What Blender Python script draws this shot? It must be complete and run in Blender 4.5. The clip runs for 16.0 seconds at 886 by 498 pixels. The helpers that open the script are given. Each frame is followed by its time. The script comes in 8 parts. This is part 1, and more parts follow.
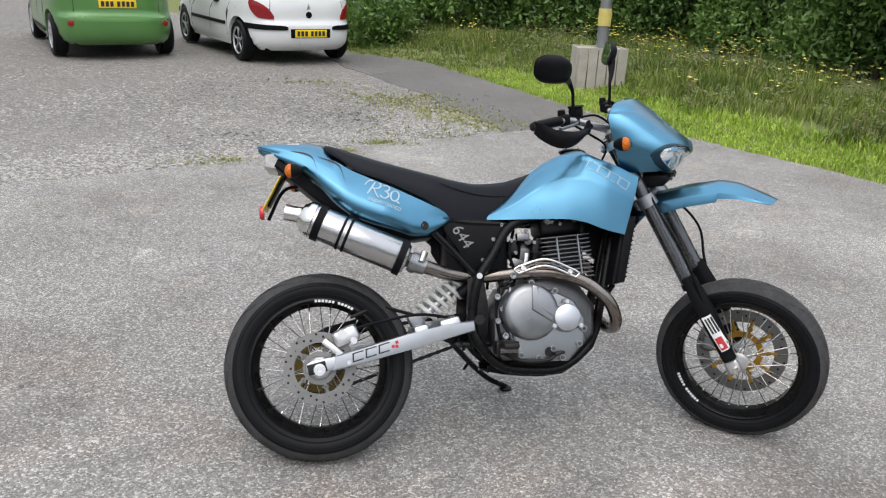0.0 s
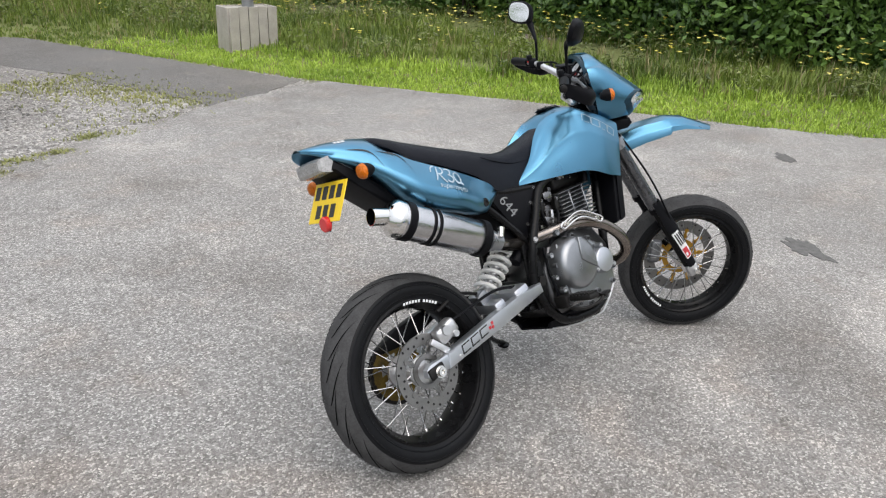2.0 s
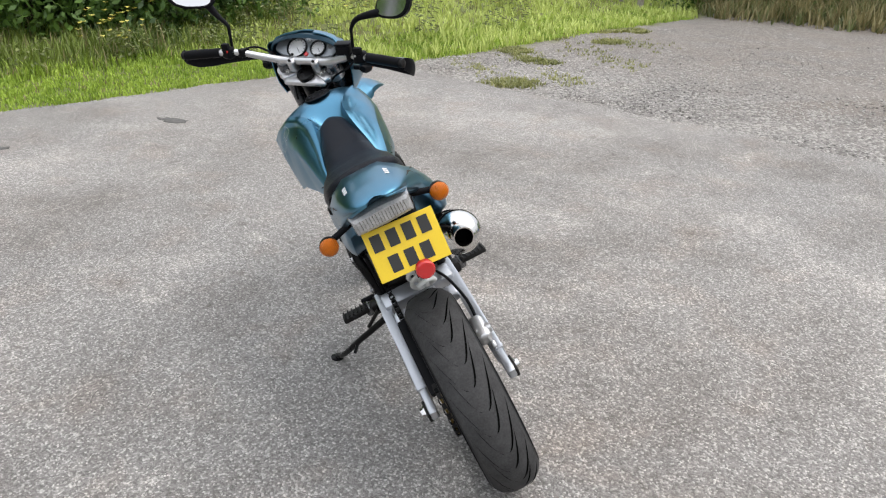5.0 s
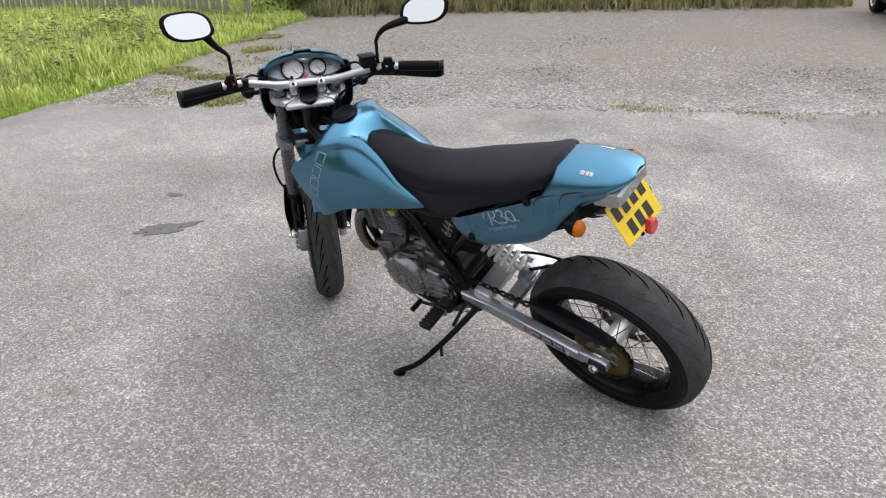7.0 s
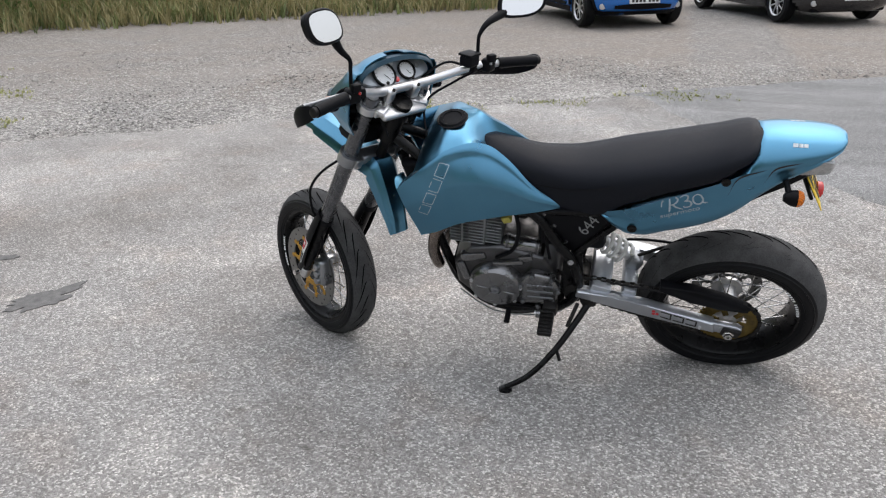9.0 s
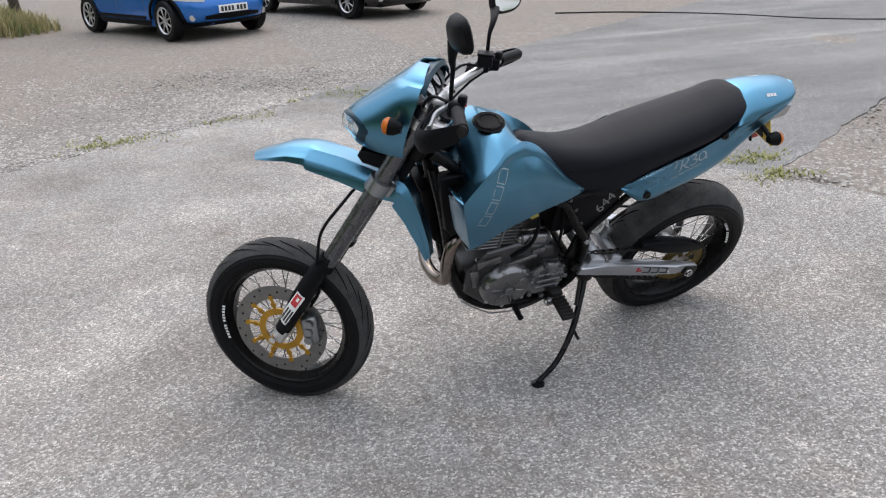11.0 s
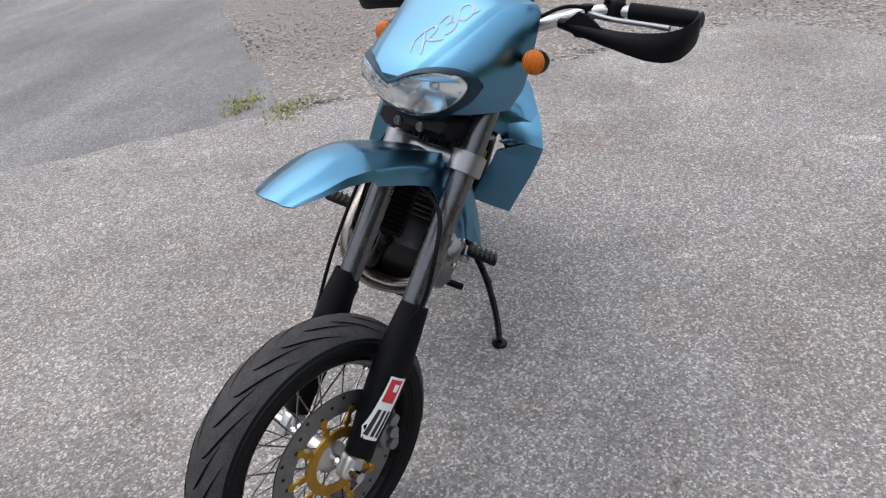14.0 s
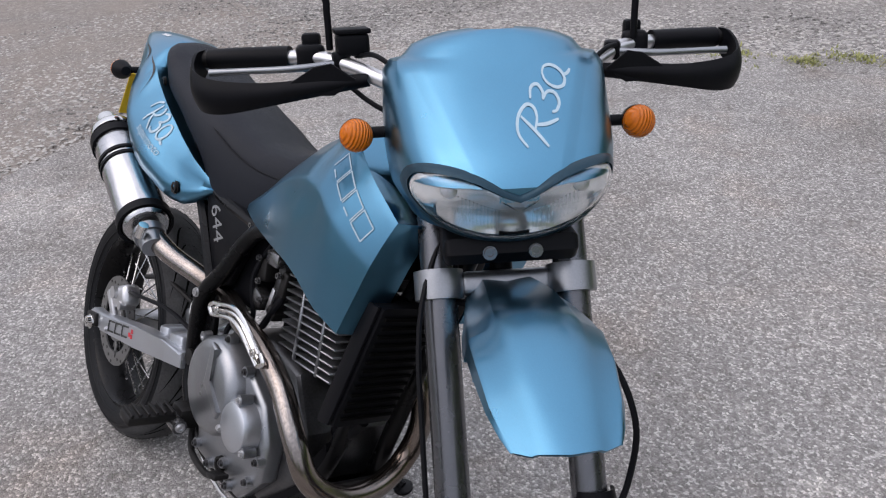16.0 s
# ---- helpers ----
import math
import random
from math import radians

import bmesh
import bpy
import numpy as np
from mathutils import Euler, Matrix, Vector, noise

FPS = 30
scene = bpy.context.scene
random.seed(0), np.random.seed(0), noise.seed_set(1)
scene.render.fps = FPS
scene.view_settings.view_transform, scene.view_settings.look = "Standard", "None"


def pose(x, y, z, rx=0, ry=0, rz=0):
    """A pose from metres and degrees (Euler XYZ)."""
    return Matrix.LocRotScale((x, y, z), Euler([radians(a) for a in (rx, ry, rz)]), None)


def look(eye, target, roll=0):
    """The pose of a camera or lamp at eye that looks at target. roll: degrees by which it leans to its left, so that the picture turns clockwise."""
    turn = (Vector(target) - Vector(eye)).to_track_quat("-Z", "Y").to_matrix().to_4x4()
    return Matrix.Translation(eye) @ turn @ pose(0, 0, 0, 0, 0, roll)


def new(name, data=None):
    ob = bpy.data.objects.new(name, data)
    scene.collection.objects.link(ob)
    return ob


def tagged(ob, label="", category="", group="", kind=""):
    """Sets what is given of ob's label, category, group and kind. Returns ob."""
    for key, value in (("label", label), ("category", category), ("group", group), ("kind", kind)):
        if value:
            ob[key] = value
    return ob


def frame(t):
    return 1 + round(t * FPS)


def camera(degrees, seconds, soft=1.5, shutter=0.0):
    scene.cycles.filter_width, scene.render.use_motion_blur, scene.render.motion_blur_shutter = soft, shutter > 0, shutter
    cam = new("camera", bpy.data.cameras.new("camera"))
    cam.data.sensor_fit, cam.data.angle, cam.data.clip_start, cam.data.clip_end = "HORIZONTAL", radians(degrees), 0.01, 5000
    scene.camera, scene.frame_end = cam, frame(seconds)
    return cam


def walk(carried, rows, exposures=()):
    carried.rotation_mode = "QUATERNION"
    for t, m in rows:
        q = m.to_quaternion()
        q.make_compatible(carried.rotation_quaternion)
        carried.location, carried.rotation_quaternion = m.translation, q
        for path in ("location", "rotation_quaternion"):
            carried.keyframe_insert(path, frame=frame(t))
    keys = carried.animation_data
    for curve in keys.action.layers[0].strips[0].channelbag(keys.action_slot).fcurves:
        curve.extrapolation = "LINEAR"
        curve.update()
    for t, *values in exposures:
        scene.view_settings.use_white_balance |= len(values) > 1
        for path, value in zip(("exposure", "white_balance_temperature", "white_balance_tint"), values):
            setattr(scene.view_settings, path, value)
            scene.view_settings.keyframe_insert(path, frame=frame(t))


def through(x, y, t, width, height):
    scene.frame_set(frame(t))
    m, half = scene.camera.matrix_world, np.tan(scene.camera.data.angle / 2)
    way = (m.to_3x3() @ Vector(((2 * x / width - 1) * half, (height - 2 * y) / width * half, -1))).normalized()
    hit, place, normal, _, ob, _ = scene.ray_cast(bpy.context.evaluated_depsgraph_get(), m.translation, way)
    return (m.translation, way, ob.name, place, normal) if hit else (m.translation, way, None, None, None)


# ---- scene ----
cam = camera(59.1, 16.0, soft=1.2)
PATH = [
    (0, (0.082, -2.174, 1.591), (0.328, -0.315, 0.897), 2.9),
    (0.5, (-0.315, -2.129, 1.586), (0.168, -0.318, 0.888), 2.9),
    (1, (-0.664, -1.99, 1.569), (0.054, -0.264, 0.857), 2.6),
    (1.5, (-0.965, -1.735, 1.577), (-0.008, -0.14, 0.843), 2.3),
    (2, (-1.325, -1.509, 1.585), (-0.131, -0.095, 0.829), 1.9),
    (2.5, (-1.51, -1.195, 1.562), (-0.095, -0.012, 0.788), 1.7),
    (3, (-1.716, -0.835, 1.544), (-0.095, 0.054, 0.78), 1.6),
    (3.5, (-1.894, -0.455, 1.548), (-0.133, 0.115, 0.791), 2.0),
    (4, (-1.881, -0.057, 1.525), (-0.041, 0.171, 0.772), 2.1),
    (4.5, (-1.881, 0.363, 1.521), (-0.039, 0.239, 0.753), 2.0),
    (4.7, (-1.877, 0.516, 1.538), (-0.052, 0.257, 0.76), 1.9),
    (5.2, (-1.831, 0.907, 1.543), (-0.058, 0.323, 0.753), 1.2),
    (5.75, (-1.692, 1.303, 1.542), (-0.049, 0.42, 0.75), -0.2),
    (6.3, (-1.482, 1.681, 1.538), (-0.004, 0.561, 0.753), -1.4),
    (6.8, (-1.247, 2.023, 1.535), (0.084, 0.745, 0.763), -1.9),
    (7, (-1.158, 2.19, 1.535), (0.123, 0.858, 0.771), -1.8),
    (7.5, (-0.897, 2.506, 1.534), (0.246, 1.047, 0.782), -1.4),
    (8, (-0.493, 2.597, 1.519), (0.472, 1.016, 0.766), -1.0),
    (8.5, (-0.114, 2.708, 1.488), (0.64, 1.017, 0.731), -0.8),
    (8.7, (0.038, 2.75, 1.502), (0.694, 1.021, 0.74), -0.7),
    (9.2, (0.428, 2.836, 1.497), (0.843, 1.016, 0.737), -0.9),
    (9.75, (0.865, 2.866, 1.5), (0.982, 0.991, 0.748), -1.4),
    (10.3, (1.284, 2.816, 1.5), (1.09, 0.949, 0.75), -2.0),
    (10.8, (1.627, 2.688, 1.493), (1.156, 0.899, 0.734), -2.4),
    (11, (1.74, 2.615, 1.502), (1.161, 0.862, 0.732), -2.5),
    (11.5, (2.072, 2.448, 1.467), (1.226, 0.822, 0.667), -2.3),
    (12, (2.349, 2.229, 1.466), (1.255, 0.778, 0.631), -2.0),
    (12.5, (2.539, 1.847, 1.463), (1.22, 0.616, 0.6), -2.5),
    (13, (2.693, 1.502, 1.456), (1.196, 0.517, 0.568), -3.4),
    (13.5, (2.704, 1.138, 1.434), (1.073, 0.436, 0.514), -4.5),
    (14, (2.684, 0.784, 1.413), (0.962, 0.401, 0.471), -5.3),
    (14.5, (2.637, 0.479, 1.421), (0.878, 0.457, 0.471), -5.4),
    (15, (2.397, 0.202, 1.418), (0.675, 0.537, 0.457), -5.7),
    (15.5, (2.185, -0.032, 1.43), (0.573, 0.655, 0.466), -5.4),
    (16, (1.924, -0.184, 1.423), (0.497, 0.826, 0.451), -4.7),
]
walk(cam, [(t, look(eye, target, roll)) for t, eye, target, roll in PATH],
     [(0, 0.19, 6500, 10), (1, 0.22, 6520, 10), (2, 0.27, 6560, 10), (4, 0.28, 6640, 10), (7.5, 0.25, 6620, 11), (8.5, 0.24, 6520, 11), (11, 0.25, 6450, 12), (12, 0.21, 6420, 13), (13, 0.17, 6420, 13),
      (14, 0.10, 6420, 14), (15, 0.0, 6400, 15), (16, -0.04, 6330, 17)])


# ---- light ----
world = bpy.data.worlds.new("overcast_sky")
scene.world = world
world.use_nodes = True
wt = world.node_tree
sky = wt.nodes.new("ShaderNodeTexSky")
sky.sky_type = "NISHITA"
sky.sun_disc = False
sky.sun_elevation = radians(63)
sky.sun_rotation = radians(200)
sky.air_density, sky.dust_density, sky.ozone_density = 1.0, 4.0, 1.0
soft_sky = wt.nodes.new("ShaderNodeMix")
soft_sky.data_type = "RGBA"
soft_sky.inputs["Factor"].default_value = 0.72
soft_sky.inputs["B"].default_value = (7.6, 7.9, 8.3, 1)
wt.links.new(sky.outputs[0], soft_sky.inputs["A"])
background = wt.nodes["Background"]
# overcast dome: three times brighter overhead than at the horizon
dome_at = wt.nodes.new("ShaderNodeTexCoord")
dome_xyz = wt.nodes.new("ShaderNodeSeparateXYZ")
dome = wt.nodes.new("ShaderNodeMapRange")
dome.inputs[1].default_value, dome.inputs[2].default_value, dome.inputs[3].default_value, dome.inputs[4].default_value = 0.0, 1.0, 0.45, 1.3
dome_mix = wt.nodes.new("ShaderNodeVectorMath")
dome_mix.operation = "SCALE"
wt.links.new(dome_at.outputs["Generated"], dome_xyz.inputs[0])
wt.links.new(dome_xyz.outputs[2], dome.inputs[0])
wt.links.new(soft_sky.outputs["Result"], dome_mix.inputs[0])
wt.links.new(dome.outputs[0], dome_mix.inputs["Scale"])
wt.links.new(dome_mix.outputs[0], background.inputs[0])
background.inputs[1].default_value = 0.176
sun = new("sun", bpy.data.lights.new("sun", "SUN"))
sun.data.energy, sun.data.angle, sun.data.color = 0.9, radians(68), (1, 0.95, 0.88)
sun.matrix_world = look((-3, -8, 14), (0, 0, 0))


# ---- materials ----
def material(name, base, rough=0.5, metal=0.0, var=0.12, scale=18.0, fine=260.0, bump=0.1, coat=0.0, dirt=None, dirt_amount=0.0, spec=0.5):
    """Base colour with a broad and a fine variation, fine relief, and optional dirt patches."""
    m = bpy.data.materials.new(name)
    m.use_nodes = True
    t = m.node_tree
    n, l = t.nodes, t.links
    b = n["Principled BSDF"]
    at = n.new("ShaderNodeTexCoord")
    broad = n.new("ShaderNodeTexNoise")
    broad.inputs["Scale"].default_value, broad.inputs["Detail"].default_value = scale, 4
    small = n.new("ShaderNodeTexNoise")
    small.inputs["Scale"].default_value, small.inputs["Detail"].default_value = fine, 3
    for tex in (broad, small):
        l.new(at.outputs["Object"], tex.inputs["Vector"])
    both = n.new("ShaderNodeMath")
    both.operation = "MULTIPLY_ADD"
    both.inputs[1].default_value = 0.45
    l.new(small.outputs["Fac"], both.inputs[0])
    half = n.new("ShaderNodeMath")
    half.operation = "MULTIPLY"
    half.inputs[1].default_value = 0.55
    l.new(broad.outputs["Fac"], half.inputs[0])
    l.new(half.outputs[0], both.inputs[2])
    ramp = n.new("ShaderNodeValToRGB")
    ramp.color_ramp.elements[0].position, ramp.color_ramp.elements[1].position = 0.3, 0.7
    ramp.color_ramp.elements[0].color = (*[c * (1 - var) for c in base], 1)
    ramp.color_ramp.elements[1].color = (*[min(1, c * (1 + var)) for c in base], 1)
    l.new(both.outputs[0], ramp.inputs[0])
    out = ramp.outputs[0]
    if dirt:
        patch = n.new("ShaderNodeTexNoise")
        patch.inputs["Scale"].default_value, patch.inputs["Detail"].default_value = scale * 0.6, 6
        l.new(at.outputs["Object"], patch.inputs["Vector"])
        cut = n.new("ShaderNodeMapRange")
        cut.inputs[1].default_value, cut.inputs[2].default_value = 0.62 - 0.3 * dirt_amount, 0.75
        cut.inputs[4].default_value = dirt_amount
        l.new(patch.outputs["Fac"], cut.inputs[0])
        mix = n.new("ShaderNodeMix")
        mix.data_type = "RGBA"
        mix.inputs["B"].default_value = (*dirt, 1)
        l.new(cut.outputs[0], mix.inputs["Factor"])
        l.new(out, mix.inputs["A"])
        out = mix.outputs["Result"]
    l.new(out, b.inputs["Base Color"])
    b.inputs["Metallic"].default_value = metal
    b.inputs["Specular IOR Level"].default_value = spec
    b.inputs["Coat Weight"].default_value, b.inputs["Coat Roughness"].default_value = coat, 0.06
    grit = n.new("ShaderNodeMapRange")
    grit.inputs[3].default_value, grit.inputs[4].default_value = max(0.02, rough - 0.08), min(1, rough + 0.08)
    l.new(broad.outputs["Fac"], grit.inputs[0])
    l.new(grit.outputs[0], b.inputs["Roughness"])
    if bump:
        relief = n.new("ShaderNodeBump")
        relief.inputs["Strength"].default_value, relief.inputs["Distance"].default_value = bump, 0.002
        l.new(small.outputs["Fac"], relief.inputs["Height"])
        l.new(relief.outputs[0], b.inputs["Normal"])
    return m


def leaf_material(name, low, high, rough=0.55, through=0.25):
    """Leaves and grass: each island takes a colour of its own between two greens."""
    m = bpy.data.materials.new(name)
    m.use_nodes = True
    n, l = m.node_tree.nodes, m.node_tree.links
    b = n["Principled BSDF"]
    geo = n.new("ShaderNodeNewGeometry")
    at = n.new("ShaderNodeTexCoord")
    broad = n.new("ShaderNodeTexNoise")
    broad.inputs["Scale"].default_value = 0.9
    l.new(at.outputs["Object"], broad.inputs["Vector"])
    add = n.new("ShaderNodeMath")
    add.operation = "MULTIPLY_ADD"
    add.inputs[1].default_value = 0.5
    l.new(geo.outputs["Random Per Island"], add.inputs[0])
    l.new(broad.outputs["Fac"], add.inputs[2])
    ramp = n.new("ShaderNodeValToRGB")
    ramp.color_ramp.elements[0].position, ramp.color_ramp.elements[1].position = 0.4, 1.0
    ramp.color_ramp.elements[0].color, ramp.color_ramp.elements[1].color = (*low, 1), (*high, 1)
    l.new(add.outputs[0], ramp.inputs[0])
    l.new(ramp.outputs[0], b.inputs["Base Color"])
    b.inputs["Roughness"].default_value = rough
    b.inputs["Transmission Weight"].default_value = 0
    b.inputs["Subsurface Weight"].default_value = 0
    thin = n.new("ShaderNodeBsdfTranslucent")
    l.new(ramp.outputs[0], thin.inputs[0])
    mix = n.new("ShaderNodeMixShader")
    mix.inputs[0].default_value = through
    l.new(b.outputs[0], mix.inputs[1])
    l.new(thin.outputs[0], mix.inputs[2])
    l.new(mix.outputs[0], n["Material Output"].inputs[0])
    return m


def stone_nodes(n, l, at, scale, dark, light, spread=1.0, gap=0.5):
    """Aggregate: irregular cells of random grey with dark joints between them. Returns colour and height outputs."""
    cells = n.new("ShaderNodeTexVoronoi")
    rims = n.new("ShaderNodeTexVoronoi")
    rims.feature = "DISTANCE_TO_EDGE"
    for tex in (cells, rims):
        tex.inputs["Scale"].default_value = scale
        l.new(at, tex.inputs["Vector"])
    grey = n.new("ShaderNodeSeparateColor")
    l.new(cells.outputs["Color"], grey.inputs[0])
    ramp = n.new("ShaderNodeValToRGB")
    e = ramp.color_ramp.elements
    e[0].position, e[0].color = 0.0, (*dark, 1)
    e[1].position, e[1].color = 1.0, (*light, 1)
    mid = e.new(0.72)
    mid.color = (*[d + (g - d) * 0.42 * spread for d, g in zip(dark, light)], 1)
    l.new(grey.outputs[0], ramp.inputs[0])
    joint = n.new("ShaderNodeMapRange")
    joint.inputs[1].default_value, joint.inputs[2].default_value, joint.inputs[3].default_value = 0.02, 0.16, 1 - gap
    l.new(rims.outputs["Distance"], joint.inputs[0])
    shade = n.new("ShaderNodeVectorMath")
    shade.operation = "SCALE"
    l.new(ramp.outputs[0], shade.inputs[0])
    l.new(joint.outputs[0], shade.inputs["Scale"])
    return shade.outputs[0], rims.outputs["Distance"]


def tinted(n, l, colour, fac, low, high, tint):
    """Multiplies a colour by a tint where a noise lies between two values, so that the grain stays."""
    cut = n.new("ShaderNodeMapRange")
    cut.inputs[1].default_value, cut.inputs[2].default_value = low, high
    l.new(fac, cut.inputs[0])
    mix = n.new("ShaderNodeMix")
    mix.data_type, mix.blend_type = "RGBA", "MULTIPLY"
    mix.inputs["B"].default_value = (*tint, 1)
    l.new(cut.outputs[0], mix.inputs["Factor"])
    l.new(colour, mix.inputs["A"])
    return mix.outputs["Result"]


def asphalt(name, dark, light, scale, patches, bump=0.5, dust=0.0, gap=0.5, streaks=0.0):
    """Weathered tarmac: sharp aggregate in two sizes, pale and dark stains that keep the grain, chips of pale stone, a
    paler end (factor dust).
    """
    m = bpy.data.materials.new(name)
    m.use_nodes = True
    n, l = m.node_tree.nodes, m.node_tree.links
    b = n["Principled BSDF"]
    plain = n.new("ShaderNodeTexCoord").outputs["Object"]
    warp = n.new("ShaderNodeTexNoise")
    warp.inputs["Scale"].default_value, warp.inputs["Detail"].default_value = scale * 1.1, 2
    l.new(plain, warp.inputs["Vector"])
    pull = n.new("ShaderNodeVectorMath")
    pull.operation = "MULTIPLY_ADD"
    pull.inputs[1].default_value = [0.7 / scale] * 3
    l.new(warp.outputs["Color"], pull.inputs[0])
    l.new(plain, pull.inputs[2])
    at = pull.outputs[0]
    colour, height = stone_nodes(n, l, at, scale, dark, light, 0.9, gap)
    fine, _ = stone_nodes(n, l, at, scale * 2.1, dark, [c * 0.8 for c in light], 0.9, gap)
    blend = n.new("ShaderNodeMix")
    blend.data_type = "RGBA"
    blend.inputs["Factor"].default_value = 0.30
    l.new(colour, blend.inputs["A"])
    l.new(fine, blend.inputs["B"])
    out = blend.outputs["Result"]

    def cloud(size, detail=7, rough=0.62, vector=plain):
        tex = n.new("ShaderNodeTexNoise")
        tex.inputs["Scale"].default_value, tex.inputs["Detail"].default_value, tex.inputs["Roughness"].default_value = size, detail, rough
        l.new(vector, tex.inputs["Vector"])
        return tex.outputs["Fac"]

    for size, low, high, tint in patches:
        out = tinted(n, l, out, cloud(size), low, high, tint)
    if streaks:
        long = n.new("ShaderNodeMapping")
        long.inputs["Rotation"].default_value = (0, 0, radians(62))
        long.inputs["Scale"].default_value = (0.22, 1.6, 1)
        l.new(plain, long.inputs["Vector"])
        out = tinted(n, l, out, cloud(1.3, 5, 0.55, long.outputs[0]), 0.46, 0.66, [1 - streaks] * 3)
        out = tinted(n, l, out, cloud(0.8, 5, 0.55, long.outputs[0]), 0.50, 0.66, [1 + streaks * 1.3] * 3)
    # the factor dust mixes in a paler tone towards one end of the yard
    split = n.new("ShaderNodeSeparateXYZ")
    l.new(plain, split.inputs[0])
    end = n.new("ShaderNodeMapRange")
    end.inputs[1].default_value, end.inputs[2].default_value, end.inputs[4].default_value = 0.0, 5.0, dust
    l.new(split.outputs[0], end.inputs[0])
    dusty = n.new("ShaderNodeMix")
    dusty.data_type = "RGBA"
    dusty.inputs["B"].default_value = (0.36, 0.342, 0.325, 1)
    l.new(end.outputs[0], dusty.inputs["Factor"])
    l.new(out, dusty.inputs["A"])
    l.new(dusty.outputs["Result"], b.inputs["Base Color"])
    b.inputs["Roughness"].default_value = 0.85
    b.inputs["Specular IOR Level"].default_value = 0.35
    relief = n.new("ShaderNodeBump")
    relief.inputs["Strength"].default_value, relief.inputs["Distance"].default_value = bump, 0.006
    l.new(height, relief.inputs["Height"])
    l.new(relief.outputs[0], b.inputs["Normal"])
    return m


def ground_material():
    """One sheet: loose gravel, clean pale stones, brown dirt and grassy soil, by the attribute zone."""
    m = bpy.data.materials.new("ground_mix")
    m.use_nodes = True
    n, l = m.node_tree.nodes, m.node_tree.links
    b = n["Principled BSDF"]
    at = n.new("ShaderNodeTexCoord").outputs["Object"]
    warp = n.new("ShaderNodeTexNoise")
    warp.inputs["Scale"].default_value, warp.inputs["Detail"].default_value = 14, 5
    l.new(at, warp.inputs["Vector"])
    pull = n.new("ShaderNodeVectorMath")
    pull.operation = "MULTIPLY_ADD"
    pull.inputs[1].default_value = (0.11, 0.11, 0.11)
    l.new(warp.outputs["Color"], pull.inputs[0])
    l.new(at, pull.inputs[2])
    at = pull.outputs[0]
    gravel, h1 = stone_nodes(n, l, at, 34, (0.115, 0.108, 0.10), (0.66, 0.63, 0.59), 0.78, 0.55)
    grit, _ = stone_nodes(n, l, at, 95, (0.115, 0.106, 0.098), (0.49, 0.455, 0.42), 1.0, 0.45)
    pale, _ = stone_nodes(n, l, at, 46, (0.165, 0.155, 0.145), (0.60, 0.575, 0.545), 1.0, 0.5)
    zone = n.new("ShaderNodeVertexColor")
    zone.layer_name = "zone"
    masks = n.new("ShaderNodeSeparateColor")
    l.new(zone.outputs[0], masks.inputs[0])
    broken = n.new("ShaderNodeTexNoise")
    broken.inputs["Scale"].default_value, broken.inputs["Detail"].default_value = 1.7, 7
    l.new(at, broken.inputs["Vector"])

    def over(base, top, mask, sharp=0.22):
        shift = n.new("ShaderNodeMath")
        shift.operation = "MULTIPLY_ADD"
        shift.inputs[1].default_value = 0.9
        shift.inputs[2].default_value = -0.45
        l.new(broken.outputs["Fac"], shift.inputs[0])
        total = n.new("ShaderNodeMath")
        l.new(mask, total.inputs[0])
        l.new(shift.outputs[0], total.inputs[1])
        cut = n.new("ShaderNodeMapRange")
        cut.inputs[1].default_value, cut.inputs[2].default_value = 0.5 - sharp, 0.5 + sharp
        l.new(total.outputs[0], cut.inputs[0])
        mix = n.new("ShaderNodeMix")
        mix.data_type = "RGBA"
        l.new(cut.outputs[0], mix.inputs["Factor"])
        l.new(base, mix.inputs["A"])
        if isinstance(top, tuple):
            mix.inputs["B"].default_value = (*top, 1)
        else:
            l.new(top, mix.inputs["B"])
        return mix.outputs["Result"]

    half = n.new("ShaderNodeMix")
    half.data_type = "RGBA"
    half.inputs["Factor"].default_value = 0.5
    l.new(gravel, half.inputs["A"])
    l.new(grit, half.inputs["B"])
    tracks = n.new("ShaderNodeTexNoise")
    tracks.inputs["Scale"].default_value, tracks.inputs["Detail"].default_value = 0.75, 6
    l.new(at, tracks.inputs["Vector"])
    worn = n.new("ShaderNodeMapRange")
    worn.inputs[1].default_value, worn.inputs[2].default_value, worn.inputs[4].default_value = 0.46, 0.62, 0.75
    l.new(tracks.outputs["Fac"], worn.inputs[0])
    smooth_dirt = n.new("ShaderNodeMix")
    smooth_dirt.data_type = "RGBA"
    l.new(worn.outputs[0], smooth_dirt.inputs["Factor"])
    l.new(half.outputs["Result"], smooth_dirt.inputs["A"])
    l.new(grit, smooth_dirt.inputs["B"])
    out = over(smooth_dirt.outputs["Result"], pale, masks.outputs[1])
    out = over(out, (0.23, 0.19, 0.155), masks.outputs[2], 0.5)
    out = over(out, (0.15, 0.17, 0.055), masks.outputs[0], 0.12)
    l.new(out, b.inputs["Base Color"])
    b.inputs["Roughness"].default_value = 0.95
    relief = n.new("ShaderNodeBump")
    relief.inputs["Strength"].default_value, relief.inputs["Distance"].default_value = 0.8, 0.012
    l.new(h1, relief.inputs["Height"])
    l.new(relief.outputs[0], b.inputs["Normal"])
    return m


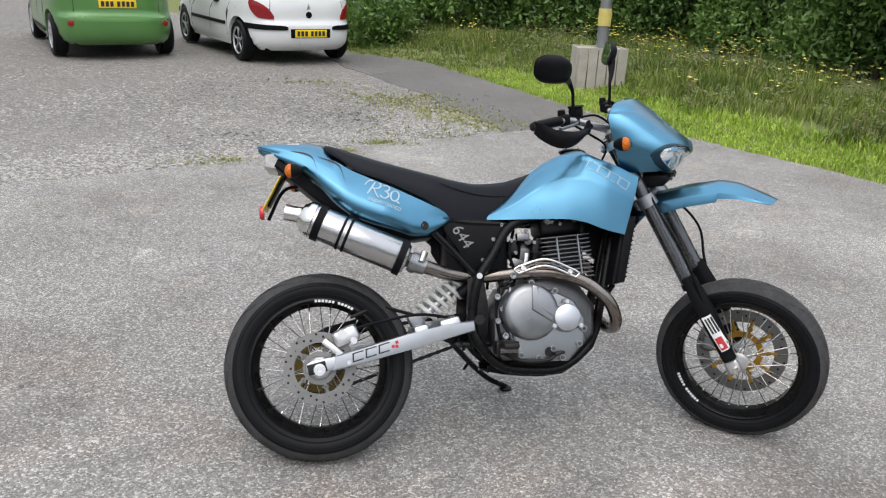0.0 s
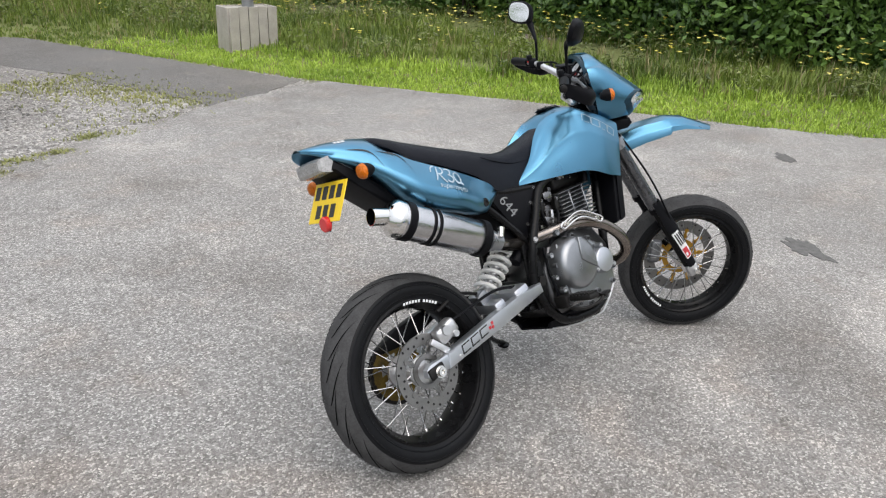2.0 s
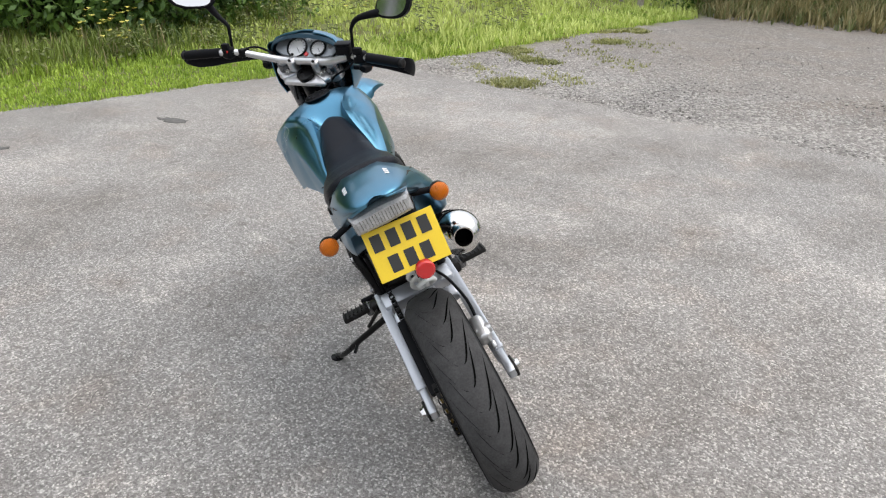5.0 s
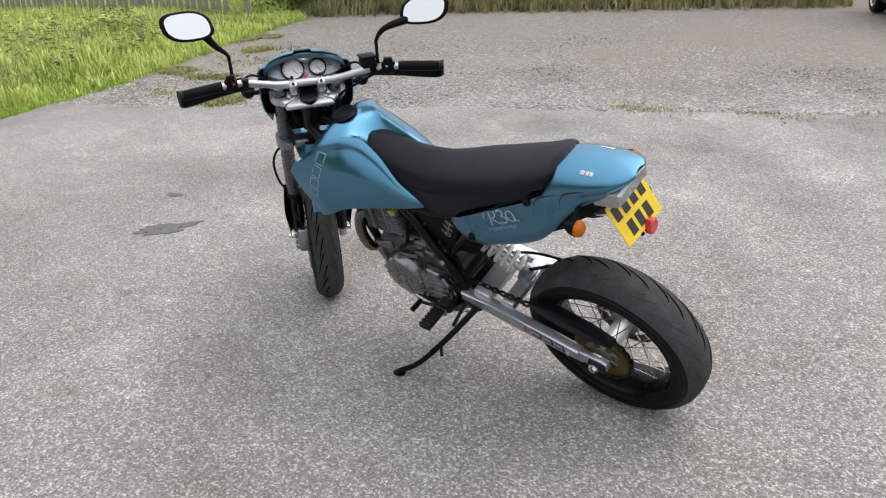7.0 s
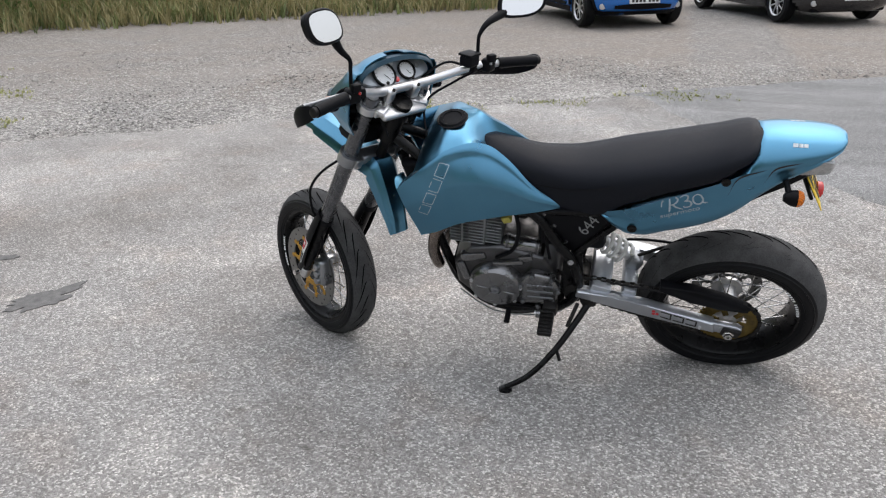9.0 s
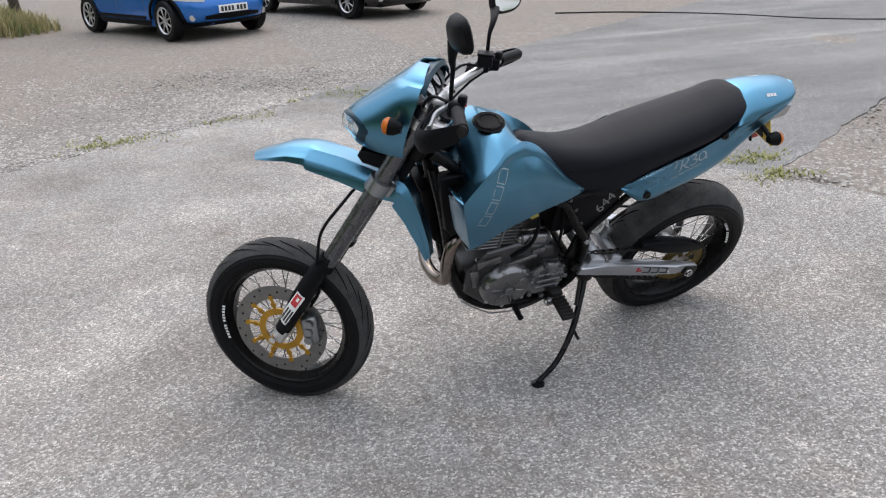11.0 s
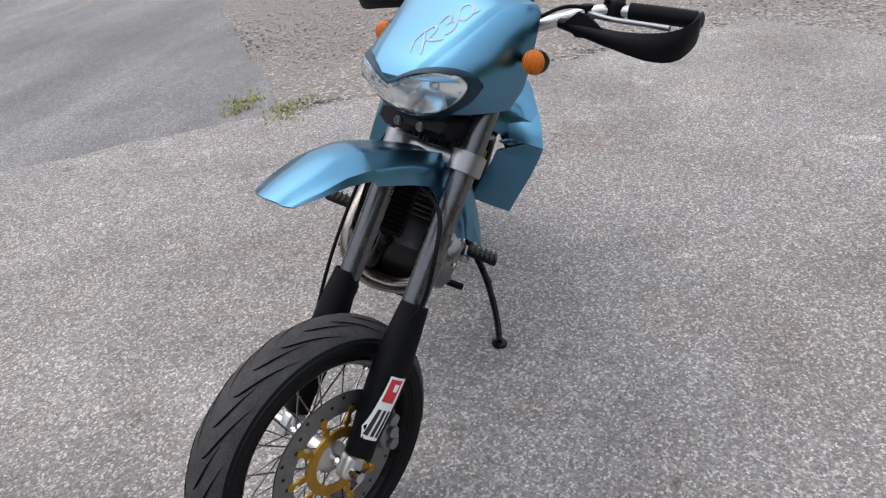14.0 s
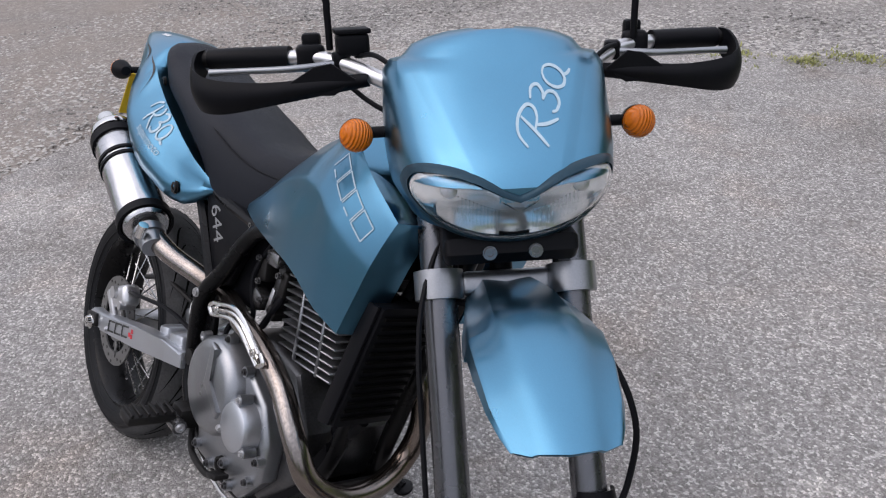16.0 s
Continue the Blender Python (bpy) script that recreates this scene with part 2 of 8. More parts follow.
M_PAD = asphalt("worn_tarmac", (0.155, 0.149, 0.141), (0.80, 0.772, 0.743), 142,
                ((0.42, 0.42, 0.62, (0.82, 0.81, 0.80)), (0.85, 0.50, 0.66, (0.82, 0.805, 0.79)), (0.33, 0.45, 0.60, (1.2, 1.19, 1.18)), (2.3, 0.52, 0.66, (1.03, 0.98, 0.945)),
                 (1.3, 0.54, 0.68, (1.2, 1.19, 1.18)), (4.2, 0.60, 0.70, (1.34, 1.33, 1.31)), (7.5, 0.60, 0.70, (0.72, 0.70, 0.68)), (22, 0.56, 0.72, (0.80, 0.79, 0.78)), (26, 0.58, 0.72, (1.22, 1.21, 1.2))), 0.95, 0.2, 0.40)
M_ROAD = asphalt("newer_dark_tarmac", (0.10, 0.099, 0.097), (0.47, 0.465, 0.46), 170,
                 ((0.7, 0.48, 0.66, (0.84, 0.84, 0.84)), (0.45, 0.50, 0.64, (1.18, 1.17, 1.15)), (3.1, 0.6, 0.72, (1.2, 1.19, 1.17))), 0.4, 0.0, 0.3, 0.2)
M_TRACK = asphalt("old_brown_tarmac", (0.075, 0.071, 0.067), (0.36, 0.345, 0.33), 150,
                  ((0.9, 0.46, 0.64, (0.8, 0.78, 0.76)), (0.5, 0.50, 0.64, (1.2, 1.17, 1.12)), (2.6, 0.58, 0.72, (1.25, 1.2, 1.12))), 0.4, 0.1, 0.3)
M_GROUND = ground_material()
M_STONE = leaf_material("loose_stone", (0.095, 0.09, 0.084), (0.44, 0.42, 0.39), 0.9, 0.0)
for node in M_STONE.node_tree.nodes:
    if node.type == "VALTORGB":
        node.color_ramp.elements[0].position, node.color_ramp.elements[1].position = 0.42, 0.86
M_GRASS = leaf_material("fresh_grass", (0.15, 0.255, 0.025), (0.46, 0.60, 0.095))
# darker green of the rank bank, also set where the verge lies in shade
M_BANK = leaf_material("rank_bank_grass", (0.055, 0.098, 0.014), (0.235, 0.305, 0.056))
# sunlit look put into the colour: paler than the verge green
M_MEADOW = leaf_material("sunlit_tone_meadow_grass", (0.34, 0.42, 0.08), (0.66, 0.74, 0.24))
M_MOSS = leaf_material("low_yellowish_weed", (0.15, 0.17, 0.05), (0.36, 0.36, 0.13))
M_WEED = leaf_material("low_weed", (0.09, 0.12, 0.04), (0.24, 0.27, 0.10))
M_DRY = leaf_material("dry_grass", (0.20, 0.17, 0.07), (0.42, 0.37, 0.19))
M_LEAF = leaf_material("hedge_leaf", (0.022, 0.062, 0.013), (0.16, 0.28, 0.058), 0.45)
M_BARK = material("dark_bark", (0.06, 0.045, 0.035), 0.9, var=0.3, scale=6, fine=60, bump=0.6)
M_FLOWER = leaf_material("yellow_petal", (0.6, 0.5, 0.05), (0.8, 0.72, 0.2))
M_OIL = material("oil_stain", (0.11, 0.106, 0.102), 0.7, var=0.55, scale=30)


# ---- mesh helpers ----
from mathutils.bvhtree import BVHTree


def finish(name, bm, mat, parent=None, label="", smooth=True, angle=38):
    """Links a bmesh as one object with one material, shaded smooth but for its sharp edges."""
    bmesh.ops.recalc_face_normals(bm, faces=bm.faces)
    if smooth:
        limit = radians(angle)
        for f in bm.faces:
            f.smooth = True
        for e in bm.edges:
            if len(e.link_faces) == 2 and e.calc_face_angle(0) > limit:
                e.smooth = False
    me = bpy.data.meshes.new(name)
    bm.to_mesh(me)
    bm.free()
    me.materials.append(mat)
    ob = new(name, me)
    if parent:
        ob.parent = parent
    if label:
        tagged(ob, label)
    return ob


part = finish


def raw(name, verts, faces, mat, smooth=False):
    me = bpy.data.meshes.new(name)
    me.from_pydata(verts, [], faces)
    me.materials.append(mat)
    if smooth:
        me.polygons.foreach_set("use_smooth", [True] * len(me.polygons))
    me.update()
    return new(name, me)


def curve_points(points, steps=8):
    """A smooth line through the points (Catmull-Rom)."""
    p = [Vector(q) for q in points]
    if len(p) < 3:
        return p
    p = [p[0] * 2 - p[1], *p, p[-1] * 2 - p[-2]]
    out = []
    for i in range(1, len(p) - 2):
        for k in range(steps):
            t = k / steps
            a, b, c, d = p[i - 1:i + 3]
            out.append(0.5 * (2 * b + (c - a) * t + (2 * a - 5 * b + 4 * c - d) * t * t + (3 * b - a - 3 * c + d) * t ** 3))
    return out + [p[-2]]


def add_tube(bm, points, radius, seg=12, steps=6, flat=1.0, caps=True):
    """A tube along a smooth line; radius may be a list, one for each given point."""
    line = curve_points(points, steps)
    n = len(line)
    radii = radius if isinstance(radius, (list, tuple)) else [radius] * len(points)
    rings, side = [], None
    for i, p in enumerate(line):
        way = (line[min(i + 1, n - 1)] - line[max(i - 1, 0)]).normalized()
        if side is None:
            side = way.orthogonal().normalized()
        side = (side - way * side.dot(way)).normalized()
        up = way.cross(side)
        f = i / max(1, n - 1) * (len(radii) - 1)
        k = min(int(f), len(radii) - 2) if len(radii) > 1 else 0
        r = radii[k] + (radii[min(k + 1, len(radii) - 1)] - radii[k]) * (f - k)
        rings.append([bm.verts.new(p + side * r * math.cos(a) + up * r * flat * math.sin(a)) for a in (2 * math.pi * j / seg for j in range(seg))])
    for a, b in zip(rings, rings[1:]):
        for j in range(seg):
            bm.faces.new((a[j], a[(j + 1) % seg], b[(j + 1) % seg], b[j]))
    if caps:
        bm.faces.new(rings[0][::-1])
        bm.faces.new(rings[-1])
    return bm


def tube(points, radius, seg=12, steps=6, flat=1.0):
    return add_tube(bmesh.new(), points, radius, seg, steps, flat)


def add_lathe(bm, profile, centre, axis=(0, 1, 0), seg=48, closed=False, start=None):
    """Turns a profile of (along the axis, radius) round an axis through centre."""
    axis = Vector(axis).normalized()
    u = (Vector(start) if start else axis.orthogonal()).normalized()
    v = axis.cross(u)
    c = Vector(centre)
    rings = []
    for h, r in profile:
        if r < 1e-6:
            rings.append([bm.verts.new(c + axis * h)])
        else:
            rings.append([bm.verts.new(c + axis * h + u * r * math.cos(a) + v * r * math.sin(a)) for a in (2 * math.pi * j / seg for j in range(seg))])
    pairs = list(zip(rings, rings[1:])) + ([(rings[-1], rings[0])] if closed else [])
    for a, b in pairs:
        for j in range(seg):
            k = (j + 1) % seg
            if len(a) == 1 and len(b) == 1:
                continue
            if len(a) == 1:
                bm.faces.new((a[0], b[k], b[j]))
            elif len(b) == 1:
                bm.faces.new((a[j], a[k], b[0]))
            else:
                bm.faces.new((a[j], a[k], b[k], b[j]))
    return bm


def lathe(profile, centre, axis=(0, 1, 0), seg=48, closed=False):
    return add_lathe(bmesh.new(), profile, centre, axis, seg, closed)


def add_box(bm, size, m=Matrix(), bevel=0.0, seg=2):
    made = bmesh.ops.create_cube(bm, size=1.0, matrix=m @ Matrix.Diagonal((*size, 1)))
    if bevel:
        edges = list({e for v in made["verts"] for e in v.link_edges})
        bmesh.ops.bevel(bm, geom=edges, offset=bevel, segments=seg, profile=0.5, affect="EDGES", clamp_overlap=True)
    return bm


def box(size, m=Matrix(), bevel=0.0, seg=2):
    return add_box(bmesh.new(), size, m, bevel, seg)


def add_slab(bm, outline, y0, y1, bevel=0.0, seg=2, m=None):
    """A plate: an outline in x and z, from y0 to y1, with rounded rims."""
    m = m or Matrix()
    a = [bm.verts.new(m @ Vector((x, y0, z))) for x, z in outline]
    b = [bm.verts.new(m @ Vector((x, y1, z))) for x, z in outline]
    faces = [bm.faces.new(a), bm.faces.new(b[::-1])]
    n = len(a)
    for i in range(n):
        faces.append(bm.faces.new((a[i], b[i], b[(i + 1) % n], a[(i + 1) % n])))
    if bevel:
        edges = [e for f in faces[:2] for e in f.edges]
        bmesh.ops.bevel(bm, geom=list(set(edges)), offset=bevel, segments=seg, profile=0.5, affect="EDGES", clamp_overlap=True)
    return bm


def slab(outline, y0, y1, bevel=0.0, seg=2, m=None):
    return add_slab(bmesh.new(), outline, y0, y1, bevel, seg, m)


def add_loft(bm, rings, closed=True, caps=True):
    rows = [[bm.verts.new(p) for p in ring] for ring in rings]
    n = len(rows[0])
    for a, b in zip(rows, rows[1:]):
        for j in range(n if closed else n - 1):
            bm.faces.new((a[j], a[(j + 1) % n], b[(j + 1) % n], b[j]))
    if caps and closed:
        bm.faces.new(rows[0][::-1])
        bm.faces.new(rows[-1])
    return bm


def loft(rings, closed=True, caps=True):
    return add_loft(bmesh.new(), rings, closed, caps)


def thicken(bm, depth):
    """Gives an open sheet a thickness, inwards along its normals."""
    bmesh.ops.recalc_face_normals(bm, faces=bm.faces)
    bmesh.ops.solidify(bm, geom=list(bm.faces), thickness=depth)
    return bm


def along(table, x):
    """Smooth value at x in a table of (x, value), without overshoot."""
    n = len(table)
    if x <= table[0][0]:
        return table[0][1]
    if x >= table[-1][0]:
        return table[-1][1]
    i = next(k for k in range(n - 1) if x <= table[k + 1][0])
    rate = [(table[k + 1][1] - table[k][1]) / (table[k + 1][0] - table[k][0]) for k in range(n - 1)]

    def slope(k):
        if k == 0 or k == n - 1:
            return rate[0 if k == 0 else n - 2]
        p, q = rate[k - 1], rate[k]
        return 0.0 if p * q <= 0 else 2 * p * q / (p + q)

    (xa, p), (xb, q) = table[i], table[i + 1]
    h = xb - xa
    f = (x - xa) / h
    return (2 * f ** 3 - 3 * f * f + 1) * p + (f ** 3 - 2 * f * f + f) * h * slope(i) + (3 * f * f - 2 * f ** 3) * q + (f ** 3 - f * f) * h * slope(i + 1)


def inside(x, y, poly):
    hit = False
    for (ax, ay), (bx, by) in zip(poly, poly[1:] + poly[:1]):
        if (ay > y) != (by > y) and x < (bx - ax) * (y - ay) / (by - ay) + ax:
            hit = not hit
    return hit


def rim_distance(x, y, poly):
    best = 1e9
    for (ax, ay), (bx, by) in zip(poly, poly[1:] + poly[:1]):
        dx, dy = bx - ax, by - ay
        f = max(0, min(1, ((x - ax) * dx + (y - ay) * dy) / (dx * dx + dy * dy)))
        best = min(best, math.hypot(x - ax - f * dx, y - ay - f * dy))
    return best


# ---- the ground ----
PAD = [(3.2, 6.0), (4.3, 4.15), (5.05, 2.8), (5.68, 1.6), (6.2, 0.82), (7.05, -0.78), (6.1, -1.35), (5.25, -1.88), (4.45, -2.45), (3.55, -3.1), (2.35, -3.74), (1.4, -4.3), (0.5, -4.85), (-0.48, -2.7), (-1.58, -1.1),
       (-2.1, -0.1), (-2.9, 1.1), (-3.5, 1.9), (-2.2, 3.3), (-0.91, 4.03), (0.07, 4.66), (1.77, 5.5)]
MEADOW = [(3.2, 6.0), (4.3, 4.15), (5.05, 2.8), (5.68, 1.6), (6.2, 0.82), (7.05, -0.78), (7.6, -1.85), (9.4, -4.3), (11.2, -7.2), (24, -14), (60, -20), (60, 60), (-40, 60), (-8, 22),
          (-2.5, 18), (-0.75, 14.2), (0.25, 11.7), (1.3, 10.95), (2.45, 7.9)]
DRY_STRIP = [(11.2, -7.2), (8.4, -9.4), (5.6, -11.4), (3.4, -13.2), (4.6, -16.5), (9, -13), (15, -9)]


def rise(x, y):
    """The bank behind the tarmac's grassy rim, and gentle unevenness."""
    d = rim_distance(x, y, PAD)
    if inside(x, y, PAD):
        return -0.05
    z = -0.012 + 0.012 * (noise.noise((x * 0.6, y * 0.6, 0.3))) * min(1, d)
    if inside(x, y, MEADOW):
        e = min(rim_distance(x, y, MEADOW), 60)
        z += 0.17 * min(1, e / 2.4) ** 1.3 + 0.05 * noise.noise((x * 0.7, y * 0.7, 4)) * min(1, e)
    if inside(x, y, DRY_STRIP):
        z += 0.1 * min(1, rim_distance(x, y, DRY_STRIP))
    return z


def graded(low, high, near_low, near_high, step, growth):
    """Coordinates that are close together in the near stretch and spread further out."""
    out = [near_low + step * i for i in range(int((near_high - near_low) / step) + 1)]
    s = step
    while out[-1] < high:
        s *= growth
        out.append(out[-1] + s)
    s, lower = step, [near_low]
    while lower[-1] > low:
        s *= growth
        lower.append(lower[-1] - s)
    return lower[:0:-1] + out


gx = graded(-700, 700, -6.5, 13, 0.2, 1.2)
gy = graded(-700, 700, -14, 17, 0.2, 1.2)
verts, zones = [], []
for y in gy:
    for x in gx:
        verts.append((x, y, rise(x, y)))
        d = rim_distance(x, y, PAD)
        grass = 1.0 if inside(x, y, MEADOW) else 0.0
        e = rim_distance(x, y, MEADOW)
        grass = 0.5 + (0.5 if grass else -0.5) * min(1, e / 0.45)
        if abs(x) > 40 or abs(y) > 40:
            grass = 1.0
        pale = max(0, 0.92 - d / 2.6) if y > 2 else max(0, 0.85 - d / 1.5) if x > -1 else 0.2
        bare = max(math.exp(-((x - 6.6) / 0.9) ** 2 - ((y - 11.2) / 1.8) ** 2), math.exp(-((x - 7.3) / 0.5) ** 2 - ((y - 7.0) / 0.8) ** 2))
        grass = max(0.0, grass - 0.9 * bare)
        dirt = 0.65 if inside(x, y, DRY_STRIP) else max(0, 0.55 - e / 2.5) * (1 if x > 6 else 0.3)
        if y < -2 and x > 0:
            dirt = max(dirt, 0.42 * min(1, max(0, d - 0.9) / 1.2))
        if x > 4.5 and y < 0:
            pale, dirt = max(pale, 0.95 - d / 5), dirt * 0.5
        dirt = max(dirt, 1.2 * bare)
        if x < -1.2 and y < 3:
            dirt = 0.4
        zones.append((grass, pale, dirt, 1))
nx = len(gx)
quads = [(j * nx + i, j * nx + i + 1, (j + 1) * nx + i + 1, (j + 1) * nx + i) for j in range(len(gy) - 1) for i in range(nx - 1)]
ground = raw("ground", verts, quads, M_GROUND, True)
layer = ground.data.color_attributes.new("zone", "FLOAT_COLOR", "POINT")
layer.data.foreach_set("color", [c for z in zones for c in z])
tagged(ground, "loose grey gravel and grassy soil round the tarmac", "ground", kind="structure")


def ragged(poly, step=0.12, amount=0.05, seed=0):
    """The outline cut into short, slightly wandering stretches."""
    out = []
    for (ax, ay), (bx, by) in zip(poly, poly[1:] + poly[:1]):
        n = max(1, int(math.hypot(bx - ax, by - ay) / step))
        for k in range(n):
            x, y = ax + (bx - ax) * k / n, ay + (by - ay) * k / n
            out.append((x + amount * noise.noise((x * 2.1, y * 2.1, seed)) + amount * 0.5 * noise.noise((x * 9, y * 9, seed)),
                        y + amount * noise.noise((x * 2.1, y * 2.1, seed + 7)) + amount * 0.5 * noise.noise((x * 9, y * 9, seed + 7))))
    return out


def pavement(name, poly, top, mat, label, amount=0.07):
    edge = ragged(poly, 0.12, amount, top * 100)
    bm = bmesh.new()
    up = [bm.verts.new((x, y, top)) for x, y in edge]
    low = [bm.verts.new((x, y, top - 0.06)) for x, y in edge]
    bm.faces.new(up)
    n = len(up)
    for i in range(n):
        bm.faces.new((up[i], low[i], low[(i + 1) % n], up[(i + 1) % n]))
    ob = finish(name, bm, mat, smooth=False)
    return tagged(ob, label, "pavement", kind="structure")


pavement("pavement_1", PAD, 0.0, M_PAD, "worn grey tarmac pad with pale aggregate and stains")
LANE = [(0.62, -4.95), (-0.4, -2.55), (-1.5, -1.0), (-4.1, -2.5), (-8.5, -5.0), (-20, -12), (-17, -16), (-6.0, -8.9)]
TRACK = [(3.05, 6.2), (2.5, 7.8), (1.3, 11.0), (0.3, 11.7), (-0.3, 11.3), (0.1, 9.8), (1.0, 7.8), (1.7, 5.3)]
pavement("road_1", LANE, -0.004, M_ROAD,
         "smooth darker tarmac lane joining the pad")
pavement("road_2", TRACK, -0.005, M_TRACK,
         "old dark tarmac track beside the grass")


def stain(x, y, rx, ry, turn, seed):
    pts = []
    for k in range(48):
        a = 2 * math.pi * k / 48
        r = 1 + 0.5 * noise.noise((math.cos(a) * 1.3, math.sin(a) * 1.3, seed)) + 0.45 * noise.noise((math.cos(a) * 4.1, math.sin(a) * 4.1, seed + 5))
        u, v = rx * r * math.cos(a), ry * r * math.sin(a)
        pts.append((x + u * math.cos(turn) - v * math.sin(turn), y + u * math.sin(turn) + v * math.cos(turn), 0.004))
    bm = bmesh.new()
    top = [bm.verts.new(p) for p in pts]
    low = [bm.verts.new((p[0], p[1], -0.004)) for p in pts]
    bm.faces.new(top)
    for i in range(48):
        bm.faces.new((top[i], low[i], low[(i + 1) % 48], top[(i + 1) % 48]))
    ob = finish("oil_stain", bm, M_OIL, smooth=False)
    tagged(ob, "dark oily patch on the grey tarmac", "stain", "stains on the tarmac")


for s in ((2.84, 0.30, 0.17, 0.08, 1.1, 1), (4.6, 1.36, 0.14, 0.06, 0.8, 2), (3.9, 2.5, 0.13, 0.05, 2.0, 3), (3.36, -0.06, 0.05, 0.03, 0.2, 4)):
    stain(*s)


def scatter_stones(name, count, area, mat, label, size=(0.005, 0.019)):
    """Loose stones lying on the ground: squat, uneven octahedra."""
    rnd = np.random.default_rng(5)
    v, f = [], []
    done = 0
    while done < count:
        x, y = rnd.uniform(area[0], area[1]), rnd.uniform(area[2], area[3])
        d = rim_distance(x, y, PAD)
        if inside(x, y, PAD):
            if d > 0.12 * rnd.random():
                continue
            z = 0.0
        else:
            lane = inside(x, y, LANE) or inside(x, y, TRACK)
            if inside(x, y, MEADOW) or rnd.random() > math.exp(-d / 1.9) or (lane and rnd.random() > 0.01):
                continue
            z = -0.012
        s = rnd.uniform(*size) * (1 if z < 0 else 0.5)
        k = len(v)
        sx, sy, sz = s * rnd.uniform(0.7, 1.3), s * rnd.uniform(0.7, 1.3), s * rnd.uniform(0.35, 0.7)
        a = rnd.uniform(0, 6.28)
        c, sn = math.cos(a), math.sin(a)
        ring = [(sx, 0.2 * sy), (0.1 * sx, sy), (-sx, -0.1 * sy), (-0.2 * sx, -sy)]
        for u, w in ring:
            v.append((x + u * c - w * sn, y + u * sn + w * c, z + sz * 0.25))
        v.append((x + 0.1 * sx, y, z + sz))
        v.append((x, y, z - sz * 0.5))
        for i in range(4):
            f.append((k + i, k + (i + 1) % 4, k + 4))
            f.append((k + (i + 1) % 4, k + i, k + 5))
        done += 1
    ob = raw(name, v, f, mat)
    return tagged(ob, label, "gravel", kind="stuff")


scatter_stones("loose_gravel", 60000, (-6, 8, -8, 9), M_STONE, "loose pale grey stones beside the tarmac", (0.004, 0.018))


# ---- grass, hedge and trees ----
def blades(name, count, place, height, mat, label, width=0.007, lean=0.45, seed=3):
    """Single blades of grass: bent, tapered, in tufts. place(rnd) gives x, y and a height factor, or None."""
    rnd = np.random.default_rng(seed)
    v, f = [], []
    done = tries = 0
    while done < count and tries < count * 30:
        tries += 1
        spot = place(rnd)
        if spot is None:
            continue
        x, y, k = spot
        z = max(rise(x, y), -0.012)
        for _ in range(5):
            a = rnd.uniform(0, 2 * math.pi)
            h = height * k * rnd.uniform(0.5, 1.25)
            w = width * rnd.uniform(0.7, 1.5)
            bx, by = x + rnd.normal(0, 0.03), y + rnd.normal(0, 0.03)
            dx, dy = math.cos(a), math.sin(a)
            b = lean * h * rnd.uniform(0.2, 1.2)
            i = len(v)
            v += [(bx - dy * w, by + dx * w, z - 0.01), (bx + dy * w, by - dx * w, z - 0.01),
                  (bx + dx * b * 0.4 + dy * w * 0.8, by + dy * b * 0.4 - dx * w * 0.8, z + h * 0.6), (bx + dx * b * 0.4 - dy * w * 0.8, by + dy * b * 0.4 + dx * w * 0.8, z + h * 0.6),
                  (bx + dx * b, by + dy * b, z + h)]
            f += [(i, i + 1, i + 2, i + 3), (i + 3, i + 2, i + 4)]
            done += 1
    ob = raw(name, v, f, mat)
    return tagged(ob, label, "grass", kind="stuff")


def in_verge(rnd):
    x, y = rnd.uniform(-3, 13), rnd.uniform(-7, 17)
    if not inside(x, y, MEADOW):
        return None
    e = rim_distance(x, y, MEADOW)
    if e < 0.03:
        return None
    tall = 0.24 + 0.75 * max(0, min(1, (e - 0.8) / 0.6))
    tall *= 0.75 + 0.6 * noise.noise((x * 0.9, y * 0.9, 2))
    if math.exp(-((x - 6.6) / 0.9) ** 2 - ((y - 11.2) / 1.8) ** 2) > rnd.random() or math.exp(-((x - 7.3) / 0.5) ** 2 - ((y - 7.0) / 0.8) ** 2) > rnd.random():
        return None
    if x > 7 and y < 0:
        tall *= 0.45
    if e > 2.2 and noise.noise((x * 0.5, y * 0.5, 9)) > 0.28:
        return None
    return x, y, max(0.2, tall)


def in_mown(rnd):
    """The short strip along the tarmac."""
    spot = in_verge(rnd)
    # past y 8.6 the darker bank grass stands in for shade
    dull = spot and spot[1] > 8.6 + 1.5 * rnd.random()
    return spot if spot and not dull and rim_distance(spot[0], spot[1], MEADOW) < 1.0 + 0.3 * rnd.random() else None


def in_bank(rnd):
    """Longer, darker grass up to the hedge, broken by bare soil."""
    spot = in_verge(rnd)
    # shade at the far end is put in by growing this darker grass
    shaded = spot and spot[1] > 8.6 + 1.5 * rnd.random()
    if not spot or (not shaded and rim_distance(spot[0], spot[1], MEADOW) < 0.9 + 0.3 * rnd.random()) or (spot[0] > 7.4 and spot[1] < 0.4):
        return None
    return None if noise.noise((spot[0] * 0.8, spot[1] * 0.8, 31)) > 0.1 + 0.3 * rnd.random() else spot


def in_far_meadow(rnd):
    x, y = rnd.uniform(7.2, 26), rnd.uniform(-14, 1.5)
    if not inside(x, y, MEADOW):
        return None
    return x, y, 0.5 + 0.3 * noise.noise((x * 0.6, y * 0.6, 5))


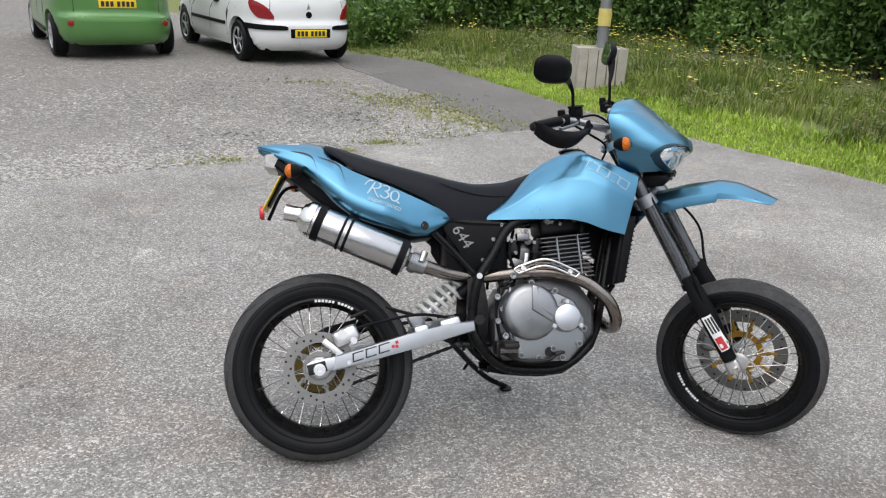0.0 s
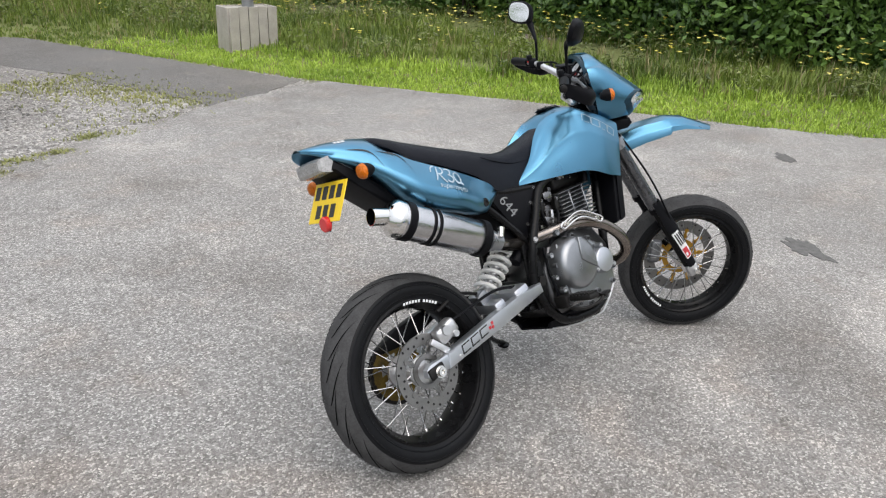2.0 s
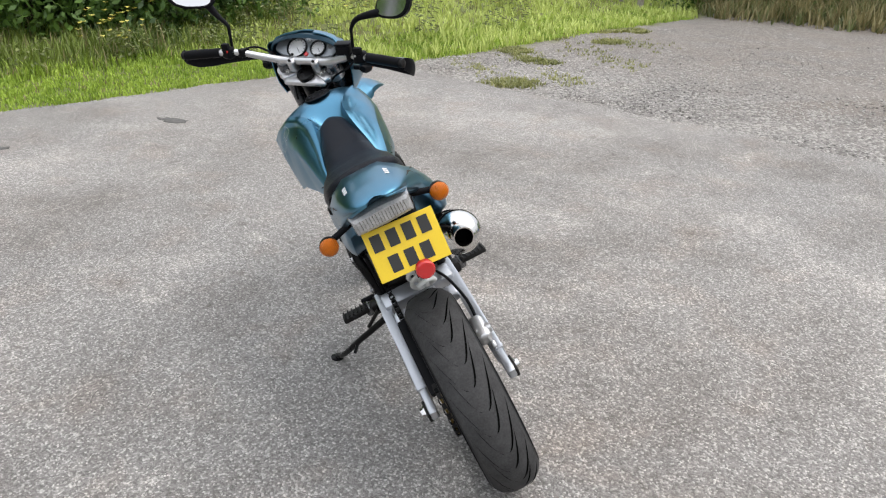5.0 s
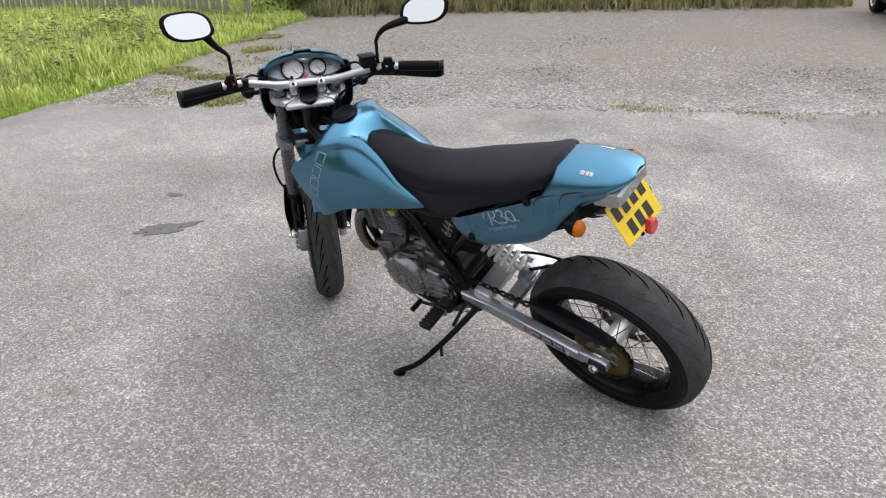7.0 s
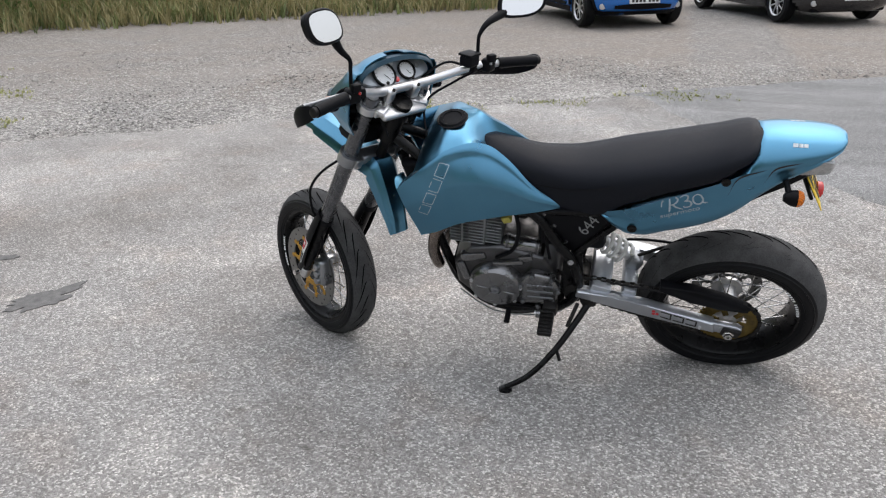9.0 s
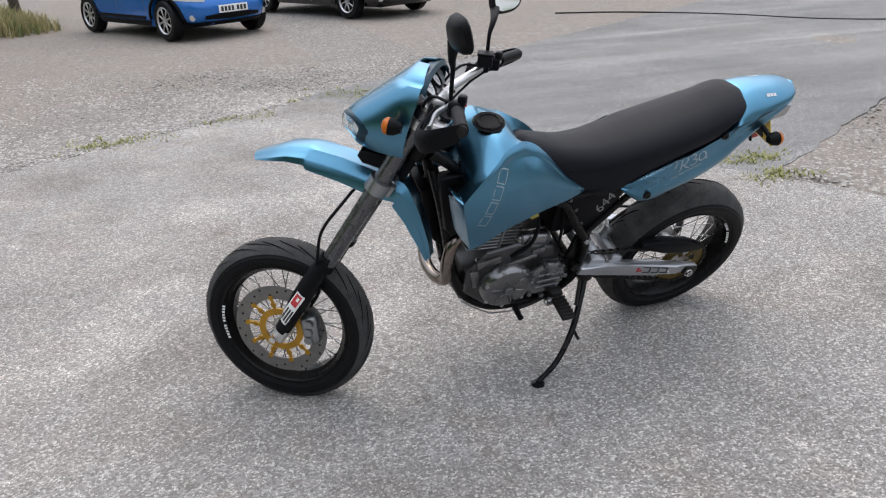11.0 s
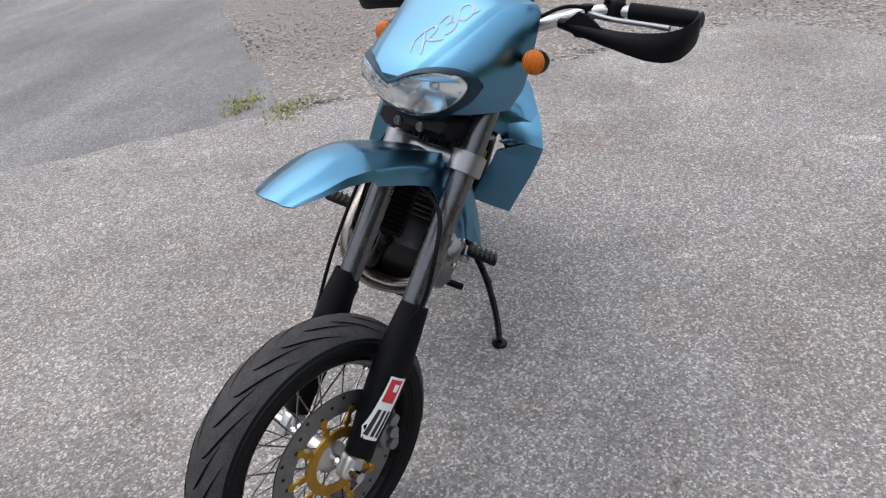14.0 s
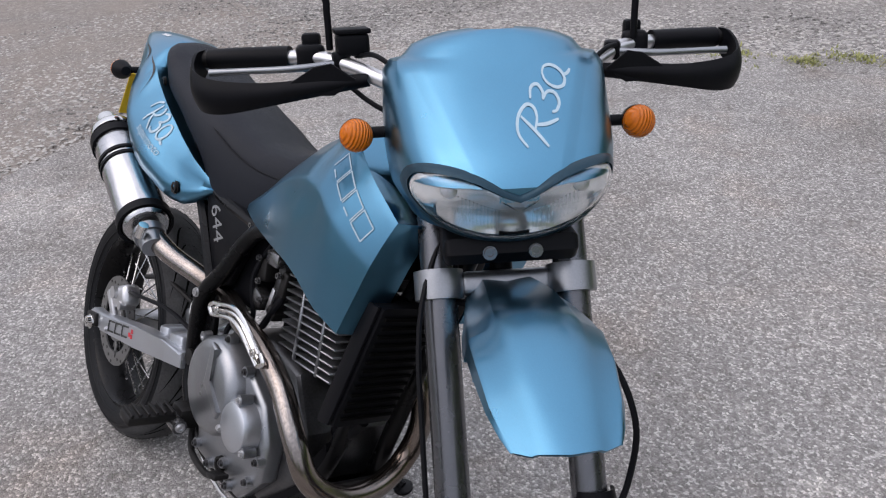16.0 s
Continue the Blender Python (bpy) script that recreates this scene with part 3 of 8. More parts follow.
def in_dry(rnd):
    x, y = rnd.uniform(2, 16), rnd.uniform(-17, -6)
    if not inside(x, y, DRY_STRIP) or rim_distance(x, y, DRY_STRIP) < 0.5 * rnd.random():
        return None
    return x, y, 0.7 + 0.8 * min(1, rim_distance(x, y, DRY_STRIP) / 1.2)


def in_joint(rnd):
    """Weeds in tufts along the rim of the pad."""
    spots = ((-0.91, 4.06, 0.18), (-0.23, 4.42, 0.1), (0.44, 4.85, 0.12), (2.2, -3.95, 0.2), (1.2, -4.35, 0.2), (-1.63, -1.05, 0.12),
             (-1.75, -1.4, 0.1), (0.2, -5.0, 0.3), (1.0, 5.3, 0.4), (1.5, 5.9, 0.35), (-0.45, 4.2, 0.06), (0.05, 4.5, 0.06), (1.1, 6.6, 0.4), (0.6, 7.5, 0.45), (0.85, 6.9, 0.4), (1.05, 6.4, 0.35), (1.4, 5.7, 0.3), (-0.3, 8.4, 0.3), (0.7, 7.2, 0.4), (1.2, 6.1, 0.3))
    spots += ((6.7, -1.75, 0.25), (6.0, -2.5, 0.25), (7.4, -2.6, 0.35), (6.9, -3.6, 0.3), (7.7, -3.5, 0.4), (8.3, -4.6, 0.4), (0.9, 7.4, 0.3), (1.2, 6.7, 0.3))
    x, y, s = spots[rnd.integers(len(spots))]
    return x + rnd.normal(0, s), y + rnd.normal(0, s * 0.5), 0.5


def in_patches(rnd):
    """Thin green patches that creep from the meadow over the gravel."""
    x, y = rnd.uniform(5.2, 10), rnd.uniform(-6, -0.5)
    if inside(x, y, PAD) or inside(x, y, MEADOW):
        return None
    reach = rim_distance(x, y, MEADOW)
    return (x, y, 0.6) if noise.noise((x * 1.3, y * 1.3, 44)) > 0.05 + 0.28 * reach + 0.1 * rnd.random() else None


blades("creeping_grass", 4200, in_patches, 0.055, M_MOSS, "thin yellowish grass creeping over the gravel", 0.006, 1.5, seed=15)
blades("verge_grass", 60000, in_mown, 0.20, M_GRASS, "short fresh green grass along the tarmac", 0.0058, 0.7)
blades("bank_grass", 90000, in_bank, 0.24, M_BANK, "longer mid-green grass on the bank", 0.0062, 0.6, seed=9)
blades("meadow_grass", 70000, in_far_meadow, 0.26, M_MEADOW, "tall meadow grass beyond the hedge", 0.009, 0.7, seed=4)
blades("dry_grass", 20000, in_dry, 0.30, M_DRY, "straw coloured dry grass along the yard", 0.009, 0.8, seed=6)
blades("rough_grass", 12000, in_dry, 0.26, M_WEED, "rough green grass among the dry stalks", 0.010, 0.8, seed=7)
blades("joint_weeds", 7000, in_joint, 0.055, M_MOSS, "low weeds at the rim of the tarmac", 0.005, 1.8, seed=8)

blades("verge_straw", 9000, in_verge, 0.27, M_DRY, "old yellow stalks among the grass of the bank", 0.006, seed=21)


def weed_clumps():
    """Broad-leaved weeds in the taller grass."""
    rnd = np.random.default_rng(31)
    v, f = [], []
    made = 0
    while made < 230:
        x, y = rnd.uniform(0, 12), rnd.uniform(-4, 15)
        e = rim_distance(x, y, MEADOW)
        if not inside(x, y, MEADOW) or e < 0.9 or e > 5:
            continue
        for _ in range(26):
            a, r = rnd.uniform(0, 6.28), rnd.uniform(0.02, 0.16)
            s = rnd.uniform(0.03, 0.07)
            z = rise(x, y) + rnd.uniform(0.08, 0.34)
            dx, dy = math.cos(a), math.sin(a)
            cx, cy = x + r * dx, y + r * dy
            i = len(v)
            v += [(cx, cy, z), (cx + dx * s * 0.5 - dy * s * 0.4, cy + dy * s * 0.5 + dx * s * 0.4, z + 0.015), (cx + dx * s * 1.3, cy + dy * s * 1.3, z - 0.01), (cx + dx * s * 0.5 + dy * s * 0.4, cy + dy * s * 0.5 - dx * s * 0.4, z + 0.015)]
            f.append((i, i + 1, i + 2, i + 3))
        made += 1
    return tagged(raw("broad_weeds", v, f, M_WEED), "low broad-leaved weeds in the grass bank", "weeds", kind="stuff")


weed_clumps()


def flowers():
    rnd = np.random.default_rng(12)
    v, f = [], []
    while len(v) < 9 * 700:
        x, y = rnd.uniform(2, 12), rnd.uniform(-3, 14)
        e = rim_distance(x, y, MEADOW)
        if not inside(x, y, MEADOW) or e < 1.0 or e > 5 or noise.noise((x * 1.1, y * 1.1, 20)) < 0.22:
            continue
        z = rise(x, y) + rnd.uniform(0.25, 0.5)
        for k in range(3):
            a = rnd.uniform(0, 6.28)
            i = len(v)
            v += [(x, y, z), (x + 0.034 * math.cos(a), y + 0.034 * math.sin(a), z + 0.012), (x + 0.034 * math.cos(a + 1.5), y + 0.034 * math.sin(a + 1.5), z + 0.014)]
            f.append((i, i + 1, i + 2))
    return tagged(raw("wild_flowers", v, f, M_FLOWER), "small yellow wild flowers in the grass", "flowers", kind="stuff")


flowers()


def leaf_cloud(v, f, rnd, centre, radii, count, size):
    """Leaves on and just inside a lumpy ellipsoid."""
    for _ in range(count):
        d = rnd.normal(size=3)
        d /= np.linalg.norm(d)
        lump = 1 + 0.28 * noise.noise((d[0] * 2 + centre[0], d[1] * 2 + centre[1], d[2] * 2 + centre[2]))
        r = lump * rnd.uniform(0.72, 1.04)
        p = [centre[k] + radii[k] * d[k] * r for k in range(3)]
        if p[2] < 0.02:
            continue
        a = Vector(rnd.normal(size=3)).normalized()
        b = (Vector(d) + 0.9 * Vector(rnd.normal(size=3))).cross(a).normalized()
        s = size * rnd.uniform(0.6, 1.3)
        i = len(v)
        c = Vector(p)
        v += [tuple(c - a * s), tuple(c - b * s * 0.45), tuple(c + a * s), tuple(c + b * s * 0.45)]
        f.append((i, i + 1, i + 2, i + 3))


def shrub(x, y, height, spread, seed, count=2600, size=0.055, label="dense dark green hedge bush behind the grass bank"):
    """One bush: several stems and a crown of many leaves in uneven lobes."""
    rnd = np.random.default_rng(seed)
    base = new("hedge_bush")
    base.location = (0, 0, 0)
    z0 = rise(x, y)
    bm = bmesh.new()
    tips = []
    for k in range(6):
        a, r = rnd.uniform(0, 6.28), spread * rnd.uniform(0.2, 0.7)
        tip = (x + r * math.cos(a), y + r * math.sin(a), z0 + height * rnd.uniform(0.5, 0.9))
        mid = (x + r * 0.4 * math.cos(a + 0.3), y + r * 0.4 * math.sin(a + 0.3), z0 + height * 0.35)
        add_tube(bm, [(x + 0.1 * math.cos(a), y + 0.1 * math.sin(a), z0 - 0.05), mid, tip], [0.045, 0.03, 0.01], 6, 3)
        tips.append(tip)
    part("stem", bm, M_BARK, base)
    v, f = [], []
    for tx, ty, tz in tips + [(x, y, z0 + height * 0.45), (x, y, z0 + height * 0.75)]:
        leaf_cloud(v, f, rnd, (tx, ty, tz - 0.1), (spread * 0.62, spread * 0.62, height * 0.36), count // 8, size)
    for k in range(3):
        a = rnd.uniform(0, 6.28)
        leaf_cloud(v, f, rnd, (x + 0.5 * spread * math.cos(a), y + 0.5 * spread * math.sin(a), z0 + 0.45), (spread * 0.7, spread * 0.7, 0.6), count // 9, size)
    crown = raw("crown", v, f, M_LEAF)
    crown.parent = base
    return tagged(base, label, "bush", "hedge behind the verge")


HEDGE = [(9.6, 0.7), (8.7, 1.9), (8.2, 3.7), (8.2, 6.3), (8.1, 9.2), (7.2, 13.0), (5.4, 14.6), (3.0, 14.6), (1.0, 17.0)]
line = curve_points([(*p, 0) for p in HEDGE], 3)
for i, p in enumerate(line):
    shrub(p.x + 0.3, p.y + 0.3, 2.9 + 0.5 * math.sin(i * 2.3), 1.15, 40 + i, 6800 if i < 16 else 4200, 0.06)
    shrub(p.x + 1.5, p.y + 1.2, 3.9 + 0.5 * math.cos(i * 1.7), 1.4, 90 + i, 2800, 0.085)
for i, (x, y, h) in enumerate(((0.75, 12.9, 0.9), (0.1, 14.2, 1.5), (1.6, 14.4, 1.1))):
    shrub(x, y, h, 0.7, 140 + i, 2600, 0.055, "low dark scrub in the shade beside the white car")


# ---- motorcycle materials ----
M_BLUE = material("metallic_blue_paint", (0.090, 0.244, 0.368), 0.30, 1.0, 0.08, 9, 700, 0.02, coat=0.3)
M_RUBBER = material("tyre_rubber", (0.0052, 0.0056, 0.0068), 0.48, 0, 0.25, 14, 160, 0.15, dirt=(0.018, 0.017, 0.016), dirt_amount=0.15, spec=0.16)
M_TREAD = material("worn_grey_tread", (0.056, 0.056, 0.057), 0.8, 0, 0.35, 22, 200, 0.3, spec=0.12)
# sheenless black that stands for the shade in grooves and hollows
M_GROOVE = material("groove_shade_black", (0.005, 0.005, 0.005), 0.9, 0, 0.1, spec=0.0)
M_BLACK = material("black_plastic", (0.0048, 0.0050, 0.0064), 0.46, 0, 0.2, 20, 300, 0.1, spec=0.10)
M_GLOSS_BLACK = material("black_painted_steel", (0.005, 0.005, 0.0055), 0.28, 0, 0.2, 20, 300, 0.03, spec=0.16)
M_SEAT = material("black_seat_vinyl", (0.006, 0.0072, 0.0115), 0.46, 0, 0.15, 12, 900, 0.25, spec=0.17)
M_CHROME = material("polished_steel", (0.72, 0.71, 0.69), 0.12, 1.0, 0.06, 25, 400, 0.02)
M_ALU = material("brushed_aluminium", (0.62, 0.62, 0.63), 0.36, 0.9, 0.12, 30, 500, 0.06)
M_SILVER = material("silver_painted_casting", (0.285, 0.295, 0.31), 0.30, 0.85, 0.1, 12, 350, 0.025, dirt=(0.08, 0.07, 0.06), dirt_amount=0.3)
M_GREY_CAST = material("grey_engine_casting", (0.10, 0.10, 0.104), 0.33, 0.85, 0.3, 18, 250, 0.1, dirt=(0.05, 0.045, 0.04), dirt_amount=0.5)
M_WHITE = material("bright_lacquered_alloy", (0.52, 0.54, 0.575), 0.36, 0.9, 0.06, 14, 300, 0.03, dirt=(0.4, 0.38, 0.35), dirt_amount=0.2)
M_CASE = material("satin_grey_cover", (0.225, 0.225, 0.23), 0.25, 0.9, 0.15, 14, 250, 0.05, dirt=(0.06, 0.055, 0.05), dirt_amount=0.4)
M_FORK = material("grey_anodised_fork", (0.13, 0.133, 0.142), 0.26, 0.85, 0.12, 30, 400, 0.04)
M_GOLD = material("gold_anodised_alloy", (0.50, 0.28, 0.045), 0.4, 0.85, 0.2, 30, 300, 0.05)
M_HEADER = material("heat_tinted_steel_pipe", (0.27, 0.245, 0.228), 0.2, 0.97, 0.35, 8, 200, 0.06, dirt=(0.13, 0.085, 0.055), dirt_amount=0.7)
M_DARK_METAL = material("dirty_dark_metal", (0.016, 0.015, 0.0145), 0.5, 0.6, 0.35, 40, 300, 0.2)
M_DISC = material("worn_brake_disc", (0.21, 0.207, 0.203), 0.42, 0.85, 0.2, 40, 300, 0.08)
M_SPROCKET = material("grimy_gold_sprocket", (0.17, 0.115, 0.026), 0.45, 0.7, 0.35, 40, 200, 0.1, dirt=(0.03, 0.027, 0.02), dirt_amount=0.7)
M_SILENCER = material("brushed_silencer_steel", (0.50, 0.50, 0.51), 0.22, 1.0, 0.12, 12, 300, 0.04)
M_SPOKE = material("dull_spoke_steel", (0.42, 0.42, 0.42), 0.25, 1.0, 0.1, 25, 400, 0.02)
M_AMBER = material("amber_lens", (0.56, 0.135, 0.002), 0.3, 0, 0.2, 60, 260, 0.3, coat=0.15, spec=0.3)
ribs = M_AMBER.node_tree.nodes.new("ShaderNodeTexWave")
ribs.bands_direction, ribs.inputs["Scale"].default_value = "Y", 75
rib_at = M_AMBER.node_tree.nodes.new("ShaderNodeTexCoord")
rib_relief = M_AMBER.node_tree.nodes.new("ShaderNodeBump")
rib_relief.inputs["Strength"].default_value, rib_relief.inputs["Distance"].default_value = 0.8, 0.002
M_AMBER.node_tree.links.new(rib_at.outputs["Object"], ribs.inputs["Vector"])
M_AMBER.node_tree.links.new(ribs.outputs["Fac"], rib_relief.inputs["Height"])
M_AMBER.node_tree.links.new(rib_relief.outputs[0], M_AMBER.node_tree.nodes["Principled BSDF"].inputs["Normal"])
M_RED = material("red_lens", (0.55, 0.02, 0.02), 0.15, 0, 0.1, 60, 500, 0.05, coat=0.6)
M_YELLOW = material("yellow_number_plate", (0.80, 0.56, 0.02), 0.4, 0, 0.05, 20, 200, 0.02)
M_INK = material("black_print", (0.02, 0.02, 0.02), 0.5, 0, 0.1)
M_WHITE_PRINT = material("white_print", (0.75, 0.76, 0.77), 0.5, 0, 0.06)
M_GREY_PRINT = material("grey_print", (0.20, 0.205, 0.21), 0.5, 0, 0.1)
M_FAINT_PRINT = material("faint_blue_print", (0.36, 0.48, 0.55), 0.45, 0.2, 0.15)
M_TAIL_PRINT = material("faded_pale_print", (0.36, 0.47, 0.54), 0.45, 0, 0.25, 40, 300)
M_PALE_PRINT = material("pale_blue_print", (0.36, 0.48, 0.55), 0.45, 0, 0.1)
M_RED_PRINT = material("red_print", (0.5, 0.03, 0.04), 0.5, 0, 0.1)
M_SPRING = material("white_spring_paint", (0.72, 0.72, 0.70), 0.35, 0, 0.1, 40, 300, 0.05, dirt=(0.3, 0.28, 0.25), dirt_amount=0.4)
M_MIRROR = material("mirror_glass", (0.9, 0.9, 0.9), 0.02, 1.0, 0.01, bump=0)
M_BROW = material("dark_blue_black", (0.014, 0.040, 0.060), 0.34, 0.3, 0.2, 20, 300, 0.05, spec=0.25)
M_DIAL = material("grey_dial_panel", (0.30, 0.325, 0.35), 0.33, 0.4, 0.08)
M_LIGHT_LENS = material("clear_tail_lens", (0.36, 0.36, 0.36), 0.22, 0.1, 0.3, 60, 240, 0.6, coat=0.5)
M_BRASS = material("olive_yellow_cap", (0.42, 0.38, 0.08), 0.5, 0.2, 0.2)


def glass(name, tint=(0.95, 0.97, 0.98), rough=0.03):
    m = bpy.data.materials.new(name)
    m.use_nodes = True
    b = m.node_tree.nodes["Principled BSDF"]
    b.inputs["Base Color"].default_value = (*tint, 1)
    b.inputs["Roughness"].default_value = rough
    b.inputs["Transmission Weight"].default_value = 1.0
    b.inputs["IOR"].default_value = 1.45
    return m


M_GLASS = glass("clear_headlamp_glass")

# ---- motorcycle: leaning on its side stand, bars turned to full right lock ----
BIKE = Matrix.Translation((0, 0.0564, 0.008)) @ pose(0, 0, 0, 0, 0, 1.48) @ pose(0, 0, 0, -24.98, 0, 0)
RAKE = radians(28.29)
STEER_AXIS = Vector((-math.sin(RAKE), 0, math.cos(RAKE)))
STEER_AT = Vector((1.1628, 0, 0.9))
STEER = Matrix.Translation(STEER_AT) @ Matrix.Rotation(radians(-39.98), 4, STEER_AXIS) @ Matrix.Translation(-STEER_AT)

bike = new("motorcycle")
bike.matrix_world = BIKE
tagged(bike, "blue and black motorcycle with wire wheels leaning on its stand", "motorcycle")


def piece(name, bm, mat, parent=None, label="", steer=False, smooth=True, angle=38):
    if steer:
        bmesh.ops.transform(bm, matrix=STEER, verts=bm.verts)
    return finish(name, bm, mat, parent or bike, label, smooth, angle)


def both_sides(build):
    for side in (-1, 1):
        build(side)


def bolt(parent, at, axis, r=0.008, h=0.006, mat=None, steer=False):
    bm = lathe([(0, 0), (0, r * 1.25), (h * 0.3, r * 1.25), (h * 0.3, r), (h, r), (h, r * 0.55), (h * 0.5, r * 0.5), (h * 0.5, 0)], at, axis, 12)
    piece("bolt", bm, mat or M_ALU, parent, steer=steer)


def text_mesh(body, size, extrude=0.0006, shear=0.0):
    """Lettering from the built-in font, as a bmesh in x (along) and y (up), centred."""
    cu = bpy.data.curves.new("lettering", "FONT")
    cu.body, cu.size, cu.align_x, cu.align_y, cu.extrude, cu.shear, cu.resolution_u = body, size, "CENTER", "CENTER", extrude, shear, 3
    ob = bpy.data.objects.new("lettering", cu)
    scene.collection.objects.link(ob)
    me = bpy.data.meshes.new_from_object(ob)
    bpy.data.objects.remove(ob)
    bm = bmesh.new()
    bm.from_mesh(me)
    bpy.data.meshes.remove(me)
    return bm


def script_mesh(unit, wide=0.12):
    """Brush-drawn R30 as flat ribbons in x (along) and y (up), centred; unit is the height of the letters."""
    ring = [(1.92 + 0.29 * math.cos(a), 0.45 + 0.40 * math.sin(a)) for a in (2 * math.pi * k / 10 + 1.9 for k in range(11))]
    strokes = ([(0.05, -0.06), (0.21, 0.45), (0.33, 1.0)], [(-0.30, 0.50), (-0.16, 0.86), (0.10, 1.03), (0.42, 1.06), (0.72, 0.95), (0.76, 0.72), (0.56, 0.53), (0.25, 0.47)],
               [(0.38, 0.47), (0.58, 0.18), (0.88, -0.10)], [(0.93, 0.90), (1.22, 1.0), (1.42, 0.86), (1.32, 0.62), (1.12, 0.53)], [(1.12, 0.53), (1.40, 0.48), (1.49, 0.24), (1.32, 0.03), (1.08, 0.03), (0.95, 0.14)],
               ring, [(2.12, 0.16), (2.24, 0.06), (2.40, 0.02)])
    bm = bmesh.new()
    for line in strokes:
        path = curve_points([(x - 1.0, y - 0.48, 0) for x, y in line], 5)
        last, n = None, len(path)
        for i, p in enumerate(path):
            way = (path[min(i + 1, n - 1)] - path[max(i - 1, 0)]).normalized()
            side = Vector((-way.y, way.x, 0)) * wide * 0.5 * (0.45 + 0.55 * math.sin(math.pi * (i + 0.5) / n) ** 0.5)
            row = [bm.verts.new((p + side) * unit), bm.verts.new((p - side) * unit)]
            if last:
                bm.faces.new((last[0], last[1], row[1], row[0]))
            last = row
    return bm


def drape(bm, target, way, lift=0.0012):
    """Lays a flat bmesh onto the surface of an object, along a direction."""
    bmesh.ops.triangulate(bm, faces=bm.faces)
    long = [e for e in bm.edges if e.calc_length() > 0.008]
    if len(long) < 3000:
        bmesh.ops.subdivide_edges(bm, edges=long, cuts=2)
        bmesh.ops.triangulate(bm, faces=bm.faces)
    tree = BVHTree.FromPolygons([v.co for v in target.data.vertices], [p.vertices for p in target.data.polygons])
    way = Vector(way)
    lost = []
    for v in bm.verts:
        hit, normal, _, _ = tree.ray_cast(v.co - way * 0.6, way)
        if hit:
            v.co = hit - way * lift
        else:
            lost.append(v)
    bmesh.ops.delete(bm, geom=lost, context="VERTS")
    return bm


def bars(row, height, mat_matrix, thick=0.0008):
    """Plain bars (start, length) along x in place of letters that are not reproduced."""
    bm = bmesh.new()
    for x, w in row:
        add_box(bm, (w, height, thick), mat_matrix @ Matrix.Translation((x + w / 2, 0, 0)))
    return bm


# -- wheels --
def tyre_section(R, rim, w):
    h = R - rim
    half = [(0.0, R), (0.12, R - 0.012 * h), (0.25, R - 0.07 * h), (0.36, R - 0.19 * h), (0.45, R - 0.38 * h), (0.495, R - 0.58 * h), (0.47, R - 0.78 * h), (0.40, rim + 0.002), (0.36, rim - 0.01)]
    return [(-a * w, r) for a, r in half[::-1]] + [(a * w, r) for a, r in half[1:]]


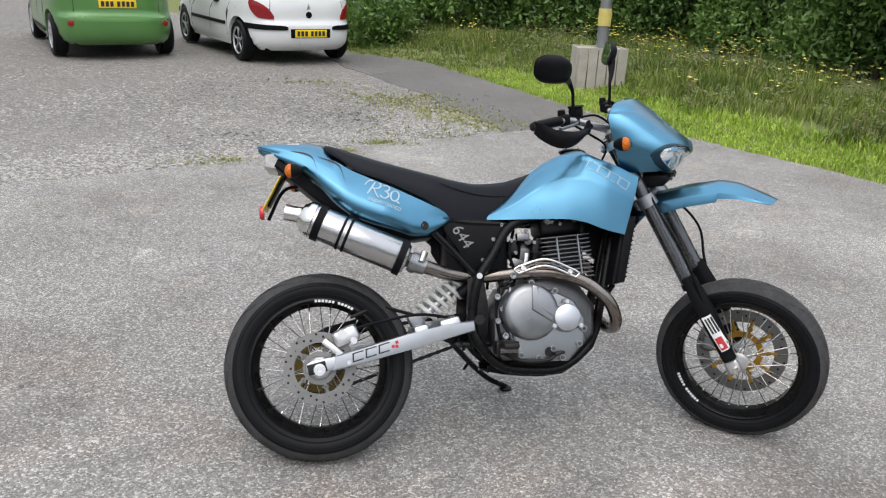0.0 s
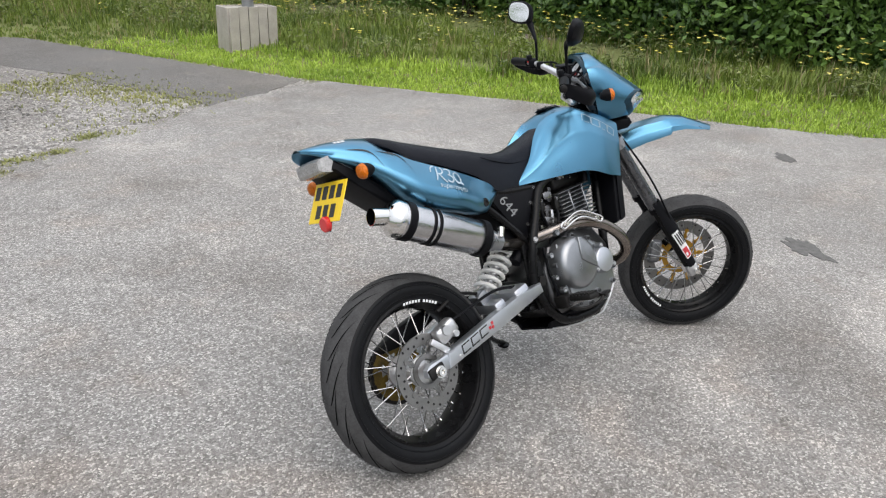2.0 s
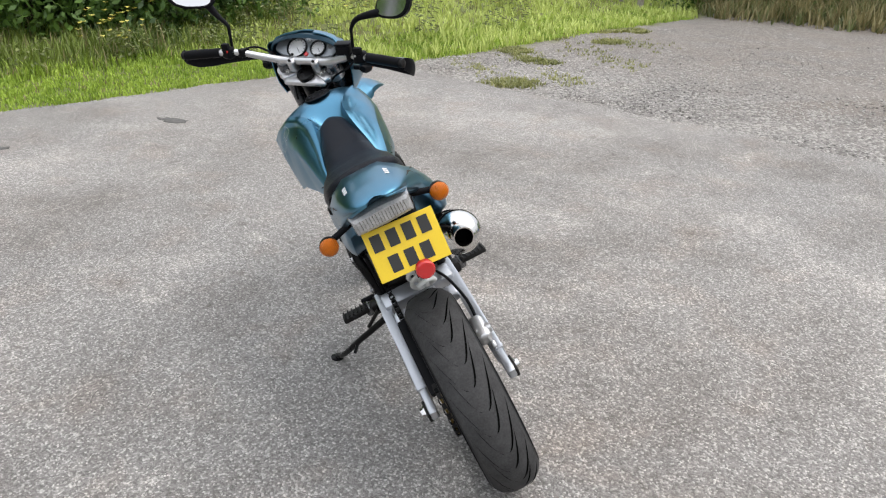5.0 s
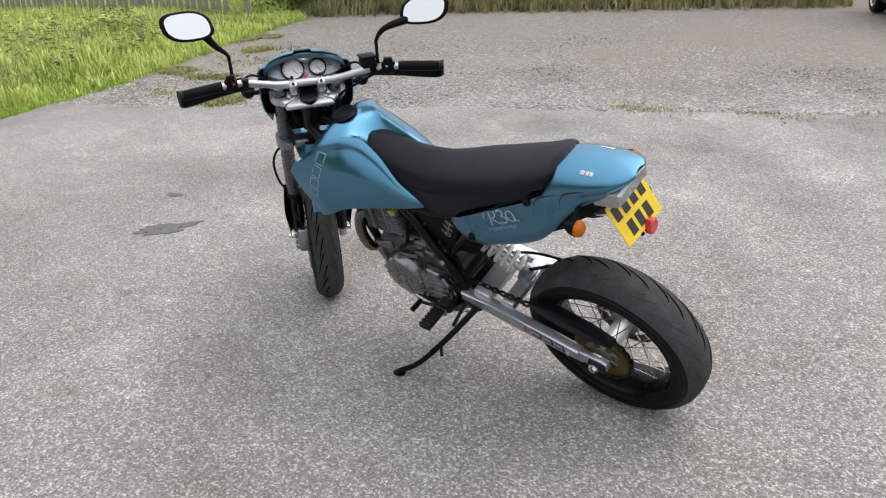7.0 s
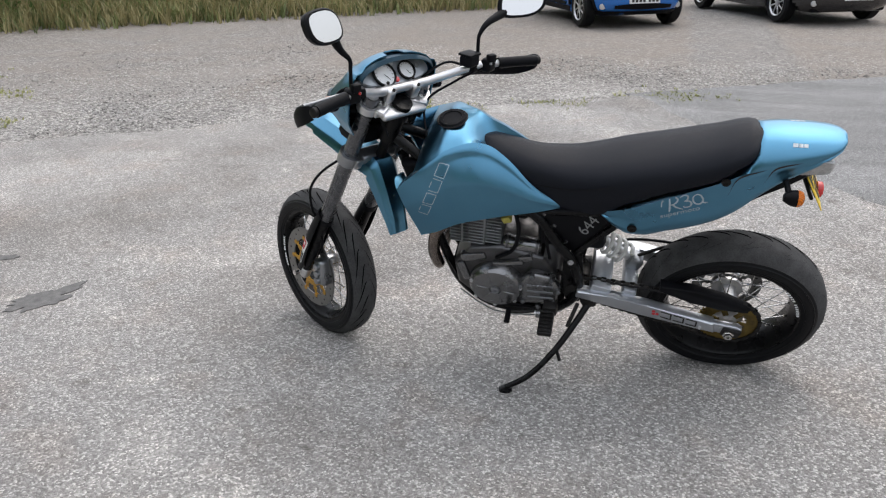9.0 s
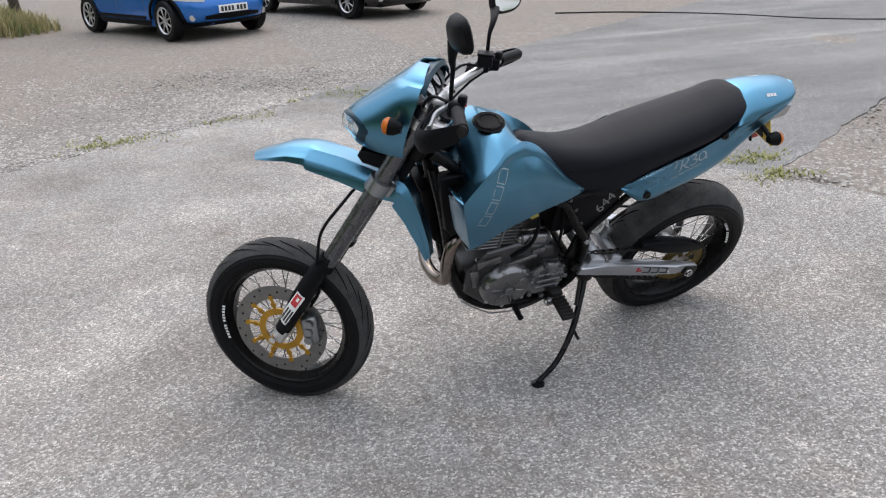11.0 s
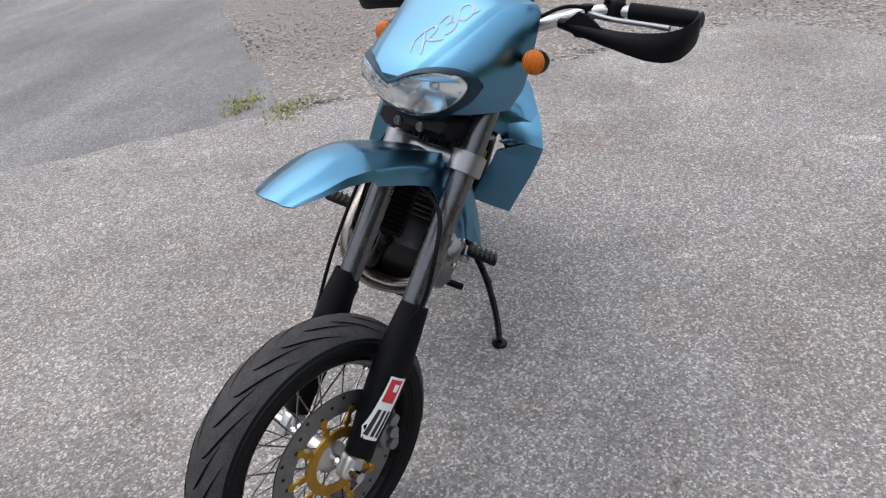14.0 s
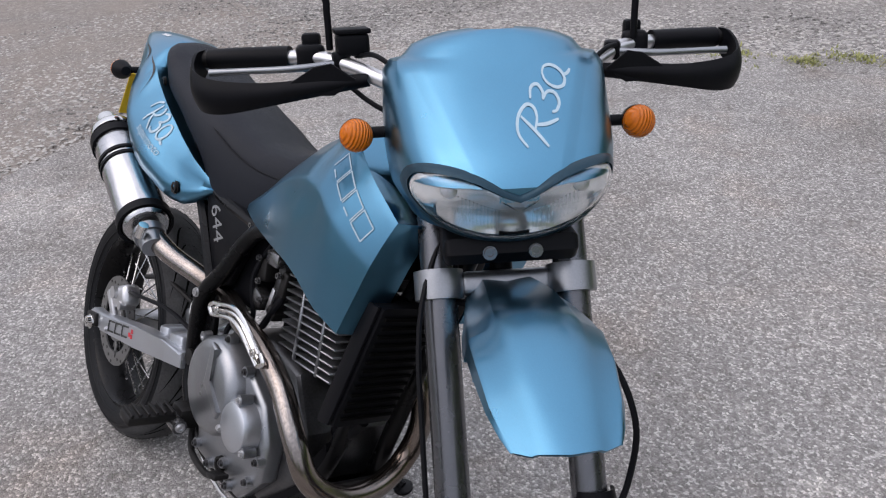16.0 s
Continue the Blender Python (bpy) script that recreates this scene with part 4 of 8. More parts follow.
def wheel(name, centre, R, rim, w, hub_r, hub_w, steer, label, groove_turn, prints):
    c = Vector(centre)
    ring = [(-0.40 * w, rim + 0.007), (-0.42 * w, rim - 0.004), (-0.36 * w, rim - 0.012), (-0.27 * w, rim - 0.014), (-0.16 * w, rim - 0.026), (0.16 * w, rim - 0.026), (0.27 * w, rim - 0.014), (0.36 * w, rim - 0.012),
            (0.42 * w, rim - 0.004), (0.40 * w, rim + 0.007), (0.3 * w, rim - 0.004), (-0.3 * w, rim - 0.004)]
    rim_ob = piece(name, lathe(ring, c, seg=96, closed=True), M_GLOSS_BLACK, None, label, steer)
    section = tyre_section(R, rim, w)
    piece("tyre", lathe(section, c, seg=120, closed=True), M_RUBBER, rim_ob, "worn black road tyre", steer)
    piece("tread_band", lathe([(a, r + 0.0006) for a, r in section if r > R - 0.40 * (R - rim)], c, seg=120), M_TREAD, rim_ob, "dusty grey worn tread", steer)
    rings = bmesh.new()
    for s in (-1, 1):
        for k in (0.50, 0.80):
            lat, r = 0.5 * w * (0.965 if k < 0.6 else 0.93), R - k * (R - rim)
            add_lathe(rings, [(s * (lat - 0.004), r + 0.004), (s * (lat + 0.0012), r + 0.0012), (s * (lat + 0.0012), r - 0.0012), (s * (lat - 0.004), r - 0.004)], c, seg=120)
    piece("sidewall_rib", rings, M_RUBBER, rim_ob, "moulded ribs round the tyre wall", steer)
    # tread: curved black strips on both shoulders, the cuts' shade put into colour
    bm = bmesh.new()
    side = sorted((lat, r) for lat, r in section if r > R * 0.8)
    count = 15
    for k in range(count):
        for s, shift in ((1, 0.0), (-1, 0.5)):
            for lo, hi, turn, offset in ((0.07, 0.42, 0.46, 0.0), (0.03, 0.30, 0.38, 0.2)):
                pts = []
                for i in range(9):
                    f = i / 8
                    lat = s * w * (lo + (hi - lo) * f)
                    ang = 2 * math.pi * (k + shift) / count + offset + groove_turn * turn * (f ** 1.6)
                    pts.append((lat, along(side, lat) + 0.0017, ang))
                wide = 0.0032
                last = None
                for i, (lat, r, ang) in enumerate(pts):
                    g = wide * math.sin(math.pi * min(1, (i + 0.6) / 8.6))
                    da = g / r
                    row = [bm.verts.new(c + Vector((r * math.cos(ang + d), lat + e, r * math.sin(ang + d)))) for d, e in ((-da, g * 0.5), (da, -g * 0.5))]
                    if last:
                        bm.faces.new((last[0], last[1], row[1], row[0]))
                    last = row
    piece("tread_groove", bm, M_GROOVE, rim_ob, "black curved strips painted in for the tread grooves", steer, smooth=False)
    hub = [(-hub_w, 0), (-hub_w, hub_r * 0.7), (-hub_w * 0.9, hub_r), (-hub_w * 0.75, hub_r), (-hub_w * 0.7, hub_r * 0.6), (hub_w * 0.7, hub_r * 0.6), (hub_w * 0.75, hub_r), (hub_w * 0.9, hub_r), (hub_w, hub_r * 0.7), (hub_w, 0)]
    piece("hub", lathe(hub, c, seg=40), M_ALU, rim_ob, "bright alloy hub", steer)
    # spokes share one mesh
    first = None
    n = 36
    for k in range(n):
        s = 1 if k % 2 else -1
        a = 2 * math.pi * k / n
        lead = 0.42 * (1 if (k // 2) % 2 else -1)
        p = Vector((hub_r * 0.95 * math.cos(a + lead), s * hub_w * 0.82, hub_r * 0.95 * math.sin(a + lead)))
        q = Vector(((rim - 0.02) * math.cos(a), s * 0.06 * w, (rim - 0.02) * math.sin(a)))
        d = q - p
        if first is None:
            me = tube([(0, 0, 0), (0, 0, 1)], 0.0019, 6)
            for v in me.verts:
                v.co.z *= d.length
            first = finish("spoke", me, M_SPOKE, rim_ob)
            ob = first
        else:
            ob = new("spoke", first.data)
            ob.parent = rim_ob
        ob.matrix_local = (STEER if steer else Matrix()) @ Matrix.Translation(c + p) @ d.to_track_quat("Z", "Y").to_matrix().to_4x4()
        nip = tube([c + q - d.normalized() * 0.014, c + q + d.normalized() * 0.004], 0.0034, 6)
        if k == 0:
            nips = nip
        else:
            add_tube(nips, [c + q - d.normalized() * 0.014, c + q + d.normalized() * 0.004], 0.0034, 6)
            nip.free()
    tagged(piece("spoke_nipples", nips, M_CHROME, rim_ob, "bright spoke nipples", steer), kind="stuff")
    # printed lettering on the rim, as bars
    for s, first_angle in prints:
        bm = bmesh.new()
        for start, cells in ((first_angle, 5), (first_angle + 0.30, 6)):
            for i in range(cells):
                a0 = start + 0.052 * i
                a1 = a0 + 0.036
                r0, r1 = rim - 0.0105, rim - 0.002
                quad = []
                for r, a in ((r0, a0), (r1, a0), (r1, a1), (r0, a1)):
                    lat = s * (0.425 * w + (0.001 if r == r1 else -0.001) + 0.001)
                    quad.append(bm.verts.new(c + Vector((r * math.cos(a), lat, r * math.sin(a)))))
                bm.faces.new(quad)
        piece("rim_lettering", bm, M_WHITE_PRINT, rim_ob, "white print on the rim", steer, smooth=False)
    return rim_ob


def brake_disc(parent, centre, lat, outer, inner, carrier, mat, arms, steer, label):
    c = Vector(centre)
    bm = lathe([(lat - 0.002, inner), (lat - 0.002, outer), (lat + 0.002, outer), (lat + 0.002, inner)], c, seg=72, closed=True)
    disc = piece("brake_disc", bm, M_DISC, parent, label, steer)
    holes = bmesh.new()
    for k in range(30):
        a = 2 * math.pi * k / 30
        r = inner + (outer - inner) * (0.3, 0.55, 0.8)[k % 3]
        add_lathe(holes, [(lat - 0.0026, 0), (lat - 0.0026, 0.0042), (lat + 0.0026, 0.0042), (lat + 0.0026, 0)], c + Vector((r * math.cos(a), 0, r * math.sin(a))), seg=10)
    tagged(piece("disc_holes", holes, M_DARK_METAL, parent, "dark drilled holes of the brake disc", steer), kind="stuff")
    bm = lathe([(lat - 0.003, carrier * 0.70), (lat - 0.003, carrier * 0.97), (lat + 0.003, carrier * 0.97), (lat + 0.003, carrier * 0.70)], c, seg=48, closed=True)
    for k in range(arms):
        a = 2 * math.pi * k / arms
        m = Matrix.Translation(c) @ Matrix.Rotation(-a, 4, "Y") @ Matrix.Translation(((carrier + inner + 0.006) / 2, lat, 0))
        add_box(bm, (inner - carrier + 0.02, 0.005, 0.0115), m, 0.002, 1)
        add_box(bm, ((inner - carrier) * 0.45, 0.005, 0.020), m @ Matrix.Translation((-(inner - carrier) * 0.28, 0, 0)), 0.002, 1)
        add_lathe(bm, [(lat - 0.005, 0), (lat - 0.005, 0.009), (lat + 0.005, 0.009), (lat + 0.005, 0)], c + Vector(((inner + 0.004) * math.cos(a), 0, (inner + 0.004) * math.sin(a))), seg=10)
    piece("disc_carrier", bm, mat, parent, "carrier of the brake disc", steer)
    return disc


REAR = (0.0, 0.0, 0.306)
FRONT = (1.511, 0.0, 0.303)
rear_wheel = wheel("rear_wheel", REAR, 0.313, 0.226, 0.156, 0.052, 0.075, False, "black spoked rear wheel with a fat road tyre", -1, ((-1, 1.05), (1, 2.4)))
brake_disc(rear_wheel, REAR, -0.082, 0.118, 0.083, 0.056, M_DISC, 5, False, "small drilled steel rear brake disc")
front_wheel = wheel("front_wheel", FRONT, 0.2945, 0.222, 0.120, 0.036, 0.055, True, "black spoked front wheel with a road tyre", 1, ((-1, 3.45), (1, -0.45)))
brake_disc(front_wheel, FRONT, 0.066, 0.160, 0.114, 0.080, M_GOLD, 10, True, "large drilled front brake disc on a gold carrier")

# sprocket and chain on the left
bm = lathe([(0.086, 0.06), (0.086, 0.098), (0.092, 0.098), (0.092, 0.06)], REAR, seg=44, closed=True)
for k in range(44):
    a = 2 * math.pi * k / 44
    add_box(bm, (0.008, 0.005, 0.006), Matrix.Translation(REAR) @ Matrix.Rotation(-a, 4, "Y") @ Matrix.Translation((0.1, 0.089, 0)))
for k in range(6):
    a = 2 * math.pi * k / 6 + 0.2
    add_box(bm, (0.04, 0.005, 0.02), Matrix.Translation(REAR) @ Matrix.Rotation(-a, 4, "Y") @ Matrix.Translation((0.05, 0.089, 0)), 0.002, 1)
piece("rear_sprocket", bm, M_SPROCKET, rear_wheel, "gold anodised rear sprocket")


def chain_path():
    """Points round both sprockets, in equal steps."""
    back, front = Vector((0, 0, 0.306)), Vector((0.585, 0, 0.440))
    rb, rf = 0.102, 0.042
    d = (front - back)
    tilt = math.atan2(d.z, d.x)
    off = math.asin((rb - rf) / d.length)
    pts = []
    for k in range(21):
        a = tilt + math.pi / 2 + off + (math.pi - 2 * off) * k / 20
        pts.append(back + Vector((math.cos(a), 0, math.sin(a))) * rb)
    low = []
    for k in range(9):
        a = tilt - math.pi / 2 - off + (math.pi + 2 * off) * k / 8
        low.append(front + Vector((math.cos(a), 0, math.sin(a))) * rf)
    pts += low
    pts.append(pts[0])
    out, gap, step = [pts[0]], 0, 0.0159
    for a, b in zip(pts, pts[1:]):
        seg = (b - a).length
        at = step - gap
        while at <= seg:
            out.append(a + (b - a) * (at / seg))
            at += step
        gap = seg - (at - step)
    return out


bm = bmesh.new()
links = chain_path()
for i, (a, b) in enumerate(zip(links, links[1:])):
    m = Matrix.Translation((a + b) / 2 + Vector((0, 0.089, 0))) @ Matrix.Rotation(-math.atan2(b.z - a.z, b.x - a.x), 4, "Y")
    if i % 2:
        add_box(bm, (0.017, 0.003, 0.012), m @ Matrix.Translation((0, 0.007, 0)))
        add_box(bm, (0.017, 0.003, 0.012), m @ Matrix.Translation((0, -0.007, 0)))
    else:
        add_box(bm, (0.017, 0.012, 0.010), m)
piece("chain", bm, M_DARK_METAL, None, "oily black drive chain")

# -- swingarm --
bm = bmesh.new()
for s in (-1, 1):
    y0, y1 = s * 0.108, s * 0.143
    add_slab(bm, [(0.505, 0.454), (0.40, 0.438), (0.27, 0.408), (0.05, 0.349), (0.045, 0.30), (0.27, 0.356), (0.51, 0.420)], min(y0, y1), max(y0, y1), 0.006)
    add_slab(bm, [(0.052, 0.345), (-0.025, 0.334), (-0.042, 0.322), (-0.042, 0.298), (-0.025, 0.290), (0.052, 0.303)], min(s * 0.114, s * 0.138), max(s * 0.114, s * 0.138), 0.004)
add_box(bm, (0.07, 0.25, 0.045), pose(0.43, 0, 0.44, 0, -15, 0), 0.01)
add_box(bm, (0.05, 0.22, 0.04), pose(0.335, 0, 0.42, 0, -15, 0), 0.01)
swing = piece("swingarm", bm, M_WHITE, None, "pale silver box-section alloy swingarm", angle=30)
for s in (-1, 1):
    piece("axle_block", box((0.06, 0.012, 0.034), pose(-0.008, s * 0.141, 0.310, 0, -14, 0), 0.003), M_DARK_METAL, swing, "dark axle adjuster block")
    piece("axle_nut", lathe([(0, 0), (0, 0.019), (s * 0.004, 0.019), (s * 0.004, 0.015), (s * 0.013, 0.014), (s * 0.013, 0.007), (s * 0.006, 0.006), (s * 0.006, 0)], (0.0, s * 0.147, 0.306), seg=6 if s > 0 else 24), M_CHROME, swing, "bright axle nut")
    bolt(swing, (0.094, s * 0.143, 0.325), (0, s, 0), 0.006, 0.005)
    # outlined maker's mark as plain shapes
    slope = math.atan2(0.412 - 0.349, 0.27 - 0.05)
    bm = bmesh.new()
    for x, w in ((0.105, 0.036), (0.147, 0.036), (0.189, 0.036)):
        for dz, hh in ((0.013, 0.0042), (-0.013, 0.0042)):
            add_box(bm, (w, 0.001, hh), pose(x + w / 2, s * 0.1436, 0.3475 + (x - 0.13) * 0.29 + 0.005 + dz, 0, -math.degrees(slope), 0))
        add_box(bm, (0.0052, 0.001, 0.029), pose(x + 0.002, s * 0.1436, 0.3475 + (x - 0.13) * 0.29, 0, -math.degrees(slope) + 14, 0))
    tagged(piece("outline_mark", bm, M_INK, swing, "thin black outlined mark", smooth=False), kind="stuff")
    bm = bmesh.new()
    for dx, dz in ((-0.006, -0.006), (0.006, 0.007), (0.006, -0.006)):
        add_box(bm, (0.010, 0.001, 0.010), pose(0.242 + dx, s * 0.1436, 0.380 + dz, 0, -16, 0))
    piece("red_mark", bm, M_RED_PRINT, swing, "small dark red printed mark", smooth=False)
piece("pivot_bolt", lathe([(-0.135, 0), (-0.135, 0.017), (-0.128, 0.017), (-0.128, 0.012), (0.128, 0.012), (0.128, 0.017), (0.135, 0.017), (0.135, 0)], (0.525, 0, 0.455), seg=20), M_DARK_METAL, swing, "dark pivot bolt")
bm = slab([(0.235, 0.476), (0.13, 0.464), (0.02, 0.436), (-0.06, 0.394), (-0.052, 0.376), (0.04, 0.380), (0.13, 0.405), (0.235, 0.446)], 0.072, 0.108, 0.005)
piece("chain_guard", bm, M_BLACK, swing, "black plastic chain guard")
piece("hugger_stay", tube([(0.33, -0.02, 0.47), (0.2, -0.06, 0.50), (0.10, -0.07, 0.47)], 0.006, 8), M_DARK_METAL, swing)
# rear caliper
bm = bmesh.new()
add_box(bm, (0.085, 0.045, 0.055), pose(0.085, -0.105, 0.410, 0, -25, 0), 0.014, 3)
add_box(bm, (0.10, 0.014, 0.022), pose(0.05, -0.118, 0.365, 0, 40, 0), 0.005)
add_lathe(bm, [(-0.026, 0), (-0.026, 0.016), (0.02, 0.018), (0.02, 0)], (0.072, -0.11, 0.415), seg=18)
add_lathe(bm, [(-0.02, 0), (-0.02, 0.011), (0.02, 0.011), (0.02, 0)], (0.11, -0.11, 0.395), seg=14)
piece("brake_caliper", bm, M_ALU, None, "silver rear brake caliper")
piece("brake_hose", tube([(0.1, -0.11, 0.43), (0.2, -0.115, 0.455), (0.33, -0.10, 0.475), (0.45, -0.08, 0.46)], 0.005, 8), M_BLACK, None, "black rear brake hose")

# -- shock absorber --
axis_a, axis_b = Vector((0.33, -0.025, 0.455)), Vector((0.505, -0.025, 0.60))
shock = piece("shock_absorber", tube([axis_a, axis_b], 0.016, 14), M_ALU, None, "alloy rear shock absorber")
d = (axis_b - axis_a).normalized()
u, v = d.orthogonal().normalized(), d.cross(d.orthogonal().normalized())
L = (axis_b - axis_a).length
coil = [axis_a + d * L * (0.14 + 0.78 * k / 96) + (u * math.cos(k / 96 * 2 * math.pi * 6.2) + v * math.sin(k / 96 * 2 * math.pi * 6.2)) * 0.037 for k in range(97)]
piece("spring", tube(coil, 0.0075, 8, 1), M_SPRING, shock, "white coil spring")
piece("reservoir", tube([(0.47, -0.075, 0.54), (0.55, -0.075, 0.60)], 0.022, 16), M_BLACK, shock, "black reservoir")
piece("lower_mount", box((0.05, 0.06, 0.05), pose(0.325, -0.02, 0.455, 0, -30, 0), 0.01), M_SILVER, shock, "alloy lower mount")

piece("splash_panel", slab([(0.39, 0.76), (0.56, 0.76), (0.56, 0.55), (0.50, 0.585), (0.43, 0.625), (0.39, 0.69)], 0.052, 0.058, 0.002), M_BLACK, shock, "black plastic panel above the spring")

# -- frame --
bm = bmesh.new()
for s in (-1, 1):
    y = s * 0.115
    add_tube(bm, [(1.085, s * 0.03, 0.985), (0.93, s * 0.075, 0.885), (0.78, s * 0.10, 0.82), (0.645, y * 0.95, 0.772), (0.575, s * 0.122, 0.67), (0.522, s * 0.131, 0.585), (0.502, y, 0.46), (0.525, y, 0.375), (0.60, s * 0.105, 0.300), (0.70, s * 0.10, 0.282),
                  (0.82, s * 0.09, 0.290), (0.925, s * 0.07, 0.37), (0.975, s * 0.055, 0.52), (1.02, s * 0.045, 0.72), (1.075, s * 0.03, 0.93)], 0.0165, 12, 5)
    add_tube(bm, [(0.63, s * 0.10, 0.775), (0.40, s * 0.10, 0.80), (0.15, s * 0.085, 0.93), (0.0, s * 0.07, 0.99)], 0.011, 8)
    add_tube(bm, [(0.52, s * 0.11, 0.60), (0.43, s * 0.105, 0.70), (0.34, s * 0.10, 0.79)], 0.012, 8)
add_tube(bm, [(1.128, 0, 0.965), (1.052, 0, 1.105)], 0.032, 20)
add_box(bm, (0.10, 0.19, 0.02), pose(0.52, 0, 0.37), 0.006)
frame_ob = piece("frame", bm, M_GLOSS_BLACK, None, "black tubular steel frame")
for s in (-1, 1):
    piece("pivot_plate", slab([(0.49, 0.60), (0.545, 0.60), (0.56, 0.50), (0.56, 0.42), (0.545, 0.36), (0.50, 0.36), (0.485, 0.44)], min(s * 0.098, s * 0.112), max(s * 0.098, s * 0.112), 0.004), M_GLOSS_BLACK, frame_ob, "black pivot plate")
    bolt(frame_ob, (0.525, s * 0.146, 0.60), (0, s, 0), 0.008, 0.006)
bm = loft([[(x, y, z) for y, z in ((-w, h), (-w * 0.8, b), (w * 0.8, b), (w, h), (w * 0.8, h - 0.004), (w * 0.74, b + 0.006), (-w * 0.74, b + 0.006), (-w * 0.8, h - 0.004))]
           for x, w, b, h in ((0.56, 0.09, 0.275, 0.30), (0.66, 0.115, 0.258, 0.315), (0.81, 0.115, 0.262, 0.33), (0.93, 0.095, 0.345, 0.42), (0.965, 0.08, 0.41, 0.50))])
piece("bash_plate", bm, M_BLACK, None, "black belly guard under the engine", angle=25)
bm = bmesh.new()
for s in (-1, 1):
    add_tube(bm, [(0.56, s * 0.09, 0.276), (0.66, s * 0.112, 0.262), (0.81, s * 0.112, 0.266), (0.93, s * 0.092, 0.349)], 0.0035, 6, 2)
piece("guard_edge", bm, M_ALU, None, "worn bright rim of the belly guard")

# -- engine --
bm = bmesh.new()
add_slab(bm, [(0.575, 0.36), (0.60, 0.31), (0.84, 0.305), (0.93, 0.40), (0.935, 0.50), (0.87, 0.585), (0.76, 0.60), (0.62, 0.56), (0.575, 0.48)], -0.105, 0.105, 0.015, 3)
engine = piece("engine", bm, M_GREY_CAST, None, "grey single-cylinder engine with dirty castings", angle=30)
right = bmesh.new()
add_slab(right, [(0.635, 0.36), (0.655, 0.312), (0.825, 0.312), (0.885, 0.38), (0.885, 0.455), (0.85, 0.515), (0.78, 0.55), (0.66, 0.55), (0.635, 0.50)], -0.145, -0.10, 0.012, 3)
piece("side_casing", right, M_SILVER, engine, "silver engine side casing")
clutch = lathe([(-0.10, 0.098), (-0.160, 0.094), (-0.172, 0.086), (-0.178, 0.072), (-0.178, 0.0)], (0.694, 0, 0.478), seg=56)
cover = piece("clutch_cover", clutch, M_SILVER, engine, "round silver clutch cover")
bm = slab([(0.694, 0.568), (0.716, 0.564), (0.712, 0.498), (0.768, 0.462), (0.760, 0.444), (0.692, 0.486)], -0.184, -0.172, 0.005, 3)
piece("raised_rib", bm, M_SILVER, cover, "raised cast rib")
small = lathe([(-0.10, 0.050), (-0.166, 0.048), (-0.176, 0.044), (-0.18, 0.036), (-0.18, 0.0)], (0.815, 0, 0.458), seg=40)
cap = piece("oil_filter_cover", small, M_WHITE, engine, "small round polished filter cover")
for a in (90, 210, 330):
    p = (0.815 + 0.053 * math.cos(radians(a)), -0.15, 0.458 + 0.053 * math.sin(radians(a)))
    piece("cover_boss", lathe([(0, 0), (0, 0.010), (-0.024, 0.010), (-0.024, 0)], p, seg=14), M_SILVER, cap)
    bolt(cap, (p[0], -0.174, p[2]), (0, -1, 0), 0.005, 0.005)
for x, z in ((0.70, 0.575), (0.78, 0.548), (0.66, 0.335), (0.72, 0.325), (0.80, 0.325), (0.86, 0.37), (0.878, 0.42), (0.77, 0.355)):
    piece("casing_boss", lathe([(0, 0), (0, 0.011), (-0.016, 0.010), (-0.016, 0)], (x, -0.138, z), seg=14), M_SILVER, engine)
    bolt(engine, (x, -0.154, z), (0, -1, 0), 0.0055, 0.005, M_GREY_CAST)
piece("oil_window", lathe([(0, 0), (0, 0.016), (-0.008, 0.015), (-0.008, 0.010), (-0.004, 0.009), (-0.004, 0)], (0.758, -0.145, 0.345), seg=24), M_DARK_METAL, engine, "dark oil level window")
left = lathe([(0.10, 0.098), (0.135, 0.094), (0.148, 0.084), (0.152, 0.066), (0.152, 0.022), (0.149, 0.020), (0.149, 0.0)], (0.785, 0, 0.430), seg=56)
gen = piece("generator_cover", left, M_CASE, engine, "round grey generator cover")
bm = slab([(0.58, 0.36), (0.70, 0.36), (0.70, 0.47), (0.66, 0.515), (0.59, 0.50), (0.56, 0.44)], 0.10, 0.142, 0.014, 3)
piece("sprocket_cover", bm, M_CASE, engine, "ribbed grey sprocket cover")
for z in (0.40, 0.43, 0.46):
    piece("cover_rib", box((0.09, 0.006, 0.008), pose(0.63, 0.142, z), 0.002), M_SILVER, engine)
for k in range(7):
    a = radians(20 + 51 * k)
    bolt(gen, (0.785 + 0.088 * math.cos(a), 0.142, 0.430 + 0.088 * math.sin(a)), (0, 1, 0), 0.006, 0.006)
starter = piece("starter_motor", lathe([(-0.07, 0), (-0.07, 0.020), (-0.062, 0.029), (0.05, 0.029), (0.058, 0.024), (0.066, 0.012), (0.066, 0)], (0.70, 0.068, 0.585), (1, 0, 0.1), 28), M_CASE, engine, "grey starter motor behind the cylinder")
for x in (-0.055, 0.045):
    piece("motor_band", lathe([(x - 0.004, 0.028), (x - 0.004, 0.0315), (x + 0.004, 0.0315), (x + 0.004, 0.028)], (0.70, 0.068, 0.585), (1, 0, 0.1), 28, True), M_GREY_CAST, starter)
for x, z in ((0.585, 0.375), (0.64, 0.352), (0.692, 0.372), (0.696, 0.452), (0.655, 0.505), (0.59, 0.492), (0.568, 0.44)):
    piece("casing_boss", lathe([(0, 0), (0, 0.011), (0.03, 0.010), (0.03, 0)], (x, 0.115, z), seg=14), M_CASE, engine)
    bolt(engine, (x, 0.145, z), (0, 1, 0), 0.0055, 0.005, M_SILVER)
